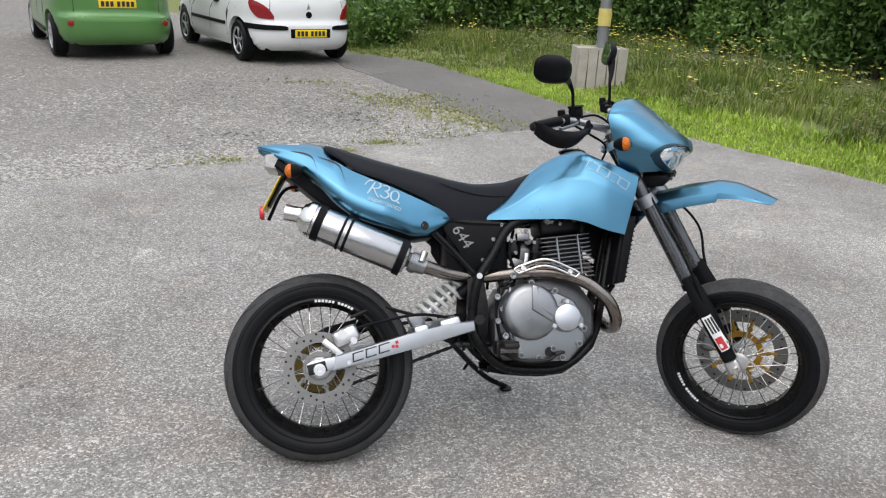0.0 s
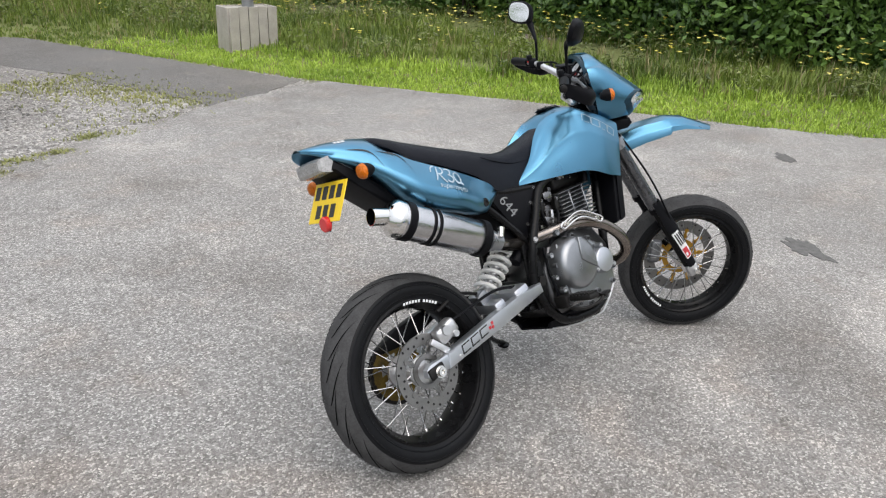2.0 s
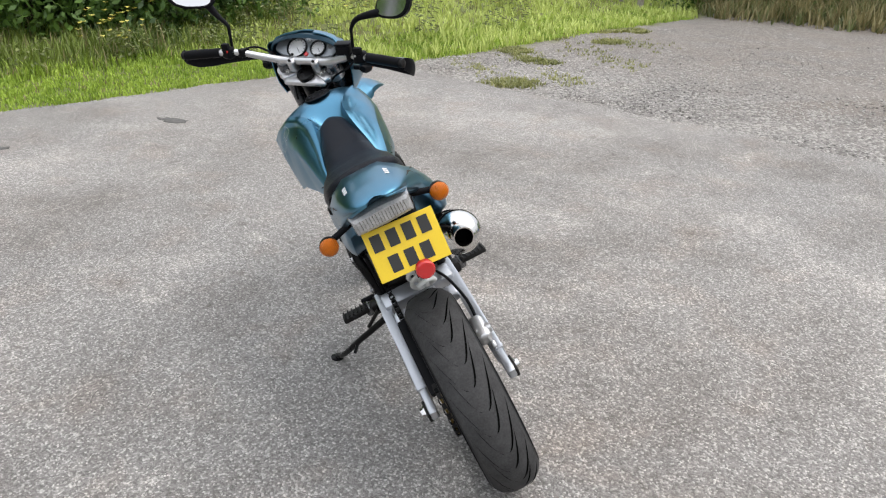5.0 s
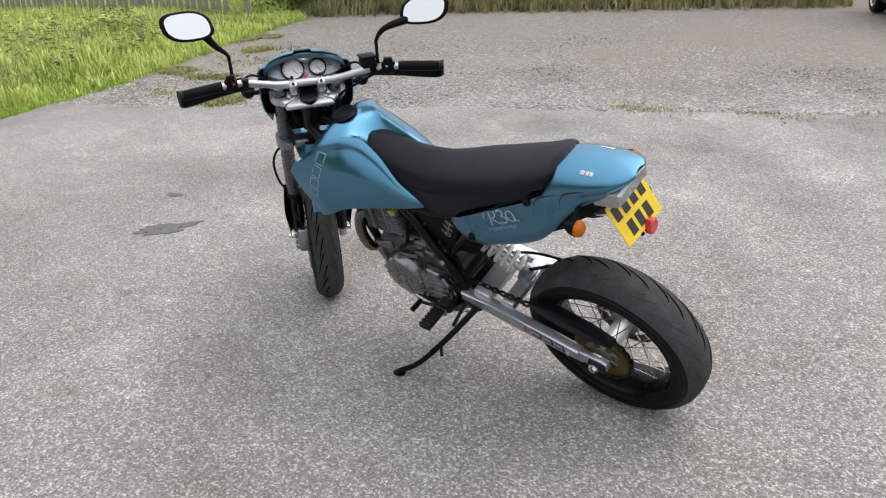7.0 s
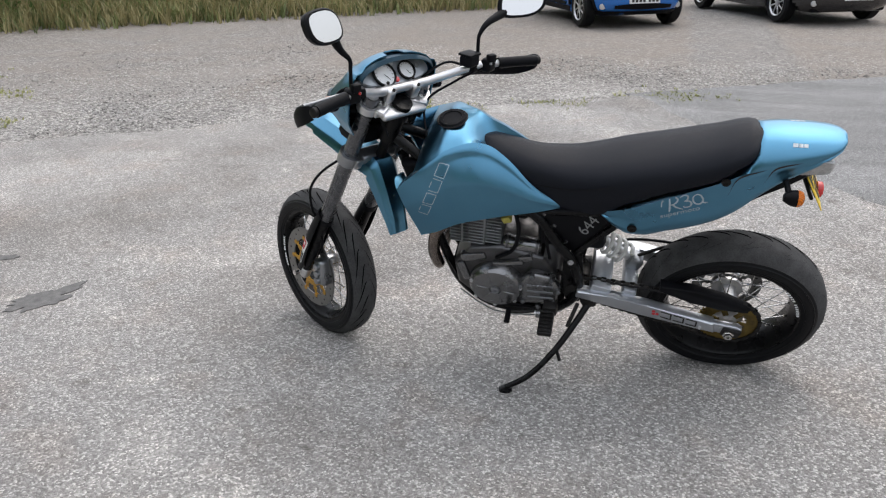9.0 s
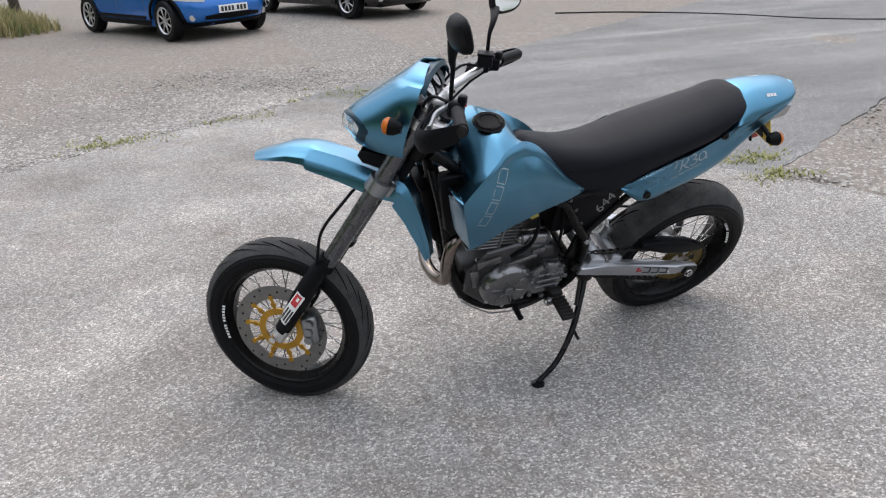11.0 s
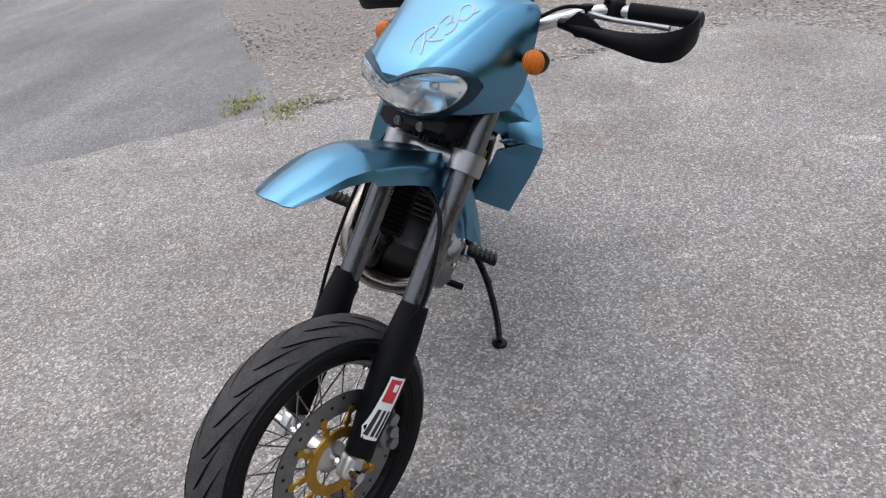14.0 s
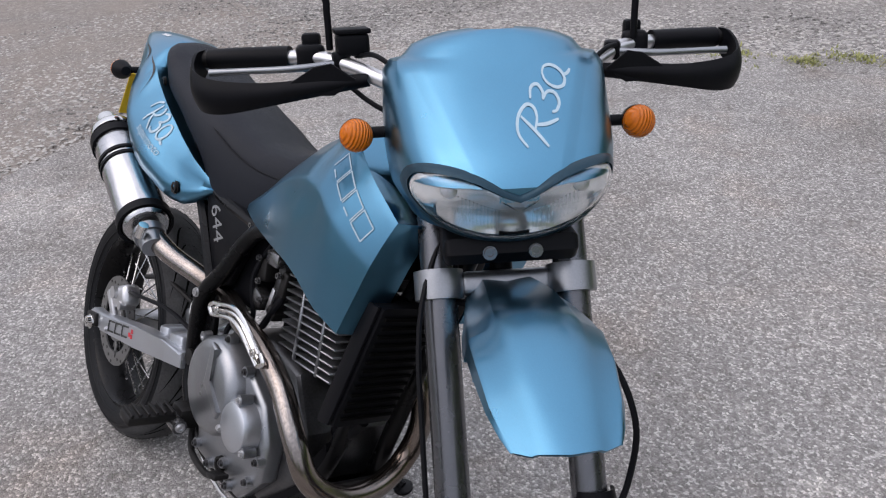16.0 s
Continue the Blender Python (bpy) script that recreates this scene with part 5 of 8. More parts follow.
for k in range(6):
    a = radians(60 * k + 12)
    piece("cover_rib", box((0.040, 0.006, 0.006), Matrix.Translation((0.785 + 0.048 * math.cos(a), 0.152, 0.430 + 0.048 * math.sin(a))) @ Matrix.Rotation(-a, 4, "Y"), 0.002, 1), M_CASE, gen)
piece("centre_plug", lathe([(0.149, 0.016), (0.156, 0.015), (0.157, 0.008), (0.153, 0.007), (0.153, 0)], (0.785, 0, 0.430), seg=24), M_SILVER, gen, "bright threaded centre plug")
for x, z, w2, h2, y in ((0.86, 0.545, 0.09, 0.035, 0.10), (0.74, 0.535, 0.11, 0.022, 0.108), (0.90, 0.47, 0.03, 0.09, 0.10), (0.68, 0.555, 0.05, 0.03, 0.10)):
    piece("cast_web", box((w2, 0.03, h2), pose(x, y, z, 0, 12, 0), 0.008), M_CASE, engine)
# cylinder with cooling fins, leaning forward
lean = pose(0.855, 0, 0.585, 0, -6, 0)
bm = bmesh.new()
add_box(bm, (0.135, 0.125, 0.17), lean @ Matrix.Translation((0, 0, 0.075)), 0.012)
piece("chain_tunnel", box((0.055, 0.03, 0.165), lean @ Matrix.Translation((0.0, 0.072, 0.08)), 0.01), M_GREY_CAST, engine, "cast tunnel beside the cylinder")
barrel = piece("cylinder", bm, M_DARK_METAL, engine, "dark finned cylinder barrel")
for k in range(11):
    bm = box((0.178 - 0.004 * (k % 2), 0.180, 0.0042), lean @ Matrix.Translation((0, 0, 0.008 + 0.0145 * k)), 0.0015, 1)
    piece("cooling_fin", bm, M_SILVER, barrel)
for x in (-0.03, 0.045):
    for s in (-1, 1):
        piece("fin_post", box((0.007, 0.007, 0.15), lean @ Matrix.Translation((x, s * 0.088, 0.078)), 0.002, 1), M_SILVER, barrel)
bm = box((0.16, 0.14, 0.075), lean @ Matrix.Translation((0, 0, 0.20)), 0.02, 3)
add_box(bm, (0.12, 0.15, 0.035), lean @ Matrix.Translation((0, 0, 0.235)), 0.012, 2)
head = piece("cylinder_head", bm, M_DARK_METAL, engine, "black cylinder head")
for x in (-0.05, 0.0, 0.05):
    for s in (-1, 1):
        q = lean @ Vector((x, s * 0.078, 0.215))
        piece("head_cover", lathe([(0, 0), (0, 0.016), (s * 0.012, 0.014), (s * 0.012, 0.006), (s * 0.008, 0)], q, seg=16), M_ALU if x else M_DARK_METAL, head)
piece("plug_cap", tube([(0.90, -0.07, 0.80), (0.90, -0.10, 0.785), (0.895, -0.10, 0.75)], 0.011, 10), M_BLACK, head, "black spark plug cap")
piece("breather_cap", box((0.03, 0.025, 0.025), pose(0.735, 0.10, 0.735, 0, 20, 0), 0.004), M_BRASS, head, "olive yellow rubber cap")
# carburettor and clutter behind the barrel
bm = bmesh.new()
add_lathe(bm, [(-0.045, 0), (-0.045, 0.028), (-0.01, 0.032), (0.03, 0.032), (0.05, 0.022), (0.05, 0)], (0.705, -0.03, 0.68), (0, 0, 1), 20)
add_tube(bm, [(0.62, 0, 0.69), (0.78, 0, 0.685)], 0.026, 16)
add_box(bm, (0.04, 0.06, 0.06), pose(0.70, -0.045, 0.67, 0, 8, 0), 0.008)
add_lathe(bm, [(-0.08, 0), (-0.08, 0.012), (-0.05, 0.012), (-0.05, 0)], (0.71, 0, 0.72), seg=12)
carb = piece("carburettor", bm, M_GREY_CAST, engine, "grey carburettor behind the cylinder")
piece("choke_lever", box((0.012, 0.006, 0.05), pose(0.70, -0.083, 0.655, 0, 10, 0), 0.002), M_ALU, carb)
for i, pts in enumerate(([(0.66, -0.08, 0.76), (0.64, -0.095, 0.68), (0.66, -0.09, 0.60), (0.63, -0.10, 0.54)], [(0.74, -0.06, 0.73), (0.73, -0.085, 0.66), (0.70, -0.09, 0.60)],
                         [(0.62, 0.07, 0.76), (0.61, 0.10, 0.66), (0.60, 0.10, 0.56)], [(0.72, 0.05, 0.75), (0.70, 0.095, 0.68), (0.72, 0.11, 0.60), (0.78, 0.11, 0.55)], [(0.60, -0.1, 0.56), (0.585, -0.115, 0.47), (0.60, -0.12, 0.38)])):
    piece("engine_hose", tube(pts, 0.0055 + 0.0015 * (i % 2), 8), M_BLACK, engine, "black rubber hose")
for x, z, r in ((0.585, 0.53, 0.011), (0.60, 0.49, 0.009), (0.585, 0.45, 0.010), (0.61, 0.40, 0.012), (0.64, 0.60, 0.012), (0.73, 0.60, 0.010), (0.80, 0.595, 0.009)):
    piece("fitting", lathe([(0, 0), (0, r), (-0.018, r * 0.9), (-0.018, r * 0.5), (-0.012, 0)], (x, -0.128, z), seg=12), M_SILVER, engine)
piece("oil_pipe", tube([(0.632, -0.132, 0.56), (0.622, -0.136, 0.50), (0.626, -0.136, 0.42), (0.640, -0.134, 0.355)], 0.0045, 8), M_SILVER, engine, "thin oil pipe")
for q, (x, z, w, h) in enumerate(((0.655, 0.70, 0.030, 0.045), (0.69, 0.735, 0.045, 0.028), (0.735, 0.70, 0.022, 0.05), (0.665, 0.645, 0.038, 0.030), (0.715, 0.635, 0.03, 0.022), (0.78, 0.80, 0.05, 0.025), (0.90, 0.815, 0.04, 0.03), (0.845, 0.83, 0.03, 0.022))):
    piece("carburettor_body" if q < 5 else "head_bracket", box((w, 0.03, h), pose(x, -0.075 - 0.006 * (q % 2), z, 0, -12 + 9 * q, 0), 0.005), M_CASE if q % 2 else M_DARK_METAL, engine)
for x, z in ((0.648, 0.722), (0.662, 0.68), (0.70, 0.755), (0.728, 0.715), (0.68, 0.648), (0.79, 0.795), (0.90, 0.83), (0.85, 0.80), (0.82, 0.78)):
    bolt(engine, (x, -0.094, z), (0, -1, 0), 0.0055, 0.007, M_CASE)

# -- exhaust --
pipe = [(0.93, 0.045, 0.655), (0.985, 0.07, 0.625), (1.005, 0.088, 0.55), (0.998, 0.082, 0.47), (1.01, 0.02, 0.425), (1.015, -0.06, 0.42), (1.0, -0.125, 0.455), (0.965, -0.148, 0.515), (0.89, -0.148, 0.575), (0.80, -0.145, 0.605), (0.70, -0.136, 0.612), (0.61, -0.105, 0.604), (0.53, -0.088, 0.598), (0.44, -0.108, 0.606), (0.36, -0.146, 0.626), (0.275, -0.170, 0.658)]
exhaust = piece("exhaust_pipe", tube(pipe, [0.021] * 12 + [0.021, 0.022, 0.023, 0.025], 16), M_HEADER, None, "heat-stained steel header pipe")
bm = bmesh.new()
for row in (0.011, -0.011):
    add_tube(bm, [(0.652, -0.172, 0.618 + row), (0.745, -0.174, 0.641 + row), (0.845, -0.174, 0.604 + row)], 0.0042, 8, 8)
for x, z in ((0.652, 0.618), (0.845, 0.604)):
    add_tube(bm, [(x, -0.172, z + 0.012), (x + (0.014 if x > 0.7 else -0.014), -0.172, z), (x, -0.172, z - 0.012)], 0.0042, 8, 6)
add_tube(bm, [(0.655, -0.171, 0.619), (0.745, -0.173, 0.641), (0.842, -0.173, 0.605)], 0.003, 6, 8)
shield = piece("heat_shield", bm, M_CHROME, exhaust, "slotted polished heat shield")
for x, z in ((0.668, 0.622), (0.828, 0.610)):
    bolt(shield, (x, -0.172, z), (0, -1, 0), 0.007, 0.008, M_CHROME)
sa, sb = Vector((0.285, -0.168, 0.652)), Vector((-0.030, -0.158, 0.788))
ax = (sb - sa).normalized()
SL = (sb - sa).length
silencer = piece("silencer", lathe([(0, 0.02), (0.006, 0.046), (0.02, 0.056), (SL - 0.02, 0.056), (SL - 0.006, 0.052), (SL, 0.03)], sa, ax, 48), M_SILENCER, None, "polished round steel silencer")
for f0, f1, r in ((0.04, 0.105, 0.0605), (0.865, 0.935, 0.0605)):
    piece("end_band", lathe([(SL * f0, 0.054), (SL * f0, r), (SL * f1, r), (SL * f1, 0.054)], sa, ax, 48, True), M_BLACK, silencer, "black band round the silencer")
for f0 in (0.60, 0.66):
    piece("strap", lathe([(SL * f0, 0.055), (SL * f0, 0.059), (SL * f0 + 0.009, 0.059), (SL * f0 + 0.009, 0.055)], sa, ax, 48, True), M_BLACK, silencer, "black mounting strap")
piece("strap_bracket", box((0.03, 0.02, 0.05), Matrix.Translation(sa + ax * SL * 0.64 + Vector((0.03, 0.02, 0.065))), 0.005), M_BLACK, silencer)
piece("end_cone", lathe([(SL - 0.012, 0.0575), (SL + 0.003, 0.0575), (SL + 0.010, 0.055), (SL + 0.028, 0.040), (SL + 0.034, 0.026)], sa, ax, 40), M_CHROME, silencer, "polished end cone")
tip_c = sa + ax * (SL + 0.028)
tip_ax = (ax + Vector((0, 0, -0.22))).normalized()
piece("tail_pipe", lathe([(-0.01, 0.0262), (0.050, 0.0268), (0.054, 0.0262), (0.054, 0.0238), (-0.01, 0.0232)], tip_c, tip_ax, 32, True), M_CHROME, silencer, "bright tail pipe")
piece("pipe_inside", lathe([(0.0, 0.0), (0.0, 0.0230), (0.05, 0.0236)], tip_c, tip_ax, 24), M_GROOVE, silencer, "flat black inside of the pipe")
bm = tube([sa - ax * 0.005, sa - ax * 0.06], [0.032, 0.026], 20)
add_lathe(bm, [(-0.03, 0.026), (-0.03, 0.034), (-0.012, 0.036), (-0.012, 0.026)], sa, ax, 24, True)
joint = piece("pipe_joint", bm, M_SILVER, silencer, "silver joint with clamp")
piece("clamp_bolt", lathe([(-0.016, 0), (-0.016, 0.011), (0.016, 0.011), (0.016, 0)], sa - ax * 0.05 + Vector((0, -0.03, 0.03)), (0.4, 0, 1), 14), M_CHROME, joint)

# -- radiators --
for s in (-1,):
    y0, y1 = -0.135, -0.015
    slope = [(0.985, 0.565), (1.035, 0.575), (1.085, 0.80), (1.035, 0.80)]
    rad = piece("radiator", slab(slope, y0, y1, 0.008), M_BLACK, None, "black radiator with fine fins", angle=25)
    bm = bmesh.new()
    for k in range(13):
        f = (k + 0.5) / 13
        add_box(bm, (0.004, 0.105, 0.004), pose(1.040 + 0.046 * f, (y0 + y1) / 2, 0.585 + 0.205 * f, 0, 12, 0))
    # fins in shade black, so the core reads as a dark hollow
    tagged(piece("core_grille", bm, M_GROOVE, rad, "dark cooling fins"), kind="stuff")
    piece("side_guard", slab([(1.0, 0.57), (1.03, 0.578), (1.078, 0.80), (1.045, 0.80)], min(s * 0.135, s * 0.142), max(s * 0.135, s * 0.142), 0.003), M_BLACK, rad)
# black block added to stand for the dark gap behind the left panel
piece("dark_filler", slab([(0.935, 0.715), (0.995, 0.665), (1.025, 0.70), (1.045, 0.80), (1.070, 0.92), (0.94, 0.93)], 0.035, 0.080, 0.012), M_BLACK, None, "black block filling the dark gap inside the tank panel", angle=25)
for pts in ([(1.05, -0.07, 0.80), (1.03, -0.02, 0.84), (1.05, 0.05, 0.83)], [(1.02, -0.06, 0.57), (0.98, -0.05, 0.52), (0.93, -0.04, 0.50)]):
    piece("coolant_hose", tube(pts, 0.010, 10), M_BLACK, None, "black coolant hose")

# -- bodywork --
def tail_ring(x, w, zt, zs, zb):
    h = zs - zb
    # the top sinks away under the seat
    sunk = max(0.0, min(1.0, (x - 0.015) / 0.05))
    half = [(0, zt - 0.045 * sunk), (0.45 * w, zt - 0.002 - 0.045 * sunk), (0.8 * w, zs + 0.35 * (zt - zs) - 0.030 * sunk), (0.955 * w, zs - 0.10 * h), (0.985 * w, zs - 0.35 * h), (0.955 * w, zs - 0.58 * h), (w, zs - 0.70 * h), (0.985 * w, zb + 0.08 * h), (0.92 * w, zb), (0.5 * w, zb + 0.012)]
    # the right side swells outwards above the silencer
    swell = along([(-0.14, 0.0), (-0.06, 0.016), (0.02, 0.048), (0.10, 0.066), (0.20, 0.062), (0.29, 0.034), (0.36, 0.008), (0.40, 0.0)], x)
    share = (0, 0, 0, 0.22, 0.62, 0.95, 1.0, 0.85, 0.6, 0.2)
    return [(x, y, z) for y, z in half] + [(x, 0, zb + 0.016)] + [(x, -y - swell * k, z) for (y, z), k in zip(half[:0:-1], share[:0:-1])]


TAIL = [(-0.207, 0.028, 1.052, 1.048, 1.040), (-0.195, 0.050, 1.055, 1.046, 1.032), (-0.165, 0.071, 1.058, 1.042, 1.015), (-0.12, 0.087, 1.060, 1.036, 0.990), (-0.06, 0.100, 1.060, 1.026, 0.955), (0.0, 0.108, 1.054, 1.012, 0.898),
        (0.05, 0.114, 1.03, 1.0, 0.842), (0.10, 0.118, 0.985, 0.972, 0.803), (0.16, 0.124, 0.955, 0.945, 0.776), (0.25, 0.132, 0.915, 0.907, 0.750), (0.31, 0.137, 0.886, 0.879, 0.733), (0.352, 0.138, 0.868, 0.858, 0.735),
        (0.40, 0.130, 0.838, 0.831, 0.762), (0.445, 0.108, 0.804, 0.800, 0.793)]
TAIL_X = [-0.207, -0.203, -0.195] + [-0.19 + 0.635 * k / 60 for k in range(61)]
tail = piece("tail_fairing", loft([tail_ring(x, *(along([(r[0], r[i]) for r in TAIL], x) for i in (1, 2, 3, 4))) for x in TAIL_X]), M_BLUE, None, "metallic blue tail fairing with pale lettering", angle=50)
for s in (-1, 1):
    for x0, z0, x1, z1 in ((-0.095, 1.022, -0.005, 0.945), (-0.005, 1.0, 0.085, 0.905)):
        bm = bmesh.new()
        mid = (x0 * 0.45 + x1 * 0.55 + 0.018, z0 * 0.45 + z1 * 0.55 + 0.022)
        curve = curve_points([(x0, 0, z0), (mid[0], 0, mid[1]), (x1, 0, z1)], 8)
        rows = [[bm.verts.new((p.x, s * 0.2, p.z + d)) for d in (0.0036 * math.sin(math.pi * (i + 0.5) / 17), -0.0030 * math.sin(math.pi * (i + 0.5) / 17))] for i, p in enumerate(curve)]
        for a, b in zip(rows, rows[1:]):
            bm.faces.new((a[0], a[1], b[1], b[0]))
        piece("vent_slot", drape(bm, tail, (0, -s, 0), 0.001), M_INK, tail, "dark curved vent slot")
    bolt(tail, (0.342, s * 0.137 - (0.012 if s < 0 else 0), 0.767), (0, s, 0), 0.012, 0.006, M_DARK_METAL)
    bolt(tail, (0.095, s * 0.113, 0.955), (0, s, 0), 0.011, 0.006, M_DARK_METAL)
    for words, size, x, z, turn, mat in (("R30", 0.047, 0.205, 0.880, -19, M_TAIL_PRINT), ("supermoto", 0.026, 0.210, 0.838, -19, M_TAIL_PRINT)):
        bm = script_mesh(size) if words == "R30" else text_mesh(words, size, 0.0, 0.2)
        m = Matrix.Translation((x, s * 0.2, z)) @ Matrix.Rotation(radians(-turn), 4, "Y") @ Matrix(((-s, 0, 0, 0), (0, 0, -s, 0), (0, 1, 0, 0), (0, 0, 0, 1))) if s > 0 else Matrix.Translation((x, s * 0.2, z)) @ Matrix.Rotation(radians(-turn), 4, "Y") @ Matrix(((1, 0, 0, 0), (0, 0, -1, 0), (0, 1, 0, 0), (0, 0, 0, 1)))
        bmesh.ops.transform(bm, matrix=m, verts=bm.verts)
        piece("lettering", drape(bm, tail, (0, -s, 0), 0.0018), mat, tail, "pale script lettering", smooth=False)
    bm = bars([(0, 0.011), (0.013, 0.011), (0.026, 0.013)], 0.010, Matrix.Translation((-0.105, s * 0.055, 1.2)), 0.0)
    piece("white_mark", drape(bm, tail, (0, 0, -1), 0.0012), M_WHITE_PRINT, tail, "small white printed mark", smooth=False)

SEAT_W = [(0.005, 0.040), (0.012, 0.062), (0.025, 0.082), (0.05, 0.099), (0.12, 0.112), (0.2, 0.119), (0.35, 0.122), (0.45, 0.114), (0.55, 0.099), (0.62, 0.088), (0.70, 0.073), (0.74, 0.063), (0.78, 0.052), (0.805, 0.036), (0.815, 0.02)]
SEAT_T = [(0.005, 1.050), (0.02, 1.056), (0.05, 1.048), (0.144, 1.017), (0.26, 0.984), (0.378, 0.955), (0.456, 0.936), (0.537, 0.925), (0.618, 0.930), (0.679, 0.946), (0.741, 0.968), (0.79, 0.986), (0.815, 0.984)]
SEAT_B = [(0.005, 1.03), (0.08, 0.985), (0.11, 0.958), (0.21, 0.922), (0.29, 0.888), (0.365, 0.852), (0.44, 0.795), (0.52, 0.783), (0.56, 0.785), (0.60, 0.812), (0.64, 0.852), (0.70, 0.895), (0.73, 0.915), (0.78, 0.945), (0.815, 0.955)]
rings = []
for k in range(46):
    x = 0.005 + 0.81 * k / 45
    w, zt, zb = along(SEAT_W, x), along(SEAT_T, x), along(SEAT_B, x)
    h = zt - zb
    half = [(0, zt + 0.002), (0.35 * w, zt), (0.65 * w, zt - 0.006), (0.85 * w, zt - min(0.02, 0.3 * h)), (0.97 * w, zt - min(0.045, 0.5 * h)), (1.01 * w, zb + 0.2 * h), (0.99 * w, zb)]
    rings.append([(x, y, z) for y, z in half] + [(x, 0, zb)] + [(x, -y, z) for y, z in half[:0:-1]])
seat = piece("seat", loft(rings), M_SEAT, None, "long black vinyl seat", angle=60)
for s in (-1, 1):
    bm = bmesh.new()
    add_tube(bm, [(x, s * along(SEAT_W, x) * 0.985, along(SEAT_T, x) - 0.035 - 0.10 * (x - 0.40)) for x in (0.40, 0.48, 0.56, 0.64)], 0.0016, 6)
    piece("seam", bm, M_BLACK, seat, "stitched seam")

# tank with side shrouds
T_EDGE = [(0.0, (0.558, 0.802)), (0.15, (0.638, 0.864)), (0.33, (0.729, 0.960)), (0.43, (0.779, 0.999)), (0.56, (0.849, 1.024)), (0.65, (0.900, 1.024)), (0.73, (0.939, 1.006)), (0.89, (1.029, 0.964)), (1.0, (1.088, 0.934))]
B_EDGE = [(0.0, (0.556, 0.793)), (0.15, (0.640, 0.791)), (0.33, (0.735, 0.790)), (0.5, (0.823, 0.788)), (0.65, (0.882, 0.778)), (0.82, (0.961, 0.750)), (1.0, (1.026, 0.735))]
Y_TOP = [(0.556, 0.094), (0.64, 0.090), (0.73, 0.066), (0.78, 0.060), (0.85, 0.088), (0.90, 0.118), (0.94, 0.136), (1.03, 0.154), (1.09, 0.155)]
Y_MID = [(0.556, 0.094), (0.64, 0.120), (0.73, 0.148), (0.85, 0.172), (0.95, 0.180), (1.03, 0.172), (1.09, 0.158)]
Y_LOW = [(0.556, 0.094), (0.64, 0.122), (0.73, 0.146), (0.85, 0.168), (0.95, 0.172), (1.03, 0.166)]


def edge_at(table, u):
    return along([(a, p[0]) for a, p in table], u), along([(a, p[1]) for a, p in table], u)


def shroud_point(u, v, s):
    (ax, az), (bx, bz) = edge_at(T_EDGE, u), edge_at(B_EDGE, u)
    x, z = ax + (bx - ax) * v, az + (bz - az) * v
    yt, ym, yl = along(Y_TOP, ax), along(Y_MID, (ax + bx) / 2), along(Y_LOW, bx)
    if v < 0.4:
        f = v / 0.4
        y = yt + (ym - yt) * (0.35 * math.sin(f * math.pi / 2) + 0.65 * f) ** 0.8
    else:
        f = (v - 0.4) / 0.6
        y = ym + (yl - ym) * f * f
    # a pocket pressed in below the raised rim
    near = max(0.0, min(1.0, (v - 0.05) / 0.07))
    far = max(0.0, min(1.0, (v - 0.30) / 0.65))
    reach = max(0.0, min(1.0, (u - 0.14) / 0.16)) * max(0.0, min(1.0, (0.80 - u) / 0.12))
    pocket = (0.010 if s > 0 else 0.005) * near * near * (3 - 2 * near) * (1 - far * far * (3 - 2 * far)) * reach
    dip = math.exp(-((x - 0.80) / 0.09) ** 2 - ((v - 0.40) / 0.22) ** 2)
    # the left panel stands further out and back at its front
    begin = 0.88 - 0.16 * v
    out = max(0.0, (x - begin) / (1.05 - begin)) ** 1.2 if s > 0 else 0.0
    return x - 0.034 * out * max(0.0, (u - 0.5) * 2), s * (y - (0.003 if s > 0 else 0.009) * dip - pocket + 0.042 * out), z


def shroud_lip(u, f, s):
    """The panel's upper edge rolled inwards and down, ahead of the filler."""
    x, y, z = shroud_point(u, 0, s)
    k = max(0.0, min(1.0, (u - 0.78) / 0.07))
    return x - 0.012 * f * k, y - s * 0.075 * k * f, z + 0.007 * k * math.sin(f * math.pi) - 0.022 * k * f


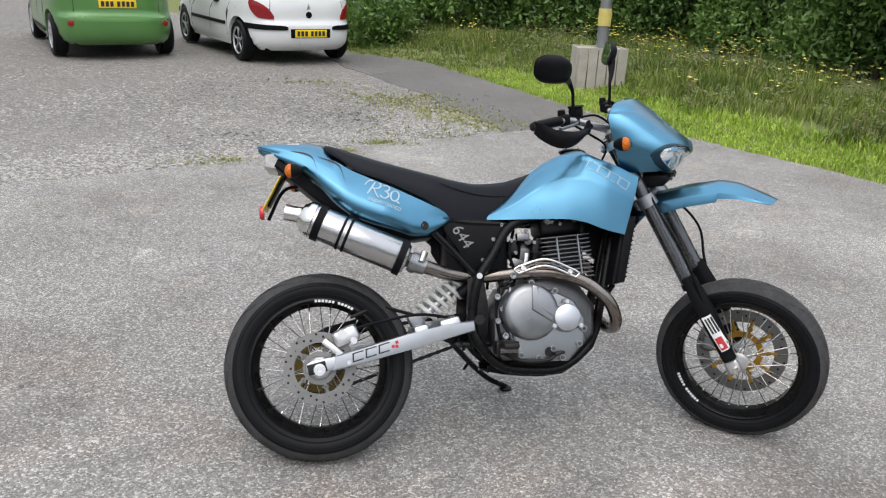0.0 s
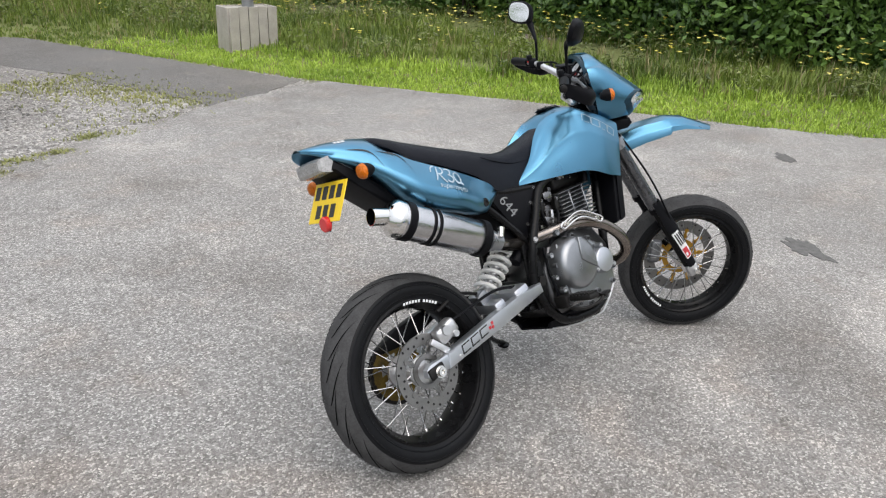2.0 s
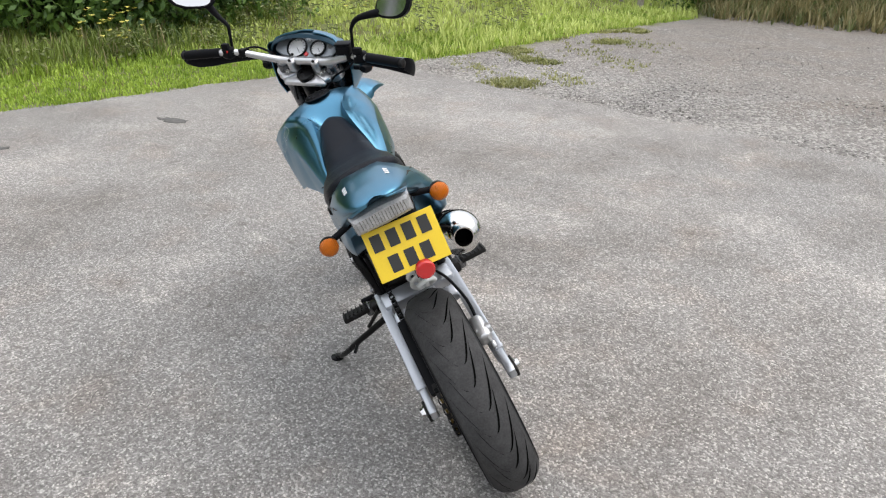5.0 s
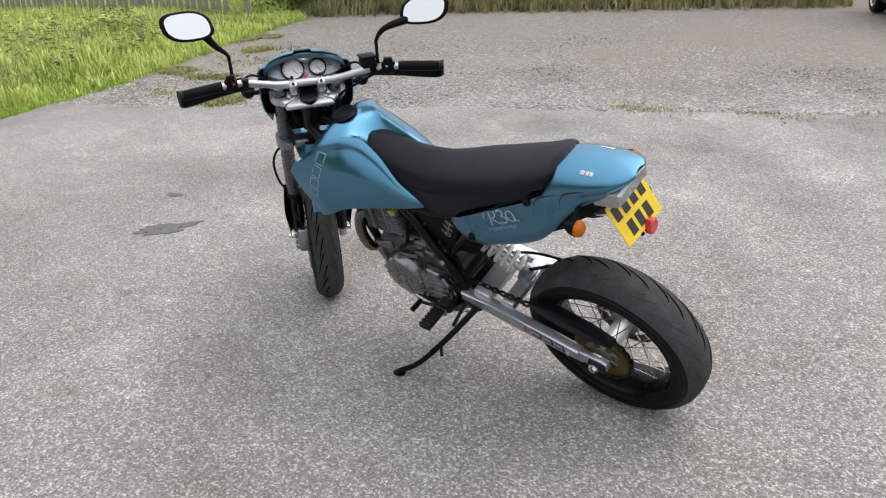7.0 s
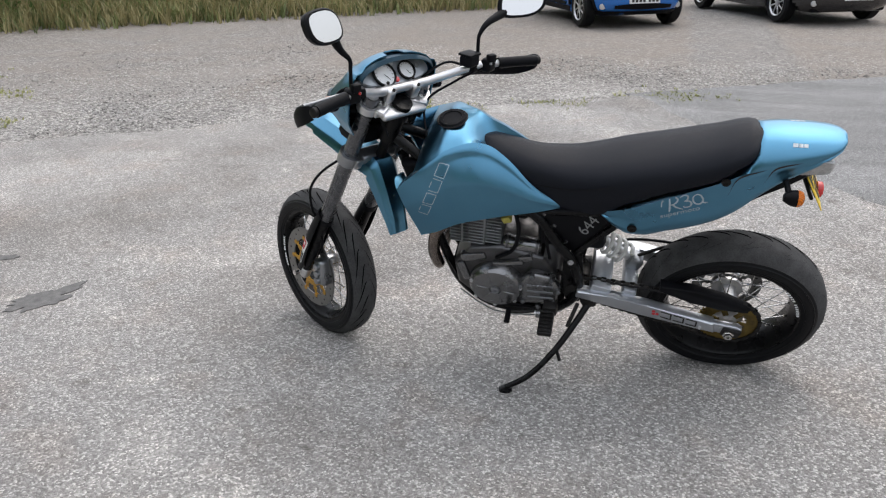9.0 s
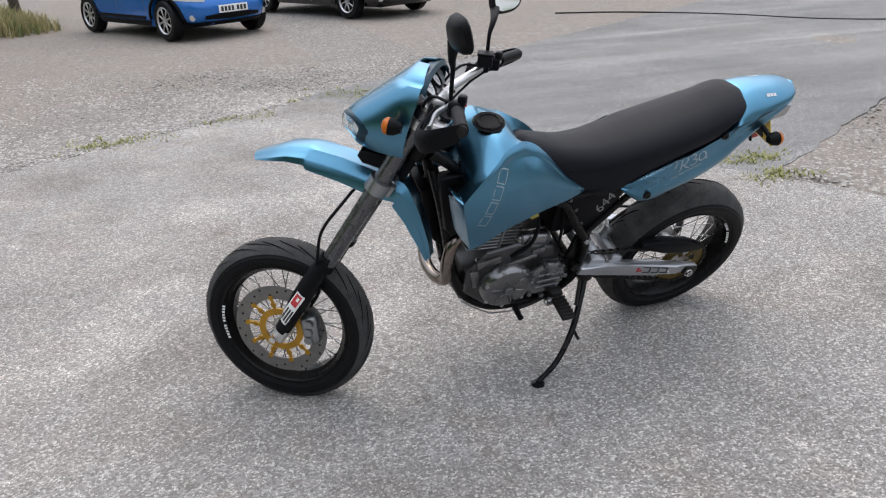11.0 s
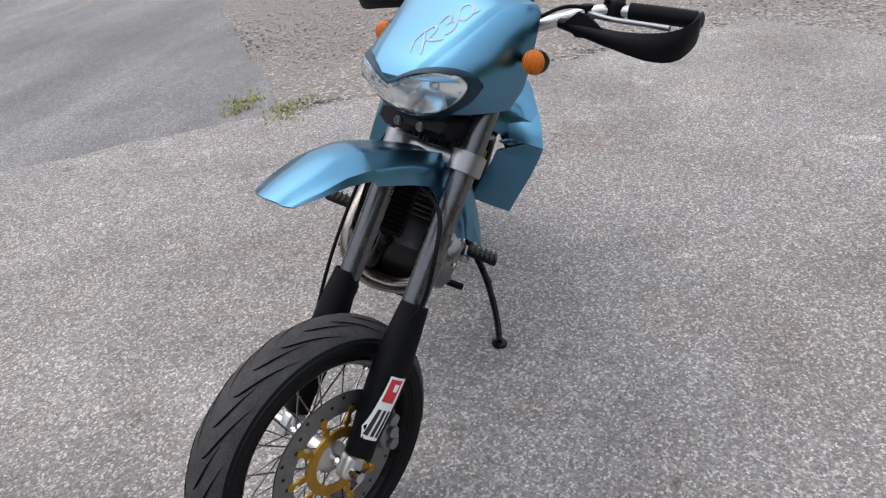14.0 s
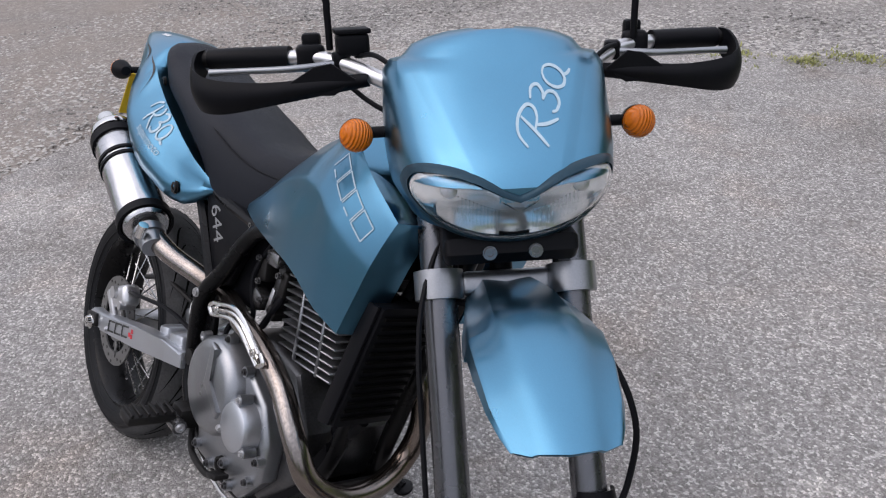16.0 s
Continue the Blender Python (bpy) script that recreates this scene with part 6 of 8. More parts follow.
for s in (-1, 1):
    bm = bmesh.new()
    sheet = [[shroud_lip(u / 60, 1 - q / 5, s) for q in range(5)] + [shroud_point(u / 60, v / 36, s) for v in range(37)] for u in range(61)]
    front = sheet[-1]
    for f in (0.12, 0.4, 0.7, 1.0):
        sheet.append([(x + 0.016 * math.sin(f * 1.5), y - s * (0.003 + (0.095 if s > 0 else 0.058) * f) * min(1.0, 0.25 + max(0.5 * i, i - 3) / 14), z + 0.004 * f) for i, (x, y, z) in enumerate(front)])
    add_loft(bm, sheet, closed=False)
    side_panel = piece("tank_shroud", thicken(bm, 0.005), M_BLUE, None, "metallic blue tank side panel", angle=50)
    # outlined mark along the panel
    bm = bmesh.new()
    for k in range(4):
        x, z = (0.925 + 0.034 * k, 0.972 - 0.021 * k) if s < 0 else (0.967 - 0.019 * k, 0.855 + 0.040 * k)
        for dx, dz, lx, lz in ((-0.015, 0, 0.0024, 0.036), (0.015, 0, 0.0024, 0.036 if k % 2 else 0.018), (0, 0.018, 0.03, 0.0024), (0, -0.018, 0.03, 0.0024)):
            made = bmesh.ops.create_grid(bm, x_segments=1, y_segments=3, size=0.5, matrix=Matrix.Translation((x, s * 0.3, z)) @ Matrix.Rotation(radians(122 if s < 0 else -25), 4, "Y") @ Matrix.Translation((dx, 0, dz)) @ Matrix.Rotation(math.pi / 2, 4, "X") @ Matrix.Diagonal((lx, lz, 1, 1)))
    piece("outline_mark", drape(bm, side_panel, (0, -s, 0), 0.001), M_FAINT_PRINT, side_panel, "thin pale outlined mark", smooth=False)
rows = []
for k in range(32):
    x = 0.60 + 0.385 * k / 31
    u = min((abs(edge_at(T_EDGE, q / 400)[0] - x), q / 400) for q in range(401))[1]
    z, y = edge_at(T_EDGE, u)[1], along(Y_TOP, x)
    crown = along([(0.60, -0.030), (0.68, -0.050), (0.735, -0.060), (0.78, -0.046), (0.80, -0.032), (0.815, -0.018), (0.84, 0.004), (0.86, 0.016), (0.88, 0.022), (0.92, 0.026), (0.95, 0.022), (0.985, 0.006)], x)
    row = []
    for j in range(-8, 9):
        ex, ey, ez = shroud_point(u, 0, 1 if j > 0 else -1)
        row.append((x + (ex - x) * abs(j / 8) ** 2, ey * abs(j) / 8, z + crown * (1 - abs(j / 8) ** 2.4)))
    rows.append(row)
x, zf = 0.999, rows[-1][8][2]
rows.append([(x, p[1], p[2] - 0.02) for p in rows[-1]])
rows.append([(x - 0.004, p[1] * 0.98, p[2] - 0.06) for p in rows[-1]])
tank = piece("fuel_tank", thicken(loft(rows, closed=False), 0.006), M_BLUE, None, "metallic blue fuel tank top", angle=50)
cap_c = (0.902, 0.0, 1.044)
cap = piece("fuel_cap", lathe([(0, 0.043), (0.006, 0.043), (0.011, 0.039), (0.012, 0.030), (0.009, 0.028), (0.009, 0)], cap_c, (0.05, 0, 1), 40), M_BLACK, None, "round black fuel cap")
piece("cap_ring", lathe([(0.0, 0.044), (0.005, 0.049), (0.007, 0.046), (0.006, 0.043)], cap_c, (0.05, 0, 1), 40), M_GLOSS_BLACK, cap)
for k in range(5):
    a = 2 * math.pi * k / 5
    bolt(cap, (0.902 + 0.036 * math.cos(a), 0.036 * math.sin(a), 1.0545 - 0.0018 * math.cos(a)), (0.05, 0, 1), 0.003, 0.003, M_DARK_METAL)
# black block added so that nothing shows through under the tank
piece("airbox", box((0.30, 0.14, 0.10), pose(0.83, 0, 0.85, 0, 0, 0), 0.02), M_BLACK, None, "black filler block under the tank")
piece("airbox_rear", box((0.22, 0.17, 0.20), pose(0.53, 0, 0.70, 0, 0, 0), 0.02), M_BLACK, None, "black airbox behind the engine")
for s in (-1, 1):
    y0, y1 = sorted((s * 0.090, s * 0.108))
    panel = piece("side_panel", slab([(0.405, 0.775), (0.45, 0.803), (0.625, 0.785), (0.60, 0.70), (0.57, 0.635), (0.525, 0.612), (0.505, 0.622), (0.43, 0.735)], y0, y1, 0.006), M_BLACK, None, "matt black side panel with a printed number")
    bm = text_mesh("644", 0.056, 0.0, 0.1)
    turn = 56 if s < 0 else -36
    face = Matrix(((1, 0, 0, 0), (0, 0, -1, 0), (0, 1, 0, 0), (0, 0, 0, 1))) if s < 0 else Matrix(((-1, 0, 0, 0), (0, 0, 1, 0), (0, 1, 0, 0), (0, 0, 0, 1)))
    bmesh.ops.transform(bm, matrix=Matrix.Translation((0.475, s * 0.1092, 0.735)) @ Matrix.Rotation(radians(turn if s < 0 else 58), 4, "Y") @ face, verts=bm.verts)
    piece("number_print", bm, M_GREY_PRINT, panel, "grey printed number", smooth=False)
    for x, z in ((0.612, 0.775), (0.582, 0.725), (0.545, 0.655)):
        bolt(panel, (x, s * 0.107, z), (0, s, 0), 0.0055, 0.005, M_CASE)
# inner rear mudguard, tail light, number plate
bm = slab([(-0.135, 1.005), (-0.06, 0.95), (0.05, 0.85), (0.2, 0.79), (0.36, 0.76), (0.38, 0.735), (0.30, 0.725), (0.12, 0.778), (0.02, 0.836), (-0.07, 0.912), (-0.15, 0.972)], -0.080, 0.070, 0.010)
piece("inner_mudguard", bm, M_BLACK, None, "black plastic inner mudguard")
rows = [[(x, y, z) for y, z in ((-w, zt), (0, zt + 0.004), (w, zt), (w * 0.96, zb), (0, zb - 0.003), (-w * 0.96, zb))] for x, w, zt, zb in ((-0.10, 0.078, 1.012, 0.965), (-0.15, 0.078, 1.016, 0.968), (-0.175, 0.074, 1.012, 0.972), (-0.182, 0.066, 1.005, 0.98))]
lamp = piece("tail_light", loft(rows), M_LIGHT_LENS, None, "clear ribbed tail light lens under the tail", angle=30)
bm = bmesh.new()
for k in range(15):
    add_box(bm, (0.002, 0.0022, 0.028), pose(-0.181, -0.056 + 0.008 * k, 0.992))
piece("lens_ribs", bm, M_CHROME, lamp, "bright ribs in the lens")
PLATE = Matrix.Translation((-0.153, -0.018, 0.886)) @ Matrix.Rotation(radians(1.8), 4, "Z") @ Matrix.Rotation(radians(27), 4, "Y") @ Matrix.Rotation(radians(4.7), 4, "X")
plate = piece("number_plate", box((0.003, 0.182, 0.128), PLATE, 0.001, 1), M_YELLOW, None, "yellow number plate with two rows of black bars")
for z, row in ((0.030, (0.064, 0.023, -0.018, -0.059)), (-0.030, (0.041, 0.0, -0.041))):
    for y in row:
        piece("plate_bar", box((0.001, 0.027, 0.042), PLATE @ Matrix.Translation((-0.0022, y, z))), M_INK, plate, "", smooth=False)
piece("plate_bracket", box((0.006, 0.10, 0.13), PLATE @ Matrix.Translation((0.006, 0, 0.02)), 0.002), M_BLACK, plate)
piece("red_reflector", lathe([(0.004, 0), (0.004, 0.024), (-0.008, 0.024), (-0.012, 0.020), (-0.013, 0)], PLATE @ Vector((0, -0.018, -0.070)), (1, 0, 0), 28), M_RED, plate, "round red reflector")
piece("plate_stay", tube([(-0.05, 0, 0.92), (-0.12, -0.01, 0.90), (-0.17, -0.012, 0.80)], 0.006, 8), M_BLACK, plate)


def indicator(at, inner, axis, steer):
    at, axis = Vector(at), Vector(axis).normalized()
    bm = lathe([(-0.03, 0), (-0.03, 0.011), (-0.012, 0.0215), (0.004, 0.024), (0.004, 0)], at, axis, 24)
    add_tube(bm, [inner, at - axis * 0.014], 0.0085, 10)
    body = piece("indicator", bm, M_BLACK, None, "black-stemmed turn indicator with an amber lens", steer)
    piece("lens", lathe([(0.004, 0.0235), (0.010, 0.0233), (0.018, 0.0195), (0.023, 0.011), (0.025, 0)], at, axis, 28), M_AMBER, body, "amber ribbed lens", steer)


for s in (-1, 1):
    indicator((-0.085, s * 0.150, 0.945), (-0.06, s * 0.07, 0.965), (-1, 0, -0.05), False)
    indicator((1.145, s * 0.202, 1.108), (1.13, s * 0.13, 1.108), (1, 0, 0.05), True)

# -- fork, turned to the right --
def leg(z, s=0.0):
    return Vector((1.487 - 0.504 * (z - 0.323), s * 0.097, z))


for s in (-1, 1):
    bm = tube([leg(0.60, s), leg(1.135, s)], 0.0255, 28)
    upper = piece("fork_leg", bm, M_FORK, None, "grey upside-down fork leg", True)
    piece("fork_cap", tube([leg(1.133, s), leg(1.146, s)], 0.020, 24), M_ALU, upper, "alloy fork cap", True)
    piece("dust_seal", tube([leg(0.585, s), leg(0.605, s)], 0.0285, 28), M_BLACK, upper, "black dust seal", True)
    piece("slider", tube([leg(0.33, s), leg(0.60, s)], 0.0205, 20), M_GLOSS_BLACK, upper, "dark slider tube", True)
    # moulded guard in front of the slider
    bm = bmesh.new()
    rows = []
    for k in range(10):
        f = k / 9
        p = leg(0.625 - 0.295 * f, s)
        r = 0.030 + 0.010 * math.sin(math.pi * min(1, f * 1.1))
        arc = [radians(a) for a in range(-105, 106, 15)]
        rows.append([p + Vector((0.874 * math.cos(a) * r * 1.1, math.sin(a) * r + s * 0.006, 0.44 * math.cos(a) * r)) for a in arc])
    guard = piece("fork_guard", thicken(loft(rows, closed=False), 0.003), M_BLACK, upper, "black plastic fork guard", True)
    # sticker: white ground, slanted bars and a red shape, on the outer side
    spine = (leg(0.52, s) - leg(0.36, s)).normalized()
    across = spine.cross(Vector((0, 1, 0))).normalized()
    frame_m = Matrix(((*across, 0), (0, s, 0, 0), (*spine, 0), (0, 0, 0, 1))).transposed()
    flip = 1 if s > 0 else -1
    frame_m.translation = leg(0.43, s) + Vector((0.014, s * 0.10, 0.007))
    for w, h, x, z, mat, lab, lift in ((0.033, 0.140, 0, 0, M_WHITE_PRINT, "white sticker ground", 0.0008),) + tuple((0.0062, 0.060, -0.0105 + 0.0098 * k, -0.032 * flip, M_INK, "black slanted bar", 0.0016) for k in range(3)) + ((0.023, 0.050, 0.0, 0.040 * flip, M_RED_PRINT, "red printed shape", 0.0016), (0.009, 0.016, 0.003, 0.048 * flip, M_WHITE_PRINT, "", 0.0024)):
        bm = bmesh.new()
        bmesh.ops.create_grid(bm, x_segments=6, y_segments=6, size=0.5, matrix=frame_m @ Matrix.Translation((x, 0, z)) @ Matrix(((1, 0, 0.05, 0), (0, 1, 0, 0), (0, 0, 1, 0), (0, 0, 0, 1))) @ Matrix.Rotation(math.pi / 2, 4, "X") @ Matrix.Diagonal((w, h, 1, 1)))
        bmesh.ops.transform(bm, matrix=STEER, verts=bm.verts)
        piece("sticker", drape(bm, guard, STEER.to_3x3() @ Vector((0, -s, 0)), lift), mat, guard, lab, False, False)
    bm = box((0.05, 0.036, 0.055), Matrix.Translation(leg(0.318, s) + Vector((0.012, 0, -0.012))) @ pose(0, 0, 0, 0, -27, 0), 0.012, 3)
    piece("axle_clamp", bm, M_ALU, upper, "bright alloy axle clamp", True)
    # outlined mark on the tube
    bm = bmesh.new()
    for k in range(3):
        p = leg(0.80 - 0.055 * k, s) + Vector((0, s * 0.2, 0))
        for dx, dz, lx, lz in ((-0.008, 0, 0.0016, 0.04), (0.008, 0, 0.0016, 0.04), (0, 0.019, 0.016, 0.0016)):
            bmesh.ops.create_grid(bm, x_segments=1, y_segments=2, size=0.5, matrix=Matrix.Translation(p) @ Matrix.Rotation(radians(-26.8), 4, "Y") @ Matrix.Translation((dx, 0, dz)) @ Matrix.Rotation(math.pi / 2, 4, "X") @ Matrix.Diagonal((lx, lz, 1, 1)))
    bmesh.ops.transform(bm, matrix=STEER, verts=bm.verts)
    piece("outline_mark", drape(bm, upper, STEER.to_3x3() @ Vector((0, -s, 0)), 0.0007), M_INK, upper, "thin dark outlined mark", False, False)
piece("axle", tube([Vector(FRONT) + Vector((0, -0.135, 0)), Vector(FRONT) + Vector((0, 0.14, 0))], 0.011, 20), M_CHROME, front_wheel, "steel front axle", True)
for z, mat, lab, thick in ((0.893, M_SILVER, "alloy lower fork clamp", 0.042), (1.098, M_ALU, "machined alloy upper fork clamp", 0.026)):
    bm = bmesh.new()
    turn = pose(0, 0, 0, 0, -26.8, 0)
    mid = leg(z)
    for s in (-1, 1):
        add_lathe(bm, [(-thick / 2, 0.0257), (-thick / 2, 0.036), (thick / 2, 0.036), (thick / 2, 0.0257)], leg(z, s), STEER_AXIS, 32, True)
        add_box(bm, (0.016, 0.028, thick * 0.9), Matrix.Translation(leg(z, s) + Vector((-0.035, -s * 0.01, -0.016))) @ turn, 0.004)
    add_box(bm, (0.050 if z < 1 else 0.082, 0.135 if z < 1 else 0.170, thick * 0.85), Matrix.Translation(mid + Vector((-0.012 if z < 1 else -0.026, 0, -0.006 if z < 1 else -0.013))) @ turn, 0.010, 3)
    clampy = piece("fork_clamp", bm, mat, None, lab, True)
    if z > 1:
        piece("stem_nut", lathe([(0, 0), (0, 0.019), (0.012, 0.018), (0.012, 0.009), (0.006, 0)], mid + STEER_AXIS * 0.012 + Vector((-0.02, 0, -0.01)), STEER_AXIS, 6), M_CHROME, clampy, "bright stem nut", True)
        piece("ignition_lock", lathe([(0, 0), (0, 0.017), (0.02, 0.016), (0.02, 0.008), (0.016, 0)], mid + Vector((0.028, 0.0, 0.026)), STEER_AXIS, 24), M_ALU, clampy, "ignition lock", True)
        for s in (-1, 1):
            piece("clamp_arm", box((0.030, 0.075, 0.018), Matrix.Translation(leg(z, s) + Vector((-0.030, -s * 0.035, -0.004))) @ turn @ pose(0, 0, 0, 0, 0, s * 32), 0.006), M_ALU, clampy, "", True)
            for dx in (-0.018, 0.006):
                bolt(clampy, leg(z, s) + Vector((dx - 0.028, -s * 0.028, 0.010)), STEER_AXIS, 0.006, 0.006, M_CHROME, True)
            for dx in (-0.014, 0.014):
                bolt(clampy, Vector((1.064 + dx - 0.012, s * 0.048, 1.160 + 0.5 * dx)), STEER_AXIS, 0.0045, 0.005, M_DARK_METAL, True)
            piece("bar_clamp", box((0.042, 0.03, 0.05), Matrix.Translation(Vector((1.064, s * 0.048, 1.135))) @ turn, 0.009, 3), M_ALU, clampy, "alloy handlebar clamp", True)
piece("steering_stem", tube([leg(0.88) + Vector((-0.035, 0, -0.01)), leg(1.1) + Vector((-0.03, 0, -0.01))], 0.017, 16), M_BLACK, None, "black steering stem", True)
bar_line = [(0.925, 1, 0.425, 1.197), (0.955, 1, 0.32, 1.199), (0.985, 1, 0.24, 1.195), (1.035, 1, 0.155, 1.165), (1.062, 1, 0.09, 1.148), (1.064, 1, 0.0, 1.147)]
pts = [(x, -y, z) for x, _, y, z in bar_line] + [(x, y * 0.91, z) for x, _, y, z in bar_line[-2::-1]]
handlebar = piece("handlebar", tube(pts, [0.011, 0.011, 0.0115, 0.013, 0.0145, 0.0145, 0.0145, 0.013, 0.0115, 0.011, 0.011], 18), M_ALU, None, "silver tapered alloy handlebar", True)


def held(bm, s):
    """The bar stands a little further out on the right than on the left."""
    if s > 0:
        bmesh.ops.transform(bm, matrix=Matrix.Diagonal((1, 0.91, 1, 1)), verts=bm.verts)
    return bm


for s in (-1, 1):
    grip = piece("grip", held(tube([(0.921, s * 0.437, 1.197), (0.940, s * 0.37, 1.199), (0.958, s * 0.305, 1.2)], 0.0168, 20), s), M_BLACK, handlebar, "black rubber grip", True)
    piece("bar_end", held(lathe([(0, 0), (0, 0.014), (0.012, 0.014), (0.014, 0.011), (0.014, 0)], (0.921, s * 0.437, 1.197), (-0.2, s, 0), 20), s), M_DARK_METAL, grip, "", True)
    bm = box((0.035, 0.045, 0.042), pose(0.968, s * 0.272, 1.198, 0, 0, -s * 14), 0.01, 3)
    add_box(bm, (0.022, 0.03, 0.026), pose(0.955, s * 0.27, 1.222, 0, 0, 0), 0.006)
    switch = piece("switch_housing", held(bm, s), M_BLACK, handlebar, "black switch cluster", True)
    piece("switch_button", held(box((0.008, 0.008, 0.008), pose(0.948, s * 0.262, 1.208), 0.002), s), M_RED if s > 0 else M_ALU, switch, "small coloured switch", True)
    lever_tip = (1.0, s * 0.425, 1.185)
    piece("lever", held(tube([(1.0, s * 0.235, 1.19), (1.012, s * 0.30, 1.187), (1.004, s * 0.38, 1.186), lever_tip], [0.0065, 0.0055, 0.005, 0.006], 10), s), M_SILVER, handlebar, "dull alloy lever", True)
    piece("lever_bracket", held(box((0.03, 0.028, 0.03), pose(0.99, s * 0.225, 1.192, 0, 0, -s * 14), 0.006), s), M_BLACK, handlebar, "", True)
    # handguard: a moulded shell that wraps round the front of the grip
    shell = curve_points([(0.918, s * 0.448, 1.195), (0.95, s * 0.458, 1.186), (0.995, s * 0.450, 1.170), (1.026, s * 0.412, 1.162), (1.038, s * 0.34, 1.160), (1.036, s * 0.25, 1.165), (1.03, s * 0.18, 1.168)], 5)
    rows = []
    for i, p in enumerate(shell):
        f = i / (len(shell) - 1)
        h = along([(0, 0.018), (0.12, 0.025), (0.34, 0.029), (0.5, 0.026), (0.7, 0.017), (1.0, 0.010)], f)
        rows.append([p + Vector((0.010 * (1 - j * j), 0.004 * s * (1 - j * j), h * (j - 0.42 * math.sin(math.pi * f)))) for j in (-1, -0.6, -0.2, 0.2, 0.6, 1)])
    piece("handguard", held(thicken(loft(rows, closed=False), 0.004), s), M_BLACK, handlebar, "black plastic handguard", True)
    bm = bmesh.new()
    add_slab(bm, [(s * 0.335, 1.150), (s * 0.262, 1.192), (s * 0.236, 1.196), (s * 0.200, 1.170), (s * 0.235, 1.148)][::s], -0.002, 0.002, 0.001, 1)
    bmesh.ops.transform(bm, matrix=Matrix.Translation((1.040, 0, 0)) @ Matrix(((0, 1, 0, 0), (1, 0, 0, 0), (0, 0, 1, 0), (0, 0, 0, 1))), verts=bm.verts)
    bmesh.ops.recalc_face_normals(bm, faces=bm.faces)
    piece("wind_deflector", held(bm, s), M_BLACK, handlebar, "black deflector on the handguard", True)
    # mirror
    centre = Vector((0.97, -0.404, 1.375)) if s < 0 else Vector((0.948, 0.343, 1.404))
    rows = []
    for dx, k in ((0.0, 0.93), (0.004, 1.0), (0.018, 0.94), (0.030, 0.70), (0.036, 0.35)):
        rows.append([centre + Vector((dx, s * (0.082 * k * math.copysign(abs(math.cos(a)) ** 0.75, math.cos(a)) + 0.006 * math.sin(a)), 0.047 * k * math.copysign(abs(math.sin(a)) ** 0.75, math.sin(a)) + 0.010 * k * math.cos(a))) for a in (2 * math.pi * q / 32 for q in range(32))])
    turn = Matrix.Translation(centre) @ Matrix.Rotation(radians(s * 27), 4, "Z") @ Matrix.Rotation(radians(19), 4, "Y") @ Matrix.Translation(-centre)
    bm = loft(rows)
    bmesh.ops.transform(bm, matrix=turn, verts=bm.verts)
    mirror = piece("mirror", bm, M_BLACK, None, "black rounded rear-view mirror on a thin stem", True)
    bm = loft([[p * 0.90 + centre * 0.10 + Vector((-0.0015, 0, 0)) for p in rows[0]], [p * 0.90 + centre * 0.10 + Vector((0.004, 0, 0)) for p in rows[0]]])
    bmesh.ops.transform(bm, matrix=turn, verts=bm.verts)
    piece("mirror_glass", bm, M_MIRROR, mirror, "silvered mirror glass", True)
    piece("mirror_stem", tube([(0.985, s * 0.240, 1.21), (0.987, s * 0.240, 1.262), (0.987, s * 0.243, 1.292), (0.985, s * 0.275, 1.325), tuple(centre + Vector((0.030, -s * 0.036, -0.030)))], [0.0055, 0.0055, 0.006, 0.010, 0.016], 12), M_BLACK, mirror, "thin black stem", True)
bm = box((0.045, 0.05, 0.035), pose(0.985, -0.205, 1.218, 0, 0, 10), 0.008, 3)
add_box(bm, (0.05, 0.055, 0.008), pose(0.985, -0.205, 1.238, 0, 0, 10), 0.003)
piece("fluid_reservoir", bm, M_BLACK, handlebar, "black brake fluid reservoir", True)
for i, pts in enumerate(([(0.99, -0.20, 1.20), (1.05, -0.16, 1.20), (1.10, -0.09, 1.13), (1.16, -0.075, 1.0), (1.21, -0.07, 0.87)], [(0.985, 0.22, 1.20), (1.05, 0.17, 1.195), (1.09, 0.09, 1.12), (1.06, 0.05, 1.0)],
                         [(0.97, -0.25, 1.19), (1.03, -0.19, 1.14), (1.06, -0.10, 1.08), (1.0, -0.06, 0.98)])):
    piece("control_cable", tube(pts, 0.004, 8), M_BLACK, handlebar, "black control cable", True)
# front brake: hose down the left leg, caliper behind the disc
piece("brake_hose", tube([(1.21, -0.07, 0.87), (1.27, 0.02, 0.86), (1.30, 0.12, 0.82), (1.345, 0.155, 0.74), (1.36, 0.145, 0.65), (1.375, 0.115, 0.585), (1.37, 0.10, 0.50), (1.40, 0.085, 0.43)], 0.0048, 8), M_BLACK, None, "black front brake hose", True)
piece("speedometer_cable", tube([(1.15, -0.06, 1.02), (1.24, -0.125, 0.88), (1.33, -0.135, 0.72), (1.40, -0.13, 0.55), (1.47, -0.10, 0.36)], 0.004, 8), M_BLACK, None, "black speedometer cable", True)
bm = bmesh.new()
add_box(bm, (0.055, 0.062, 0.105), pose(1.398, 0.076, 0.345, 0, 12, 0), 0.016, 3)
for z in (0.315, 0.345, 0.375):
    add_lathe(bm, [(0, 0), (0, 0.0145), (0.012, 0.013), (0.012, 0)], (1.397, 0.106, z), seg=18)
piece("brake_caliper", bm, M_SILVER, None, "silver front brake caliper", True)

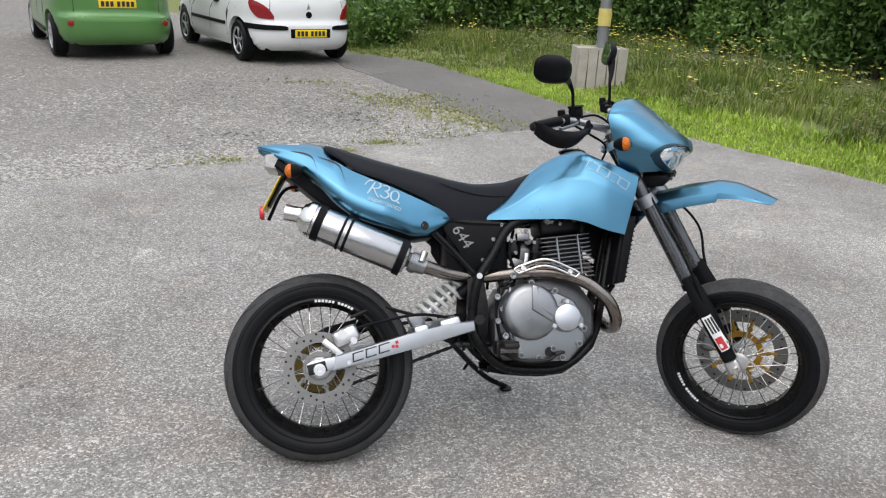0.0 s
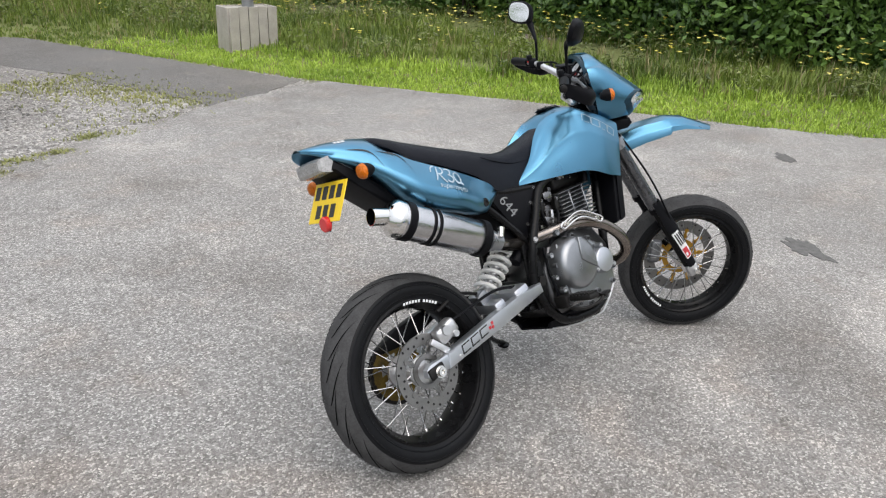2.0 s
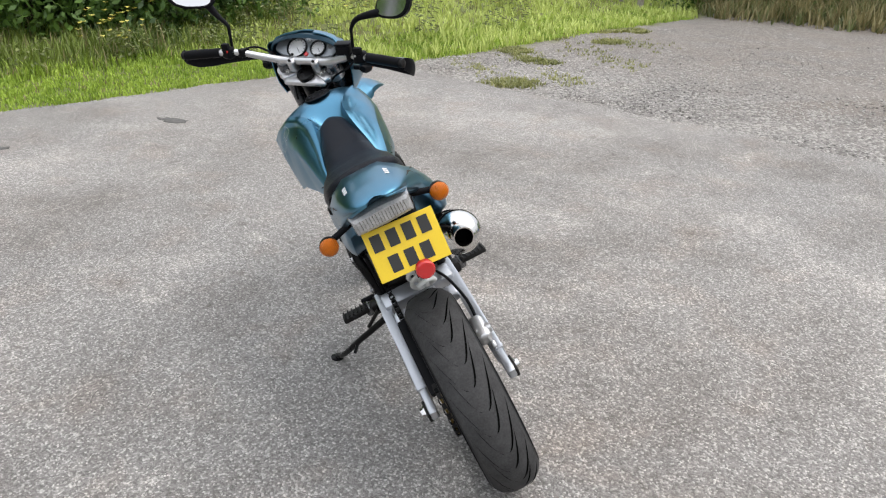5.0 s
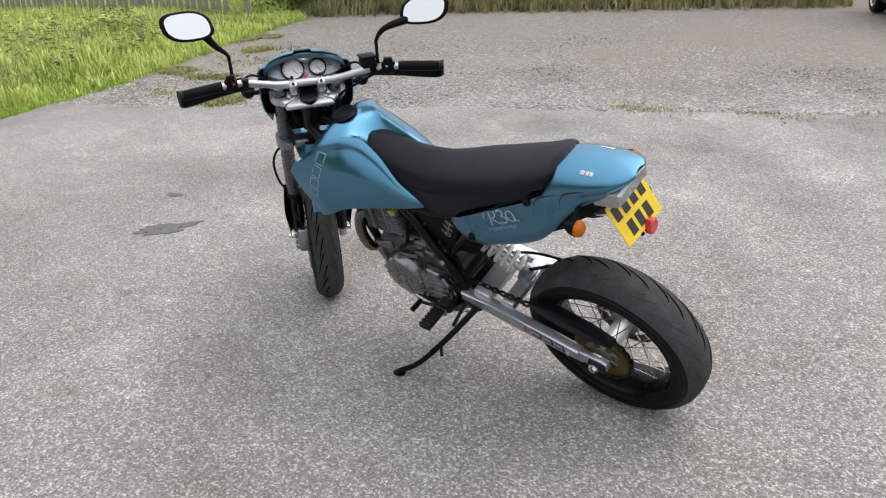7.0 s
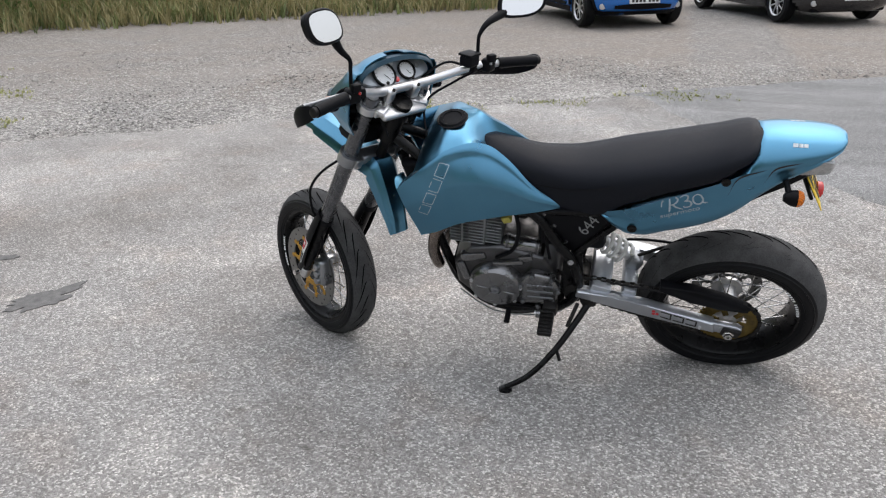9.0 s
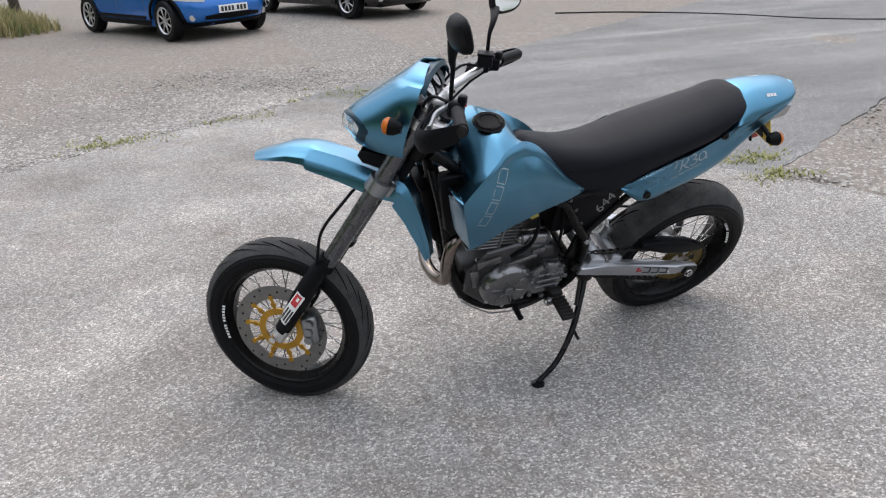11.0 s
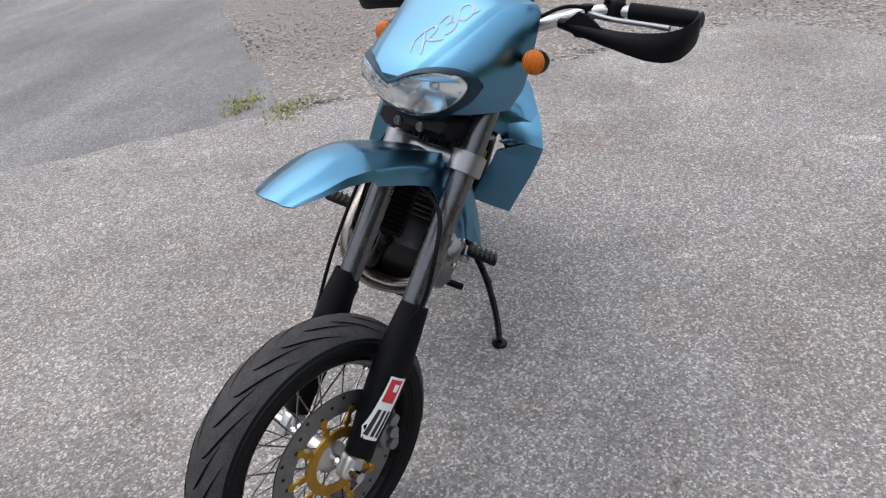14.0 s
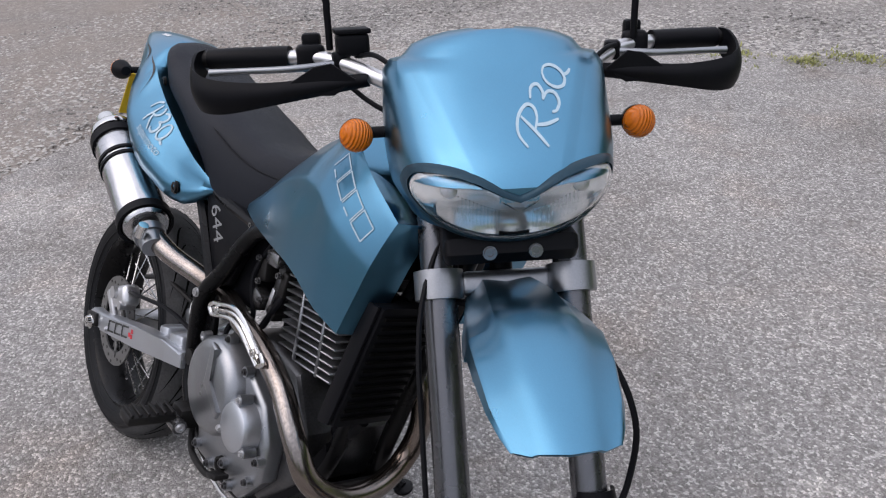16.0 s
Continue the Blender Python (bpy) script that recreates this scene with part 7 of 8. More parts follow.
# -- headlamp fairing --
FAIR = [(1.243, 1.124, 0.032, 1.094), (1.24, 1.13, 0.064, 1.092), (1.234, 1.138, 0.09, 1.089), (1.224, 1.149, 0.116, 1.086), (1.213, 1.162, 0.126, 1.084), (1.2075, 1.169, 0.132, 1.0845), (1.2045, 1.172, 0.149, 1.085), (1.19, 1.19, 0.1604, 1.086), (1.15, 1.238, 0.1625, 1.094), (1.115, 1.283, 0.1635, 1.103), (1.092, 1.310, 0.1635, 1.108), (1.07, 1.324, 0.1615, 1.112), (1.052, 1.324, 0.159, 1.115), (1.04, 1.312, 0.1563, 1.118), (1.0, 1.278, 0.134, 1.124), (0.965, 1.25, 0.1, 1.14), (0.938, 1.225, 0.066, 1.16)]


def fair_x(y, z):
    t = [(r[0], r) for r in FAIR[::-1]]
    xf = along([(a, r[1]) for a, r in t], z)
    w = along([(a, r[2]) for a, r in t], z)
    xr = along([(a, r[3]) for a, r in t], z)
    q = min(0.999, abs(y) / w)
    return xr + (xf - xr) * (1 - 0.16 * q * q) * (1 - q ** 5) ** 0.55


rows = []
for z, xf, w, xr in FAIR:
    if z < 0.99:
        continue
    # the middle panel stands proud of the sides, along two creases that run together downwards
    crease = min(0.88, (0.050 + 0.075 * max(0, min(1, (z - 1.075) / 0.15))) / w)
    proud = 0.005 * max(0, min(1, (z - 1.03) / 0.03))
    half = [(crease * i / 10, proud) for i in range(11)] + [(crease + 0.07, 0.0)]
    half += [(crease + 0.07 + max(0.01, 1 - crease - 0.07) * math.sin(math.pi / 2 * i / 20), 0.0) for i in range(1, 21)]
    row = [(xr + (xf - xr) * (1 - 0.16 * a * a) * max(0.0, 1 - min(1, a) ** 5) ** 0.55 + up, w * min(1, a), z) for a, up in half]
    rows.append([(x, -y, q) for x, y, q in row[:0:-1]] + row)
shell = loft(rows, closed=False)
# the opening for the lamp
mouth = [(0.0, 1.050), (0.055, 1.073), (0.095, 1.081), (0.120, 1.077), (0.131, 1.062), (0.124, 1.042), (0.096, 1.016), (0.054, 0.997)]
mouth = mouth + [(0.0, 0.990)] + [(-y, z) for y, z in mouth[:0:-1]]
cut = [f for f in shell.faces if f.calc_center_median().x > 1.13 and inside(f.calc_center_median().y, f.calc_center_median().z, mouth)]
bmesh.ops.delete(shell, geom=cut, context="FACES")
fairing = piece("headlamp_fairing", thicken(shell, 0.004), M_BLUE, None, "metallic blue headlamp fairing", True, angle=35)


def lamp_patch(grow, lift, bump=0.0):
    """The twin-lobed shape of the headlamp, laid over the fairing's nose."""
    half = [(0.0, 1.056), (0.020, 1.063), (0.055, 1.080), (0.095, 1.087), (0.124, 1.083), (0.137, 1.066), (0.130, 1.043), (0.100, 1.015), (0.055, 0.994), (0.0, 0.986)]
    ring = half + [(-y, z) for y, z in half[-2:0:-1]]
    cz = 1.035
    bm = bmesh.new()
    last, n = None, len(ring)
    dense = curve_points([(0, *p) for p in ring] + [(0, *ring[0])], 3)[:-1]
    for f in (1.0, 0.97, 0.85, 0.65, 0.4, 0.15):
        row = []
        for p in dense:
            y, z = max(-0.135, min(0.135, p.y * (1 + grow) * f)), cz + (p.z - cz) * (1 + grow * 1.4) * f
            edge = 1 if f < 1 else 0
            row.append(bm.verts.new((fair_x(y, z) + lift * edge + bump * math.sin(max(0, 1 - f) * 2) - (0 if edge else 0.006), y, z)))
        if last:
            for j in range(len(row)):
                bm.faces.new((last[j], last[(j + 1) % len(row)], row[(j + 1) % len(row)], row[j]))
        last = row
    bm.faces.new(last)
    return bm


lamp = piece("headlamp", lamp_patch(0.05, 0.002, -0.075), M_GLOSS_BLACK, None, "twin-lobed headlamp with clear glass in a dark surround", True, angle=60)
M_REFLECT = material("dulled_reflector", (0.95, 0.955, 0.96), 0.16, 0.65, 0.04, 24, 40, 0.25)
piece("reflector", lamp_patch(-0.01, 0.004, -0.030), M_REFLECT, lamp, "silvered reflector", True, angle=60)
# rolled dark rim round both lobes, deeper along the top, with a notch in the middle
half = [(0.0, 1.056), (0.020, 1.064), (0.055, 1.082), (0.095, 1.090), (0.126, 1.086), (0.139, 1.066), (0.131, 1.041), (0.100, 1.012), (0.055, 0.991), (0.0, 0.983)]
ring = curve_points([(0, *p) for p in half + [(-y, z) for y, z in half[-2::-1]]], 4)[:-1]
rows = []
for i, p in enumerate(ring):
    way = (ring[(i + 1) % len(ring)] - ring[i - 1]).normalized()
    out = Vector((0, -way.z, way.y))
    top = max(0.0, min(1.0, (p.z - 1.03) / 0.03))
    row = []
    low = 1 - 0.55 * max(0.0, min(1.0, (abs(p.y) - 0.10) / 0.04))
    for off, up in ((0.006, -0.006), (0.0045, 0.005 * low), (0.0015, 0.010 * low), (-0.003, 0.011 * low), (-0.005, -0.006)):
        q = p + out * off
        q.y = max(-0.152, min(0.152, q.y))
        row.append((fair_x(max(-0.143, min(0.143, q.y)), min(q.z, 1.12)) + up, q.y, q.z))
    rows.append(row)
bm = bmesh.new()
add_loft(bm, rows + [rows[0]], closed=False)
bmesh.ops.remove_doubles(bm, verts=bm.verts, dist=0.0002)
# dark blue here is the fairing's paint with its shade in the colour
piece("lamp_brow", thicken(bm, 0.002), M_BROW, lamp, "dark blue rolled rim round the lamp", True, angle=60)
for s in (-1, 1):
    bm = bmesh.new()
    for k in range(12):
        yy, zz = s * (0.022 + 0.0048 * k), 1.018 + 0.0026 * k
        add_box(bm, (0.0022, 0.0014, 0.030), Matrix.Translation((fair_x(yy, zz) + 0.004, yy, zz)) @ pose(0, 0, 0, 0, 18, 0))
    tagged(piece("lens_flutes", bm, M_GLASS, lamp, "fluted glass ribs", True), kind="stuff")
    yy, zz = s * 0.084, 1.062
    piece("bulb_shield", lathe([(-0.03, 0.007), (0, 0.011), (0.003, 0.0105), (0.005, 0.007), (0.006, 0)], (fair_x(yy, zz) - 0.018, yy, zz), (0.95, 0, 0.3), 28), M_ALU, lamp, "grey round bulb shield", True)
# dark patch added low between the two lobes
rows = []
for k in range(-5, 6):
    y = 0.0040 * k
    rows.append([(fair_x(y, z) + 0.005, y, z) for z in (0.989 + 0.3 * abs(y), 0.993 + 0.25 * abs(y), 0.998 + 0.2 * abs(y))])
piece("lamp_dark_patch", thicken(loft(rows, closed=False), 0.001), M_DARK_METAL, lamp, "dark patch low inside the lamp", True, angle=60)
lens = piece("headlamp_glass", thicken(lamp_patch(-0.012, 0.009, 0.004), 0.003), M_GLASS, lamp, "clear headlamp glass", True, angle=60)
lens.visible_shadow = False
bm = script_mesh(0.040, 0.10)
bmesh.ops.transform(bm, matrix=Matrix.Translation((1.6, 0.046, 1.155)) @ Matrix.Rotation(radians(-57), 4, "X") @ Matrix(((0, 0, 1, 0), (-1, 0, 0, 0), (0, 1, 0, 0), (0, 0, 0, 1))) @ Matrix.Rotation(0, 4, "Z"), verts=bm.verts)
for v in bm.verts:
    v.co.y = -(v.co.y - 0.046) + 0.046
bmesh.ops.transform(bm, matrix=STEER, verts=bm.verts)
piece("lettering", drape(bm, fairing, STEER.to_3x3() @ Vector((-1, 0, 0)), 0.0014), M_PALE_PRINT, fairing, "pale script lettering", False, False)
bm = slab([(1.185, 0.985), (1.262, 0.985), (1.272, 0.965), (1.255, 0.945), (1.18, 0.935)], -0.092, 0.092, 0.01, 3)
chin = piece("lamp_bracket", bm, M_BLACK, lamp, "dark lower lamp bracket", True)
for s in (-1, 1):
    bolt(lamp, (1.2715, s * 0.031, 0.966), (1, 0, 0.1), 0.008, 0.005, M_CASE, True)
# clocks behind the fairing
DASH = Matrix.Translation((1.095, 0, 1.185)) @ Matrix.Rotation(radians(-48), 4, "Y")
outline = []
for k in range(40):
    a = 2 * math.pi * k / 40
    outline.append((0.050 * math.copysign(abs(math.sin(a)) ** 0.8, math.sin(a)) * (1 if math.sin(a) > 0 else 0.75), 0.128 * math.cos(a)))
bm = bmesh.new()
low = [bm.verts.new(DASH @ Vector((u, v, -0.03))) for u, v in outline]
up = [bm.verts.new(DASH @ Vector((u, v, 0.0))) for u, v in outline]
inner = [bm.verts.new(DASH @ Vector((u * 0.93, v * 0.95, -0.004))) for u, v in outline]
for j in range(40):
    k = (j + 1) % 40
    bm.faces.new((low[j], low[k], up[k], up[j]))
    bm.faces.new((up[j], up[k], inner[k], inner[j]))
bm.faces.new(inner)
bm.faces.new(low[::-1])
dash = piece("instrument_panel", bm, M_DIAL, None, "grey instrument panel with two round pale clocks", True)
for y, r in ((0.040, 0.040), (-0.045, 0.031)):
    c = DASH @ Vector((0.0, y, -0.003))
    n = DASH.to_3x3() @ Vector((0, 0, 1))
    piece("clock_ring", lathe([(0, r), (0.008, r), (0.009, r - 0.004), (0.003, r - 0.005)], c, n, 36), M_GLOSS_BLACK, dash, "black clock bezel", True)
    piece("clock_face", lathe([(0.003, r - 0.005), (0.0032, 0)], c, n, 36), M_WHITE_PRINT, dash, "pale clock face", True)
    bm = bmesh.new()
    for k in range(11):
        a = radians(-120 + 24 * k)
        m = DASH @ Matrix.Translation((0, y, 0.0006)) @ Matrix.Rotation(a, 4, "Z") @ Matrix.Translation((r * 0.74, 0, 0))
        add_box(bm, (r * 0.16, 0.0012, 0.0006), m)
    add_box(bm, (r * 0.6, 0.0016, 0.001), DASH @ Matrix.Translation((0, y, 0.0012)) @ Matrix.Rotation(radians(215), 4, "Z") @ Matrix.Translation((r * 0.3, 0, 0)))
    piece("clock_marks", bm, M_INK, dash, "dark dial marks", True)
for y, u, mat in ((0.0, 0.032, M_ALU), (0.0, -0.022, M_RED), (-0.092, 0.01, M_GREY_PRINT)):
    piece("warning_lamp", lathe([(0, 0.009), (0.004, 0.008), (0.005, 0)], DASH @ Vector((u, y, -0.004)), DASH.to_3x3() @ Vector((0, 0, 1)), 16), mat, dash, "", True)
rows = []
for a in range(-90, 91, 10):
    t = radians(a)
    y, z = 0.143 * math.sin(t), 1.186 + 0.050 * math.cos(t)
    rows.append([(1.108, y, z), (1.082, y * 0.98, z + 0.003), (1.074, y * 0.95, z - 0.008)])
piece("clock_hood", thicken(loft(rows, closed=False), 0.004), M_BROW, fairing, "dark hood over the clocks", True, angle=60)

# -- front mudguard --
GUARD = [(1.16, 0.893, 0.056, 0.066), (1.20, 0.905, 0.062, 0.072), (1.26, 0.921, 0.069, 0.073), (1.33, 0.938, 0.077, 0.068), (1.40, 0.947, 0.083, 0.062), (1.43, 0.949, 0.084, 0.058), (1.437, 0.949, 0.083, 0.046), (1.50, 0.940, 0.080, 0.042), (1.56, 0.915, 0.073, 0.034), (1.60, 0.898, 0.064, 0.024), (1.622, 0.888, 0.056, 0.018)]
# the tail behind the fork: place, half width, depth, slope of the outer side
TAIL = [(1.040, 0.652, 0.038, 0.016, 68), (1.050, 0.700, 0.040, 0.032, 66), (1.066, 0.745, 0.046, 0.042, 64), (1.084, 0.790, 0.050, 0.050, 60), (1.105, 0.832, 0.053, 0.060, 53), (1.125, 0.868, 0.055, 0.068, 38), (1.142, 0.886, 0.056, 0.068, 18)]
rows = []
for x, z, w, d, a in TAIL:
    sa, ca = math.sin(radians(a)), math.cos(radians(a))
    half = [(0, 0.006), (0.30 * w, 0.004), (0.55 * w, 0.003), (0.66 * w, 0.010), (0.90 * w, 0.30 * d + 0.004), (0.95 * w, 0.40 * d + 0.006), (w, d)]
    half = [(x + o * sa, y, z - o * ca) for y, o in half]
    rows.append([(p, -y, q) for p, y, q in half[::-1]] + half[1:])
for x, z, w, d in GUARD:
    dip = 0.013 * max(0.0, min(1.0, (1.42 - x) / 0.10))
    half = [(0, z + 0.003 - dip), (0.30 * w, z + 0.001 - 0.6 * dip), (0.55 * w, z - 0.005), (0.66 * w, z - 0.015), (0.90 * w, z - 0.30 * d - 0.009), (0.95 * w, z - 0.40 * d - 0.008), (w, z - max(d, 0.018))]
    tip = max(0.0, (x - 1.47) / 0.148)
    half = [(x - 0.020 * tip * (y / w) ** 1.5, y, q + 0.6 * tip * (z - q)) for y, q in half]
    rows.append([(a, -y, q) for a, y, q in half[::-1]] + half[1:])
piece("front_mudguard", thicken(loft(rows, closed=False), 0.004), M_BLUE, None, "metallic blue beak-shaped front mudguard", True, angle=32)
piece("mudguard_bracket", box((0.07, 0.10, 0.03), pose(1.205, 0, 0.86, 0, 20, 0), 0.006), M_BLACK, None, "black mudguard bracket", True)

# -- stand, pegs and pedals --
foot = BIKE.inverted() @ Vector((0.713, 0.497, 0.012))
stand = piece("side_stand", tube([(0.46, 0.120, 0.385), (0.50, 0.185, 0.345), (0.565, 0.275, 0.285), (0.645, 0.345, 0.22), tuple(foot)], [0.012, 0.0115, 0.011, 0.010, 0.010], 14), M_GLOSS_BLACK, None, "black steel side stand, folded down on the tarmac")
flat = BIKE.inverted().to_3x3() @ Vector((0, 0, 1))
piece("stand_foot", lathe([(-0.011, 0), (-0.011, 0.024), (-0.004, 0.024), (0.0, 0.014), (0.002, 0)], foot, flat, 20), M_GLOSS_BLACK, stand, "flat foot of the stand")
piece("stand_spring", tube([(0.50, 0.15, 0.40), (0.53, 0.21, 0.34)], 0.007, 8), M_DARK_METAL, stand, "oily return spring")
piece("stand_pivot", box((0.05, 0.05, 0.05), pose(0.468, 0.118, 0.392, 0, 20, 0), 0.01), M_DARK_METAL, stand, "dark pivot bracket")
piece("stand_stub", tube([(0.56, 0.27, 0.29), (0.545, 0.30, 0.262)], 0.006, 8), M_GLOSS_BLACK, stand)
for s in (-1, 1):
    bm = box((0.050, 0.098, 0.020), pose(0.600, s * 0.232, 0.372), 0.007, 2)
    peg = piece("footpeg", bm, M_DARK_METAL, None, "dark rubber-topped footpeg")
    for k in range(6):
        piece("peg_rib", box((0.046, 0.006, 0.008), pose(0.600, s * (0.192 + 0.016 * k), 0.3835), 0.001, 1), M_DARK_METAL, peg)
    piece("peg_mount", box((0.05, 0.06, 0.045), pose(0.595, s * 0.145, 0.362), 0.01), M_DARK_METAL, peg, "dark peg bracket")
    piece("peg_hinge", lathe([(-0.03, 0), (-0.03, 0.015), (0.03, 0.015), (0.03, 0)], (0.61, s * 0.182, 0.360), (1, 0, 0), 18), M_CASE, peg, "bright peg hinge")
    bolt(peg, (0.641, s * 0.182, 0.360), (1, 0, 0), 0.008, 0.006, M_ALU)
bm = tube([(0.60, 0.135, 0.335), (0.68, 0.150, 0.325), (0.742, 0.158, 0.325)], 0.0065, 10)
lever = piece("gear_lever", bm, M_DARK_METAL, None, "dark gear lever")
piece("lever_rubber", tube([(0.742, 0.150, 0.325), (0.742, 0.205, 0.327)], 0.0105, 14), M_BLACK, lever, "black rubber toe piece")
bm = tube([(0.60, -0.135, 0.345), (0.66, -0.158, 0.318), (0.74, -0.165, 0.318), (0.775, -0.165, 0.335)], 0.0065, 10)
add_box(bm, (0.035, 0.03, 0.01), pose(0.785, -0.165, 0.34, 0, -15, 0), 0.003)
piece("brake_pedal", bm, M_DARK_METAL, None, "dark rear brake pedal")


# ---- parked cars ----
M_CAR_GREEN = material("green_car_paint", (0.085, 0.22, 0.055), 0.3, 0.2, 0.06, 3, 200, 0.01, coat=0.6)
M_CAR_WHITE = material("white_car_paint", (0.72, 0.73, 0.74), 0.3, 0.0, 0.04, 3, 200, 0.01, coat=0.6)
M_CAR_BLUE = material("deep_blue_car_paint", (0.012, 0.15, 0.52), 0.25, 0.4, 0.06, 3, 200, 0.01, coat=0.8)
M_CAR_DARK = material("black_car_paint", (0.012, 0.012, 0.015), 0.25, 0.2, 0.06, 3, 200, 0.01, coat=0.8)
M_CAR_GLASS = material("dark_car_glass", (0.02, 0.025, 0.028), 0.06, 0, 0.1, 3, 100, 0, spec=0.8)
M_CAR_RED = material("dark_red_car_lamp", (0.24, 0.006, 0.010), 0.2, 0, 0.1, 30, 200, 0.05, coat=0.3)
M_ALLOY = material("alloy_rim", (0.55, 0.55, 0.56), 0.3, 0.85, 0.08)
M_PLATE_WHITE = material("white_number_plate", (0.75, 0.76, 0.76), 0.4)


CORNER = 4.6


def plan_angles(count=168):
    """Angles round a car's plan, evenly spread along its outline."""
    dense = [2 * math.pi * k / 6000 for k in range(6001)]

    def spot(a):
        c, s = math.cos(a), math.sin(a)
        return 2.0 * math.copysign(abs(c) ** (2 / CORNER), c), 0.85 * math.copysign(abs(s) ** (2 / CORNER), s)

    out, run, last = [], 0.0, spot(0)
    for a in dense:
        p = spot(a)
        run += math.hypot(p[0] - last[0], p[1] - last[1])
        last = p
        if run >= len(out) * 10.7 / count and len(out) < count:
            out.append(a)
    return out


PLAN = plan_angles()


class CarShell:
    """The outer skin of a car: rounded plan outlines stacked from the sills to the roof."""

    def __init__(self, x0, x1, w, height, belt, nose, tail):
        k = height - 0.10
        self.rear = [(z, x0 + d) for z, d in tail]
        self.front = [(z, x1 - d) for z, d in nose]
        self.wide = [(0.20, w * 0.92), (0.34, w * 0.985), (0.55, w), (belt - 0.15, w * 0.995), (belt, w * 0.965), (k, w * 0.77), (height - 0.03, w * 0.68), (height, w * 0.55)]
        self.levels = [0.20, 0.24, 0.28, 0.33, 0.38, 0.43, 0.48, 0.53, 0.56, 0.59, 0.62, 0.66, 0.70, 0.75, 0.80, 0.86, belt - 0.03, belt, belt + 0.05, belt + 0.15, belt + 0.26, belt + 0.36, k - 0.05, k, height - 0.05, height - 0.03, height - 0.01, height]
        self.levels = sorted(set(round(z, 3) for z in self.levels))

    def at(self, a, z, lift=0.0):
        r, f, w = along(self.rear, z), along(self.front, z), along(self.wide, z)
        c, s = math.cos(a), math.sin(a)
        half = (f - r) / 2
        return Vector(((r + f) / 2 + (half + lift) * math.copysign(abs(c) ** (2 / CORNER), c), (w + lift) * math.copysign(abs(s) ** (2 / CORNER), s), z))

    def end_angle(self, y, z, rear=True):
        """The angle at which the rear (or front) skin stands at this y."""
        s = min(1.0, abs(y) / along(self.wide, z)) ** (CORNER / 2)
        a = math.asin(s)
        a = math.pi - a if rear else a
        return a if y >= 0 else 2 * math.pi - a

    def side_angle(self, x, z, s):
        """The angle at which the skin of side s stands at this x."""
        r, f = along(self.rear, z), along(self.front, z)
        c = (x - (r + f) / 2) / ((f - r) / 2)
        a = math.acos(math.copysign(min(1.0, abs(c)) ** (CORNER / 2), c))
        return a if s > 0 else 2 * math.pi - a

    def patch(self, a0, a1, low, high, lift=0.006, steps=14, rows=4):
        """A plate lying on the skin between two angles, from height low(f) to high(f)."""
        bm = bmesh.new()
        lo, hi = min(a0, a1), max(a0, a1)
        span = [lo] + [a for a in PLAN if lo + 1e-4 < a < hi - 1e-4] + [hi]
        while len(span) < steps:
            gaps = [span[i + 1] - span[i] for i in range(len(span) - 1)]
            i = gaps.index(max(gaps))
            span.insert(i + 1, (span[i] + span[i + 1]) / 2)
        if a0 > a1:
            span = span[::-1]
        n = len(span)
        run = [0.0]
        for p, q in zip(span, span[1:]):
            run.append(run[-1] + (self.at(p, 0.7) - self.at(q, 0.7)).length)
        grid = []
        for k, a in enumerate(span):
            f = run[k] / run[-1]
            z0, z1 = low(f), high(f)
            zs = [z0 + (z1 - z0) * j / rows for j in range(rows + 1)]
            outer = [bm.verts.new(self.at(a, z, lift)) for z in zs]
            inner = [bm.verts.new(self.at(a, z, -0.015)) for z in (zs[-1], zs[0])]
            grid.append(outer + inner)
        m = rows + 3
        for k in range(n - 1):
            for j in range(m):
                quad = (grid[k][j], grid[k + 1][j], grid[k + 1][(j + 1) % m], grid[k][(j + 1) % m])
                bm.faces.new(quad)
        bm.faces.new(grid[0][::-1])
        bm.faces.new(grid[-1])
        bmesh.ops.recalc_face_normals(bm, faces=bm.faces)
        return bm

    def skin(self, wheels, reach):
        """The closed skin with its wheel arches."""
        bm = bmesh.new()
        rows = []
        for z in self.levels:
            row = []
            for a in PLAN:
                p = self.at(a, z)
                for cx, cz in wheels:
                    if abs(p.x - cx) < reach and abs(math.sin(a)) > 0.6:
                        p.z = max(p.z, min(cz + math.sqrt(reach ** 2 - (p.x - cx) ** 2), 1.0))
                row.append(bm.verts.new(p))
            rows.append(row)
        n = len(PLAN)
        for r, q in zip(rows, rows[1:]):
            for k in range(n):
                bm.faces.new((r[k], r[(k + 1) % n], q[(k + 1) % n], q[k]))
        bm.faces.new(rows[-1])
        bmesh.ops.remove_doubles(bm, verts=bm.verts, dist=0.0004)
        bmesh.ops.dissolve_degenerate(bm, edges=bm.edges, dist=0.0004)
        return bm


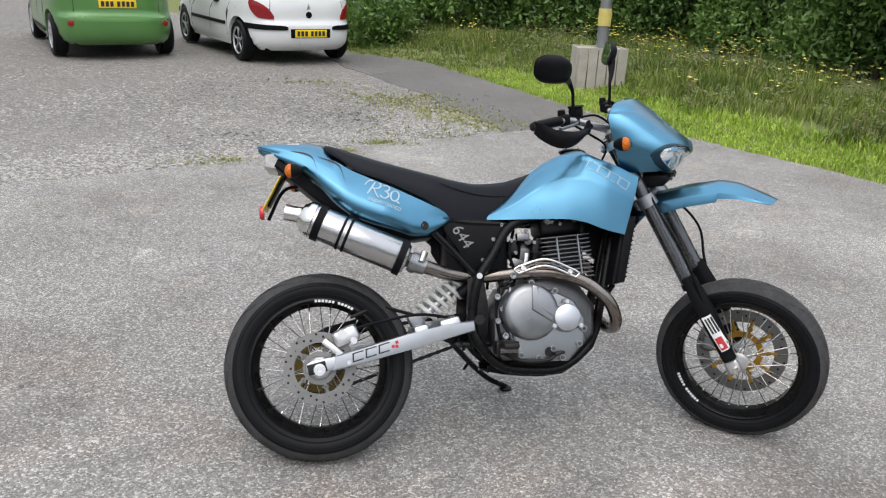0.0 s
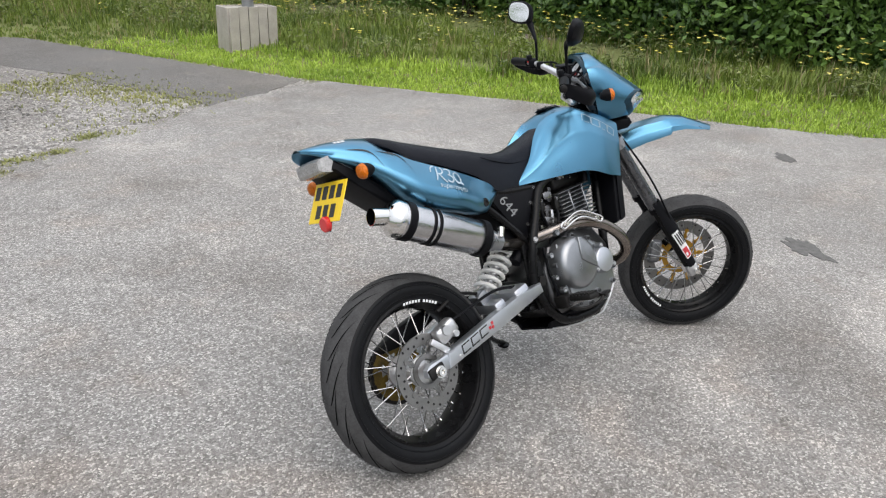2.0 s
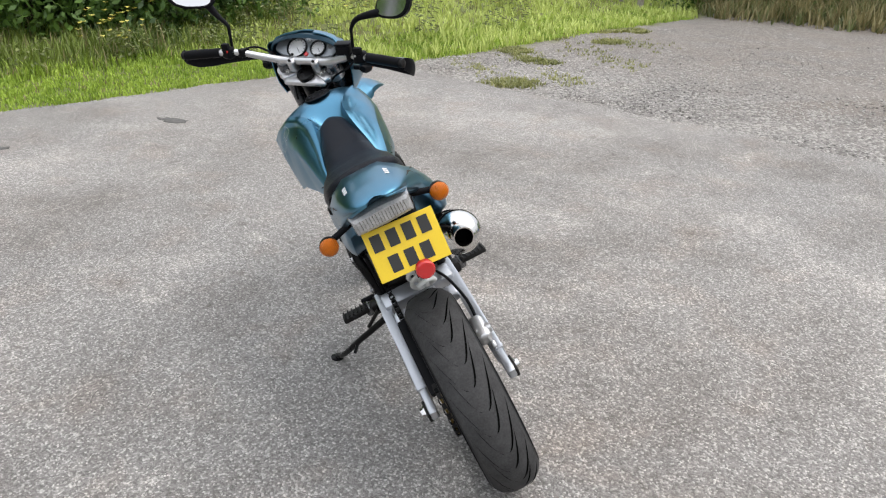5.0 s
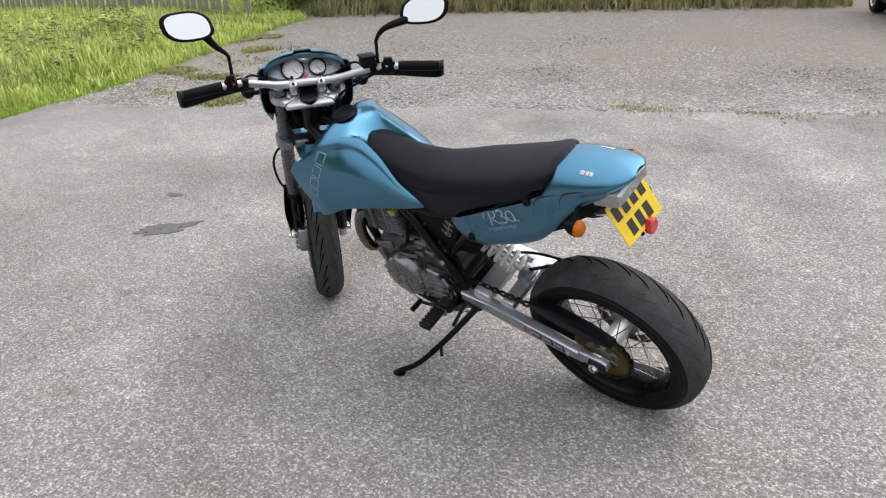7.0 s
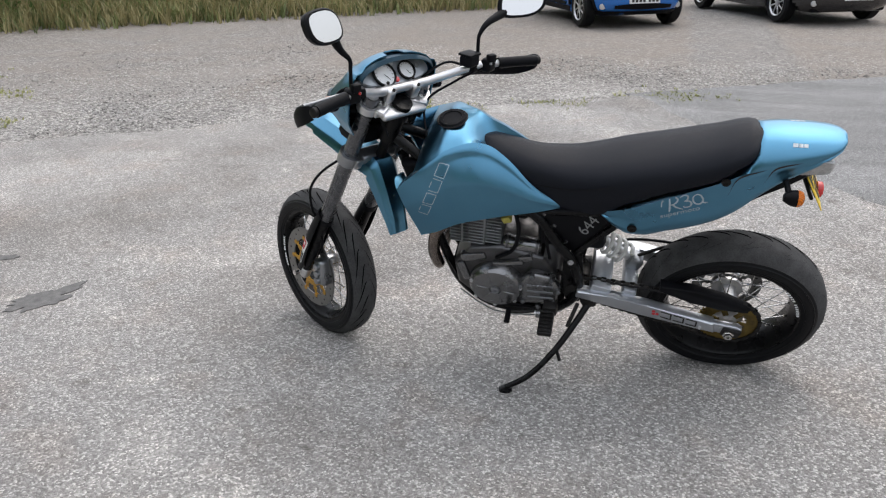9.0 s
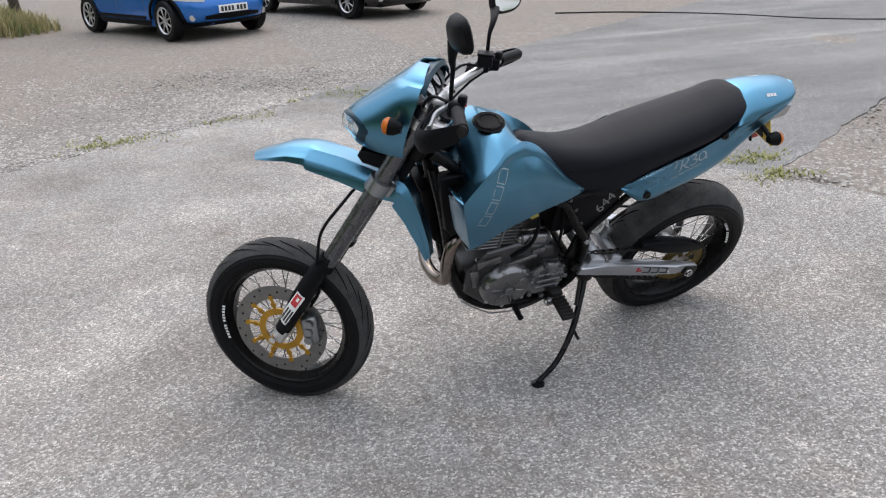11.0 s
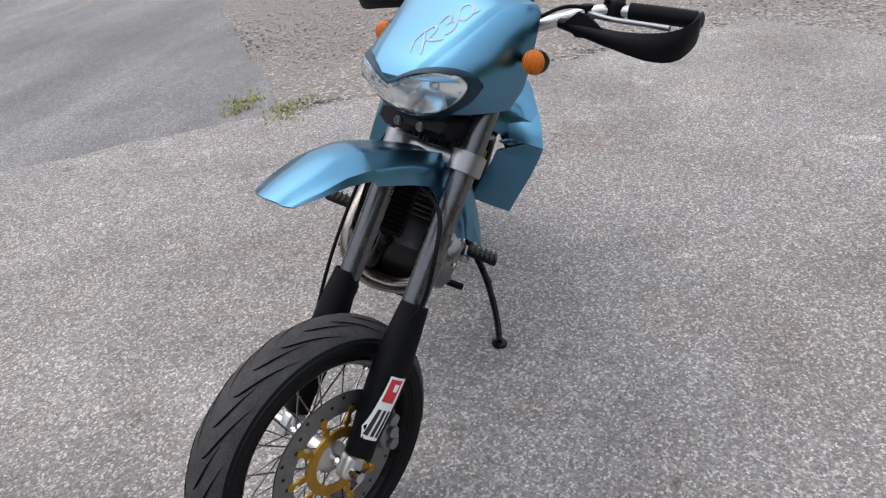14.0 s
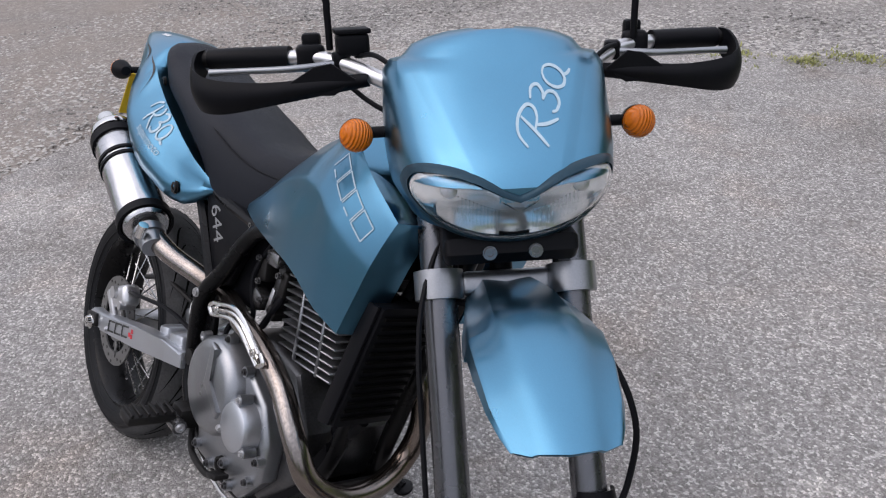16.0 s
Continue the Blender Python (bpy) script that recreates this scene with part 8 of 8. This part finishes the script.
def car(name, at, heading, length, width, height, wheelbase, front_over, paint, label, lamp_style, belt=0.92, upright=0.0, strips=False, bonnet=1.0):
    """A parked car; x runs forward from the middle of the wheelbase, heading in degrees."""
    root = new(name)
    root.matrix_world = Matrix.Translation((*at, 0.0)) @ Matrix.Rotation(radians(heading), 4, "Z")
    tagged(root, label, "car", "parked cars")
    half, wr = wheelbase / 2, 0.30
    x1, x0 = half + front_over, half + front_over - length
    w = width / 2 + 0.02
    k = height - 0.10
    lean = 1.0 - upright
    tail = [(0.20, 0.16), (0.27, 0.05), (0.34, 0.015), (0.44, 0.0), (0.55, 0.004), (0.60, 0.02), (0.63, 0.055 + 0.05 * upright), (0.80, 0.07 + 0.05 * upright), (belt, 0.10 + 0.04 * upright), (k, 0.12 + 0.32 * lean), (height - 0.03, 0.22 + 0.36 * lean), (height, 0.55 + 0.4 * lean)]
    nose = [(0.20, 0.20), (0.28, 0.06), (0.36, 0.01), (0.46, 0.0), (0.58, 0.03), (0.66, 0.10), (0.74, 0.28), (belt - 0.08, 0.72 * bonnet), (belt, 0.98 * bonnet), (k, 0.98 * bonnet + 0.72), (height - 0.03, 0.98 * bonnet + 1.0), (height, 0.98 * bonnet + 1.35)]
    shell = CarShell(x0, x1, w, height, belt, nose, tail)
    finish("body", shell.skin([(half, wr), (-half, wr)], wr + 0.055), paint, root, "", True, 40)
    finish("underbody", box((length - 0.42, width - 0.46, 0.36), pose((x0 + x1) / 2, 0, 0.37), 0.05), M_BLACK, root, "black underside")

    def flat(v):
        return lambda f: v

    # glass
    for s in (-1, 1):
        for f0, f1 in ((-half + 0.02, -0.18), (-0.10, half - 0.42)):
            bm = shell.patch(shell.side_angle(f0, belt, s), shell.side_angle(f1, belt, s), flat(belt + 0.03), flat(k - 0.03))
            finish("side_window", bm, M_CAR_GLASS, root, "dark side window glass")
    we = w * 0.70
    finish("rear_window", shell.patch(shell.end_angle(we, belt), shell.end_angle(-we, belt), flat(belt + 0.06), flat(k - 0.02)), M_CAR_GLASS, root, "dark rear window glass")
    a = shell.end_angle(we, belt, False)
    bm = shell.patch(-a, a, flat(belt + 0.03), flat(k - 0.02))
    finish("windscreen", bm, M_CAR_GLASS, root, "dark windscreen glass")
    # panel gaps, rubbing strips and handles
    for s in (-1, 1):
        for x in (half - 0.50, -0.14, -half + 0.40):
            t0 = shell.side_angle(x, 0.6, s)
            finish("door_gap", shell.patch(t0, shell.side_angle(x + 0.007, 0.6, s), flat(0.26), flat(belt - 0.01), 0.0015, 3, 8), M_INK, root, "dark door gap")
        z = 0.52 if strips else 0.33
        bm = shell.patch(shell.side_angle(-half + 0.45, z, s), shell.side_angle(half - 0.52, z, s), flat(z - 0.025), flat(z + 0.025), 0.014)
        finish("side_strip", bm, M_BLACK, root, "black rubbing strip")
        for x in (-0.32, 0.70):
            z = belt - 0.10
            finish("door_handle", shell.patch(shell.side_angle(x - 0.26, z, s), shell.side_angle(x - 0.09, z, s), flat(z - 0.018), flat(z + 0.018), 0.022, 8), M_BLACK, root, "black door handle")
    gap = w * 0.66
    finish("tailgate_gap", shell.patch(shell.end_angle(gap, 0.62), shell.end_angle(-gap, 0.62), flat(0.622), flat(0.632), 0.0015, 24, 2), M_INK, root, "dark gap under the tailgate")
    for s in (-1, 1):
        finish("tailgate_gap", shell.patch(shell.end_angle(s * gap, 0.7), shell.end_angle(s * (gap + 0.008), 0.7), flat(0.63), flat(belt), 0.0015, 3, 6), M_INK, root, "dark gap beside the tailgate")
    # bumper strips, plates and lamps
    if strips:
        for s in (-1, 1):
            for rear in (True, False):
                inner, outer = shell.end_angle(s * w * 0.40, 0.54, rear), shell.end_angle(s * w * 0.93, 0.54, rear)
                if s < 0 and not rear:
                    inner, outer = inner - 2 * math.pi, outer - 2 * math.pi
                bm = shell.patch(inner, outer, lambda f: 0.508 + 0.006 * (1 - min(1, f * 14)), lambda f: 0.572 + 0.012 * f - 0.02 * (1 - min(1, f * 14)), 0.016, 18, 3)
                finish("bumper_strip", bm, M_BLACK, root, "black rubber bumper strip")
        finish("plate_recess", shell.patch(shell.end_angle(w * 0.36, 0.47), shell.end_angle(-w * 0.36, 0.47), flat(0.395), flat(0.525), 0.003, 12), M_BLACK, root, "grey surround of the number plate")
        finish("tailgate_lock", lathe([(0, 0.05), (0.012, 0.046), (0.015, 0)], tuple(shell.at(math.pi, 0.72) + Vector((0.004, 0, 0))), (-1, 0, 0), 20), M_BLACK, root, "black oval tailgate catch")
        finish("badge", slab([(0, 0.05), (0.035, -0.04), (0.012, -0.05), (-0.03, -0.03)], -0.004, 0.004, 0.002, 1, Matrix.Translation(shell.at(math.pi, 0.84) + Vector((-0.004, 0, 0))) @ Matrix.Rotation(math.pi / 2, 4, "Z")), M_ALU, root, "plain bright badge")
    for rear in (True, False):
        pz = (0.46 if strips else 0.775 if lamp_style == "round" else 0.46) if rear else 0.44
        p = shell.at(math.pi if rear else 0.0, pz)
        out = -1 if rear else 1
        plate_ob = finish("number_plate", box((0.014, 0.51, 0.112), pose(p.x + out * 0.008, 0, pz), 0.003), M_YELLOW if rear else M_PLATE_WHITE, root, "number plate with dark bars")
        for j in range(7):
            finish("plate_bar", box((0.003, 0.042, 0.072), pose(p.x + out * 0.0155, -0.20 + 0.062 * j + (0.03 if j > 3 else 0), pz)), M_INK, plate_ob, "", False)
    for s in (-1, 1):
        if lamp_style == "round":
            q = shell.at(shell.end_angle(s * w * 0.73, 0.51), 0.51)
            finish("reflector_surround", lathe([(-0.01, 0.062), (0.012, 0.060), (0.014, 0.046)], tuple(q), (-1, s * 0.25, 0), 24), M_CAR_GREEN, root, "")
            finish("rear_reflector", lathe([(-0.01, 0.047), (0.016, 0.045), (0.022, 0.03), (0.024, 0)], tuple(q), (-1, s * 0.25, 0), 24), M_CAR_RED, root, "round red reflector lamp")
            bm = shell.patch(shell.end_angle(s * w * 0.80, 0.95), shell.side_angle(x0 + 0.28, 0.95, s), flat(0.84), flat(1.22), 0.012)
            finish("tail_light", bm, M_CAR_RED, root, "tall red tail light")
        else:
            bm = shell.patch(shell.end_angle(s * w * 0.60, 0.75), shell.side_angle(x0 + 0.46, 0.75, s), lambda f: along([(0, 0.655), (0.45, 0.665), (0.75, 0.74), (1, 0.86)], f), lambda f: along([(0, 0.70), (0.16, 0.80), (0.5, 0.88), (1, 0.93)], f), 0.012, 26, 5)
            finish("tail_light", bm, M_CAR_RED, root, "wedge-shaped red tail light wrapping round the corner")
        a0, a1 = shell.end_angle(s * w * 0.52, 0.66, False), shell.side_angle(x1 - 0.55, 0.66, s)
        if s < 0:
            a0, a1 = a0 - 2 * math.pi, a1 - 2 * math.pi
        bm = shell.patch(a0, a1, lambda f: 0.56 + 0.05 * f, lambda f: 0.60 + 0.10 * math.sin(math.pi * min(1, 0.2 + f * 0.75)), 0.008, 18)
        finish("headlight", bm, M_LIGHT_LENS, root, "clear headlight")
        q = shell.at(shell.end_angle(s * w * 0.74, 0.34, False), 0.34)
        finish("fog_lamp", lathe([(-0.01, 0.048), (0.01, 0.044), (0.014, 0)], tuple(q), (1, s * 0.3, 0), 18), M_ALU, root, "round fog lamp")
    if lamp_style == "grille":
        a = shell.end_angle(w * 0.55, 0.33, False)
        finish("grille", shell.patch(-a, a, lambda f: 0.285 + 0.02 * abs(2 * f - 1), lambda f: 0.385 - 0.03 * (2 * f - 1) ** 2, 0.008, 20), M_BLACK, root, "black lower grille")
        # black trim round the arches, along the sills and under the nose
        for cx in (half, -half):
            for s in (-1, 1):
                pts = []
                for d in range(-4, 185, 13):
                    x, z = cx + (wr + 0.07) * math.cos(radians(d)), wr + (wr + 0.07) * math.sin(radians(d))
                    pts.append(tuple(shell.at(shell.side_angle(x, z, s), z)))
                finish("arch_trim", tube(pts, 0.024, 8, 2), M_BLACK, root, "black plastic wheel arch trim")
        a = shell.end_angle(w * 0.9, 0.24, False)
        finish("nose_trim", shell.patch(-a, a, flat(0.205), flat(0.265), 0.015, 24), M_BLACK, root, "black trim under the nose")
        for s in (-1, 1):
            finish("sill_trim", shell.patch(shell.side_angle(-half + 0.42, 0.25, s), shell.side_angle(half - 0.42, 0.25, s), flat(0.205), flat(0.29), 0.012), M_BLACK, root, "black sill trim")
    # wheels
    for cxw in (half, -half):
        for s in (-1, 1):
            c = (cxw, s * (width / 2 - 0.10), wr)
            bm = lathe([(-0.095, 0.20), (-0.1, 0.275), (-0.07, wr), (0.07, wr), (0.1, 0.275), (0.095, 0.20)], c, seg=40, closed=True)
            tyre = finish("wheel", bm, M_RUBBER, root, "black tyre on an alloy wheel")
            bm = lathe([(s * 0.092, 0.205), (s * 0.085, 0.195), (s * 0.02, 0.18), (s * 0.0, 0.17), (s * 0.0, 0.0)], c, seg=36)
            finish("rim_well", bm, M_DARK_METAL, tyre, "dark rim well")
            bm = lathe([(s * 0.07, 0.19), (s * 0.094, 0.205), (s * 0.098, 0.196), (s * 0.08, 0.178)], c, seg=36, closed=True)
            spokes = 5 if strips else 8
            for k in range(spokes):
                a = 2 * math.pi * k / spokes + 0.3
                add_box(bm, (0.15, 0.02, 0.035 if strips else 0.022), Matrix.Translation(c) @ Matrix.Rotation(-a, 4, "Y") @ Matrix.Translation((0.11, s * 0.078, 0)), 0.006, 1)
            add_lathe(bm, [(s * 0.06, 0.05), (s * 0.088, 0.045), (s * 0.092, 0.0)], c, seg=20)
            finish("alloy_spokes", bm, M_ALLOY, tyre, "bright alloy spokes")
    return root


def place_car(rear, front, width, **kw):
    """Puts a car with two wheels of its left or right side on the given ground spots. side: +1 if they are its left wheels."""
    side = kw.pop("side")
    d = Vector((front[0] - rear[0], front[1] - rear[1]))
    mid = Vector(((front[0] + rear[0]) / 2, (front[1] + rear[1]) / 2))
    d.normalize()
    left = Vector((-d.y, d.x))
    mid = mid - left * side * (width / 2 - 0.1)
    return car(at=(mid.x, mid.y), heading=math.degrees(math.atan2(d.y, d.x)), width=width, **kw)


place_car((-1.48, 10.33), (-2.68, 12.63), 1.73, side=1, name="white_hatchback", length=4.2, height=1.5, wheelbase=2.6, front_over=0.85, paint=M_CAR_WHITE, label="white hatchback with black bumper strips, parked on the gravel", lamp_style="wedge", strips=True)
place_car((-4.13, 10.22), (-5.18, 12.43), 1.70, side=1, name="green_car", length=4.0, height=1.66, wheelbase=2.45, front_over=0.8, paint=M_CAR_GREEN, label="green compact van-like car, parked on the gravel", lamp_style="round", belt=1.02, upright=0.75, bonnet=0.8)
place_car((2.85, -12.54), (1.66, -10.38), 1.68, side=-1, name="blue_car", length=3.7, height=1.4, wheelbase=2.47, front_over=0.62, paint=M_CAR_BLUE, label="small bright blue car with multi-spoke wheels, parked on the gravel", lamp_style="grille", belt=0.88, bonnet=0.8)
place_car((-0.28, -13.89), (-1.42, -11.55), 1.75, side=-1, name="dark_car", length=4.3, height=1.45, wheelbase=2.6, front_over=0.85, paint=M_CAR_DARK, label="black car parked beside the blue one", lamp_style="wedge")

# ---- sign post box, fence and trees ----
M_OLD_WOOD = material("weathered_grey_board", (0.40, 0.37, 0.33), 0.85, 0, 0.25, 5, 90, 0.4, dirt=(0.2, 0.17, 0.14), dirt_amount=0.4)
M_POLE = material("dull_galvanised_pole", (0.24, 0.25, 0.26), 0.5, 0.5, 0.15)
M_BAND = material("yellow_band", (0.62, 0.52, 0.16), 0.5, 0, 0.1)
post = new("boxed_post")
post.location = (3.43, 8.22, rise(3.43, 8.22))
post.rotation_euler = (0, 0, radians(-3))
tagged(post, "metal pole boxed in with weathered grey boards on the grass", "post")
for k in range(5):
    finish("board", box((0.122, 0.026, 0.56), pose(-0.26 + 0.13 * k, -0.2, 0.25 + 0.006 * (k % 2), 0, 0.6 * (-1) ** k, 0), 0.004, 1), M_OLD_WOOD, post)
    finish("board", box((0.122, 0.026, 0.55), pose(-0.26 + 0.13 * k, 0.2, 0.25, 0, 0, 0), 0.004, 1), M_OLD_WOOD, post)
for s in (-1, 1):
    for k in range(3):
        finish("board", box((0.026, 0.122, 0.55), pose(s * 0.325, -0.12 + 0.125 * k, 0.25), 0.004, 1), M_OLD_WOOD, post)
finish("pole", tube([(0.02, 0, -0.1), (0.02, 0, 3.2)], 0.075, 20), M_POLE, post, "grey metal pole")
finish("band", lathe([(0.80, 0.078), (0.80, 0.086), (1.02, 0.086), (1.02, 0.078)], (0.02, 0, 0), (0, 0, 1), 24, True), M_BAND, post, "faded yellow band")
finish("lid", box((0.62, 0.38, 0.02), pose(0, 0, 0.50), 0.004, 1), M_OLD_WOOD, post)

M_FENCE = material("silvered_fence_board", (0.30, 0.275, 0.235), 0.85, 0, 0.3, 4, 80, 0.3)
fa, fb = Vector((18.4, -3.35, 0)), Vector((12.5, -6.25, 0))
fence = new("board_fence")
run = (fb - fa)
fence.location = (fa.x, fa.y, 0.2)
fence.rotation_euler = (0, 0, math.atan2(run.y, run.x))
tagged(fence, "grey weathered vertical board fence beyond the meadow", "fence")
slat = None
for k in range(48):
    if slat is None:
        slat = finish("slat", box((0.092, 0.022, 1.3), Matrix(), 0.003, 1), M_FENCE, fence)
        ob = slat
    else:
        ob = new("slat", slat.data)
        ob.parent = fence
    ob.location = (0.14 * k, 0, 0.62 + 0.02 * math.sin(k * 1.7))
    ob.rotation_euler = (0, radians(1.2 * math.sin(k * 2.9)), 0)
for z in (0.3, 1.0):
    finish("rail", box((7.1, 0.04, 0.08), pose(3.5, 0.035, z), 0.004, 1), M_FENCE, fence)
for k in range(4):
    finish("fence_post", box((0.09, 0.09, 1.5), pose(2.33 * k, 0.08, 0.6), 0.006, 1), M_FENCE, fence)


def thin_tree(x, y, r, h, seed, label):
    rnd = np.random.default_rng(seed)
    root = new("tree")
    tagged(root, label, "tree")
    z0 = rise(x, y)
    bm = bmesh.new()
    add_tube(bm, [(x, y, z0 - 0.1), (x + 0.03, y, z0 + h * 0.3), (x - 0.04, y + 0.05, z0 + h * 0.65), (x + 0.02, y, z0 + h)], [r, r * 0.8, r * 0.55, r * 0.15], 10)
    tips = []
    for k in range(9):
        a, f = rnd.uniform(0, 6.28), rnd.uniform(0.4, 0.95)
        L = h * 0.28 * (1.2 - f)
        tip = (x + L * 1.6 * math.cos(a), y + L * 1.6 * math.sin(a), z0 + h * f + L)
        add_tube(bm, [(x, y, z0 + h * f * 0.9), tip], [r * 0.35, r * 0.08], 6)
        tips.append(tip)
    finish("trunk", bm, M_BARK, root, "rough dark trunk")
    v, f = [], []
    for t in tips:
        leaf_cloud(v, f, rnd, t, (h * 0.16, h * 0.16, h * 0.12), 420, 0.07)
    crown = raw("crown", v, f, M_LEAF)
    crown.parent = root
    return root


thin_tree(4.35, -14.6, 0.10, 4.5, 301, "young tree with a bare trunk in the dry grass")
thin_tree(11.6, -8.4, 0.09, 4.0, 302, "young tree at the meadow's corner")
# scrub behind the dry grass and far belts of trees that close the view
for i, (x, y) in enumerate(((12.5, -8.2), (11.3, -9.6), (9.8, -10.8), (8.6, -12.2), (7.2, -13.0), (6.0, -14.2), (14.0, -9.3))):
    shrub(x, y, 1.6 + 0.4 * math.sin(i * 2.1), 1.0, 400 + i, 2400, 0.06, "low tangled scrub behind the dry grass")
for i in range(34):
    a = 2 * math.pi * i / 34
    x, y = 46 * math.cos(a), 46 * math.sin(a)
    shrub(x, y, 6 + 2 * math.sin(i * 1.9), 4.6, 500 + i, 900, 0.42, "far belt of trees closing the view")
# thin black cable lying across the lane
bm = tube([(-4.6, -9.9, 0.0), (-5.6, -9.2, 0.004), (-6.6, -8.0, 0.0), (-7.4, -6.5, 0.0), (-9.0, -5.3, 0.0)], 0.012, 6)
tagged(finish("cable", bm, M_BLACK), "thin black cable lying across the lane", "cable")
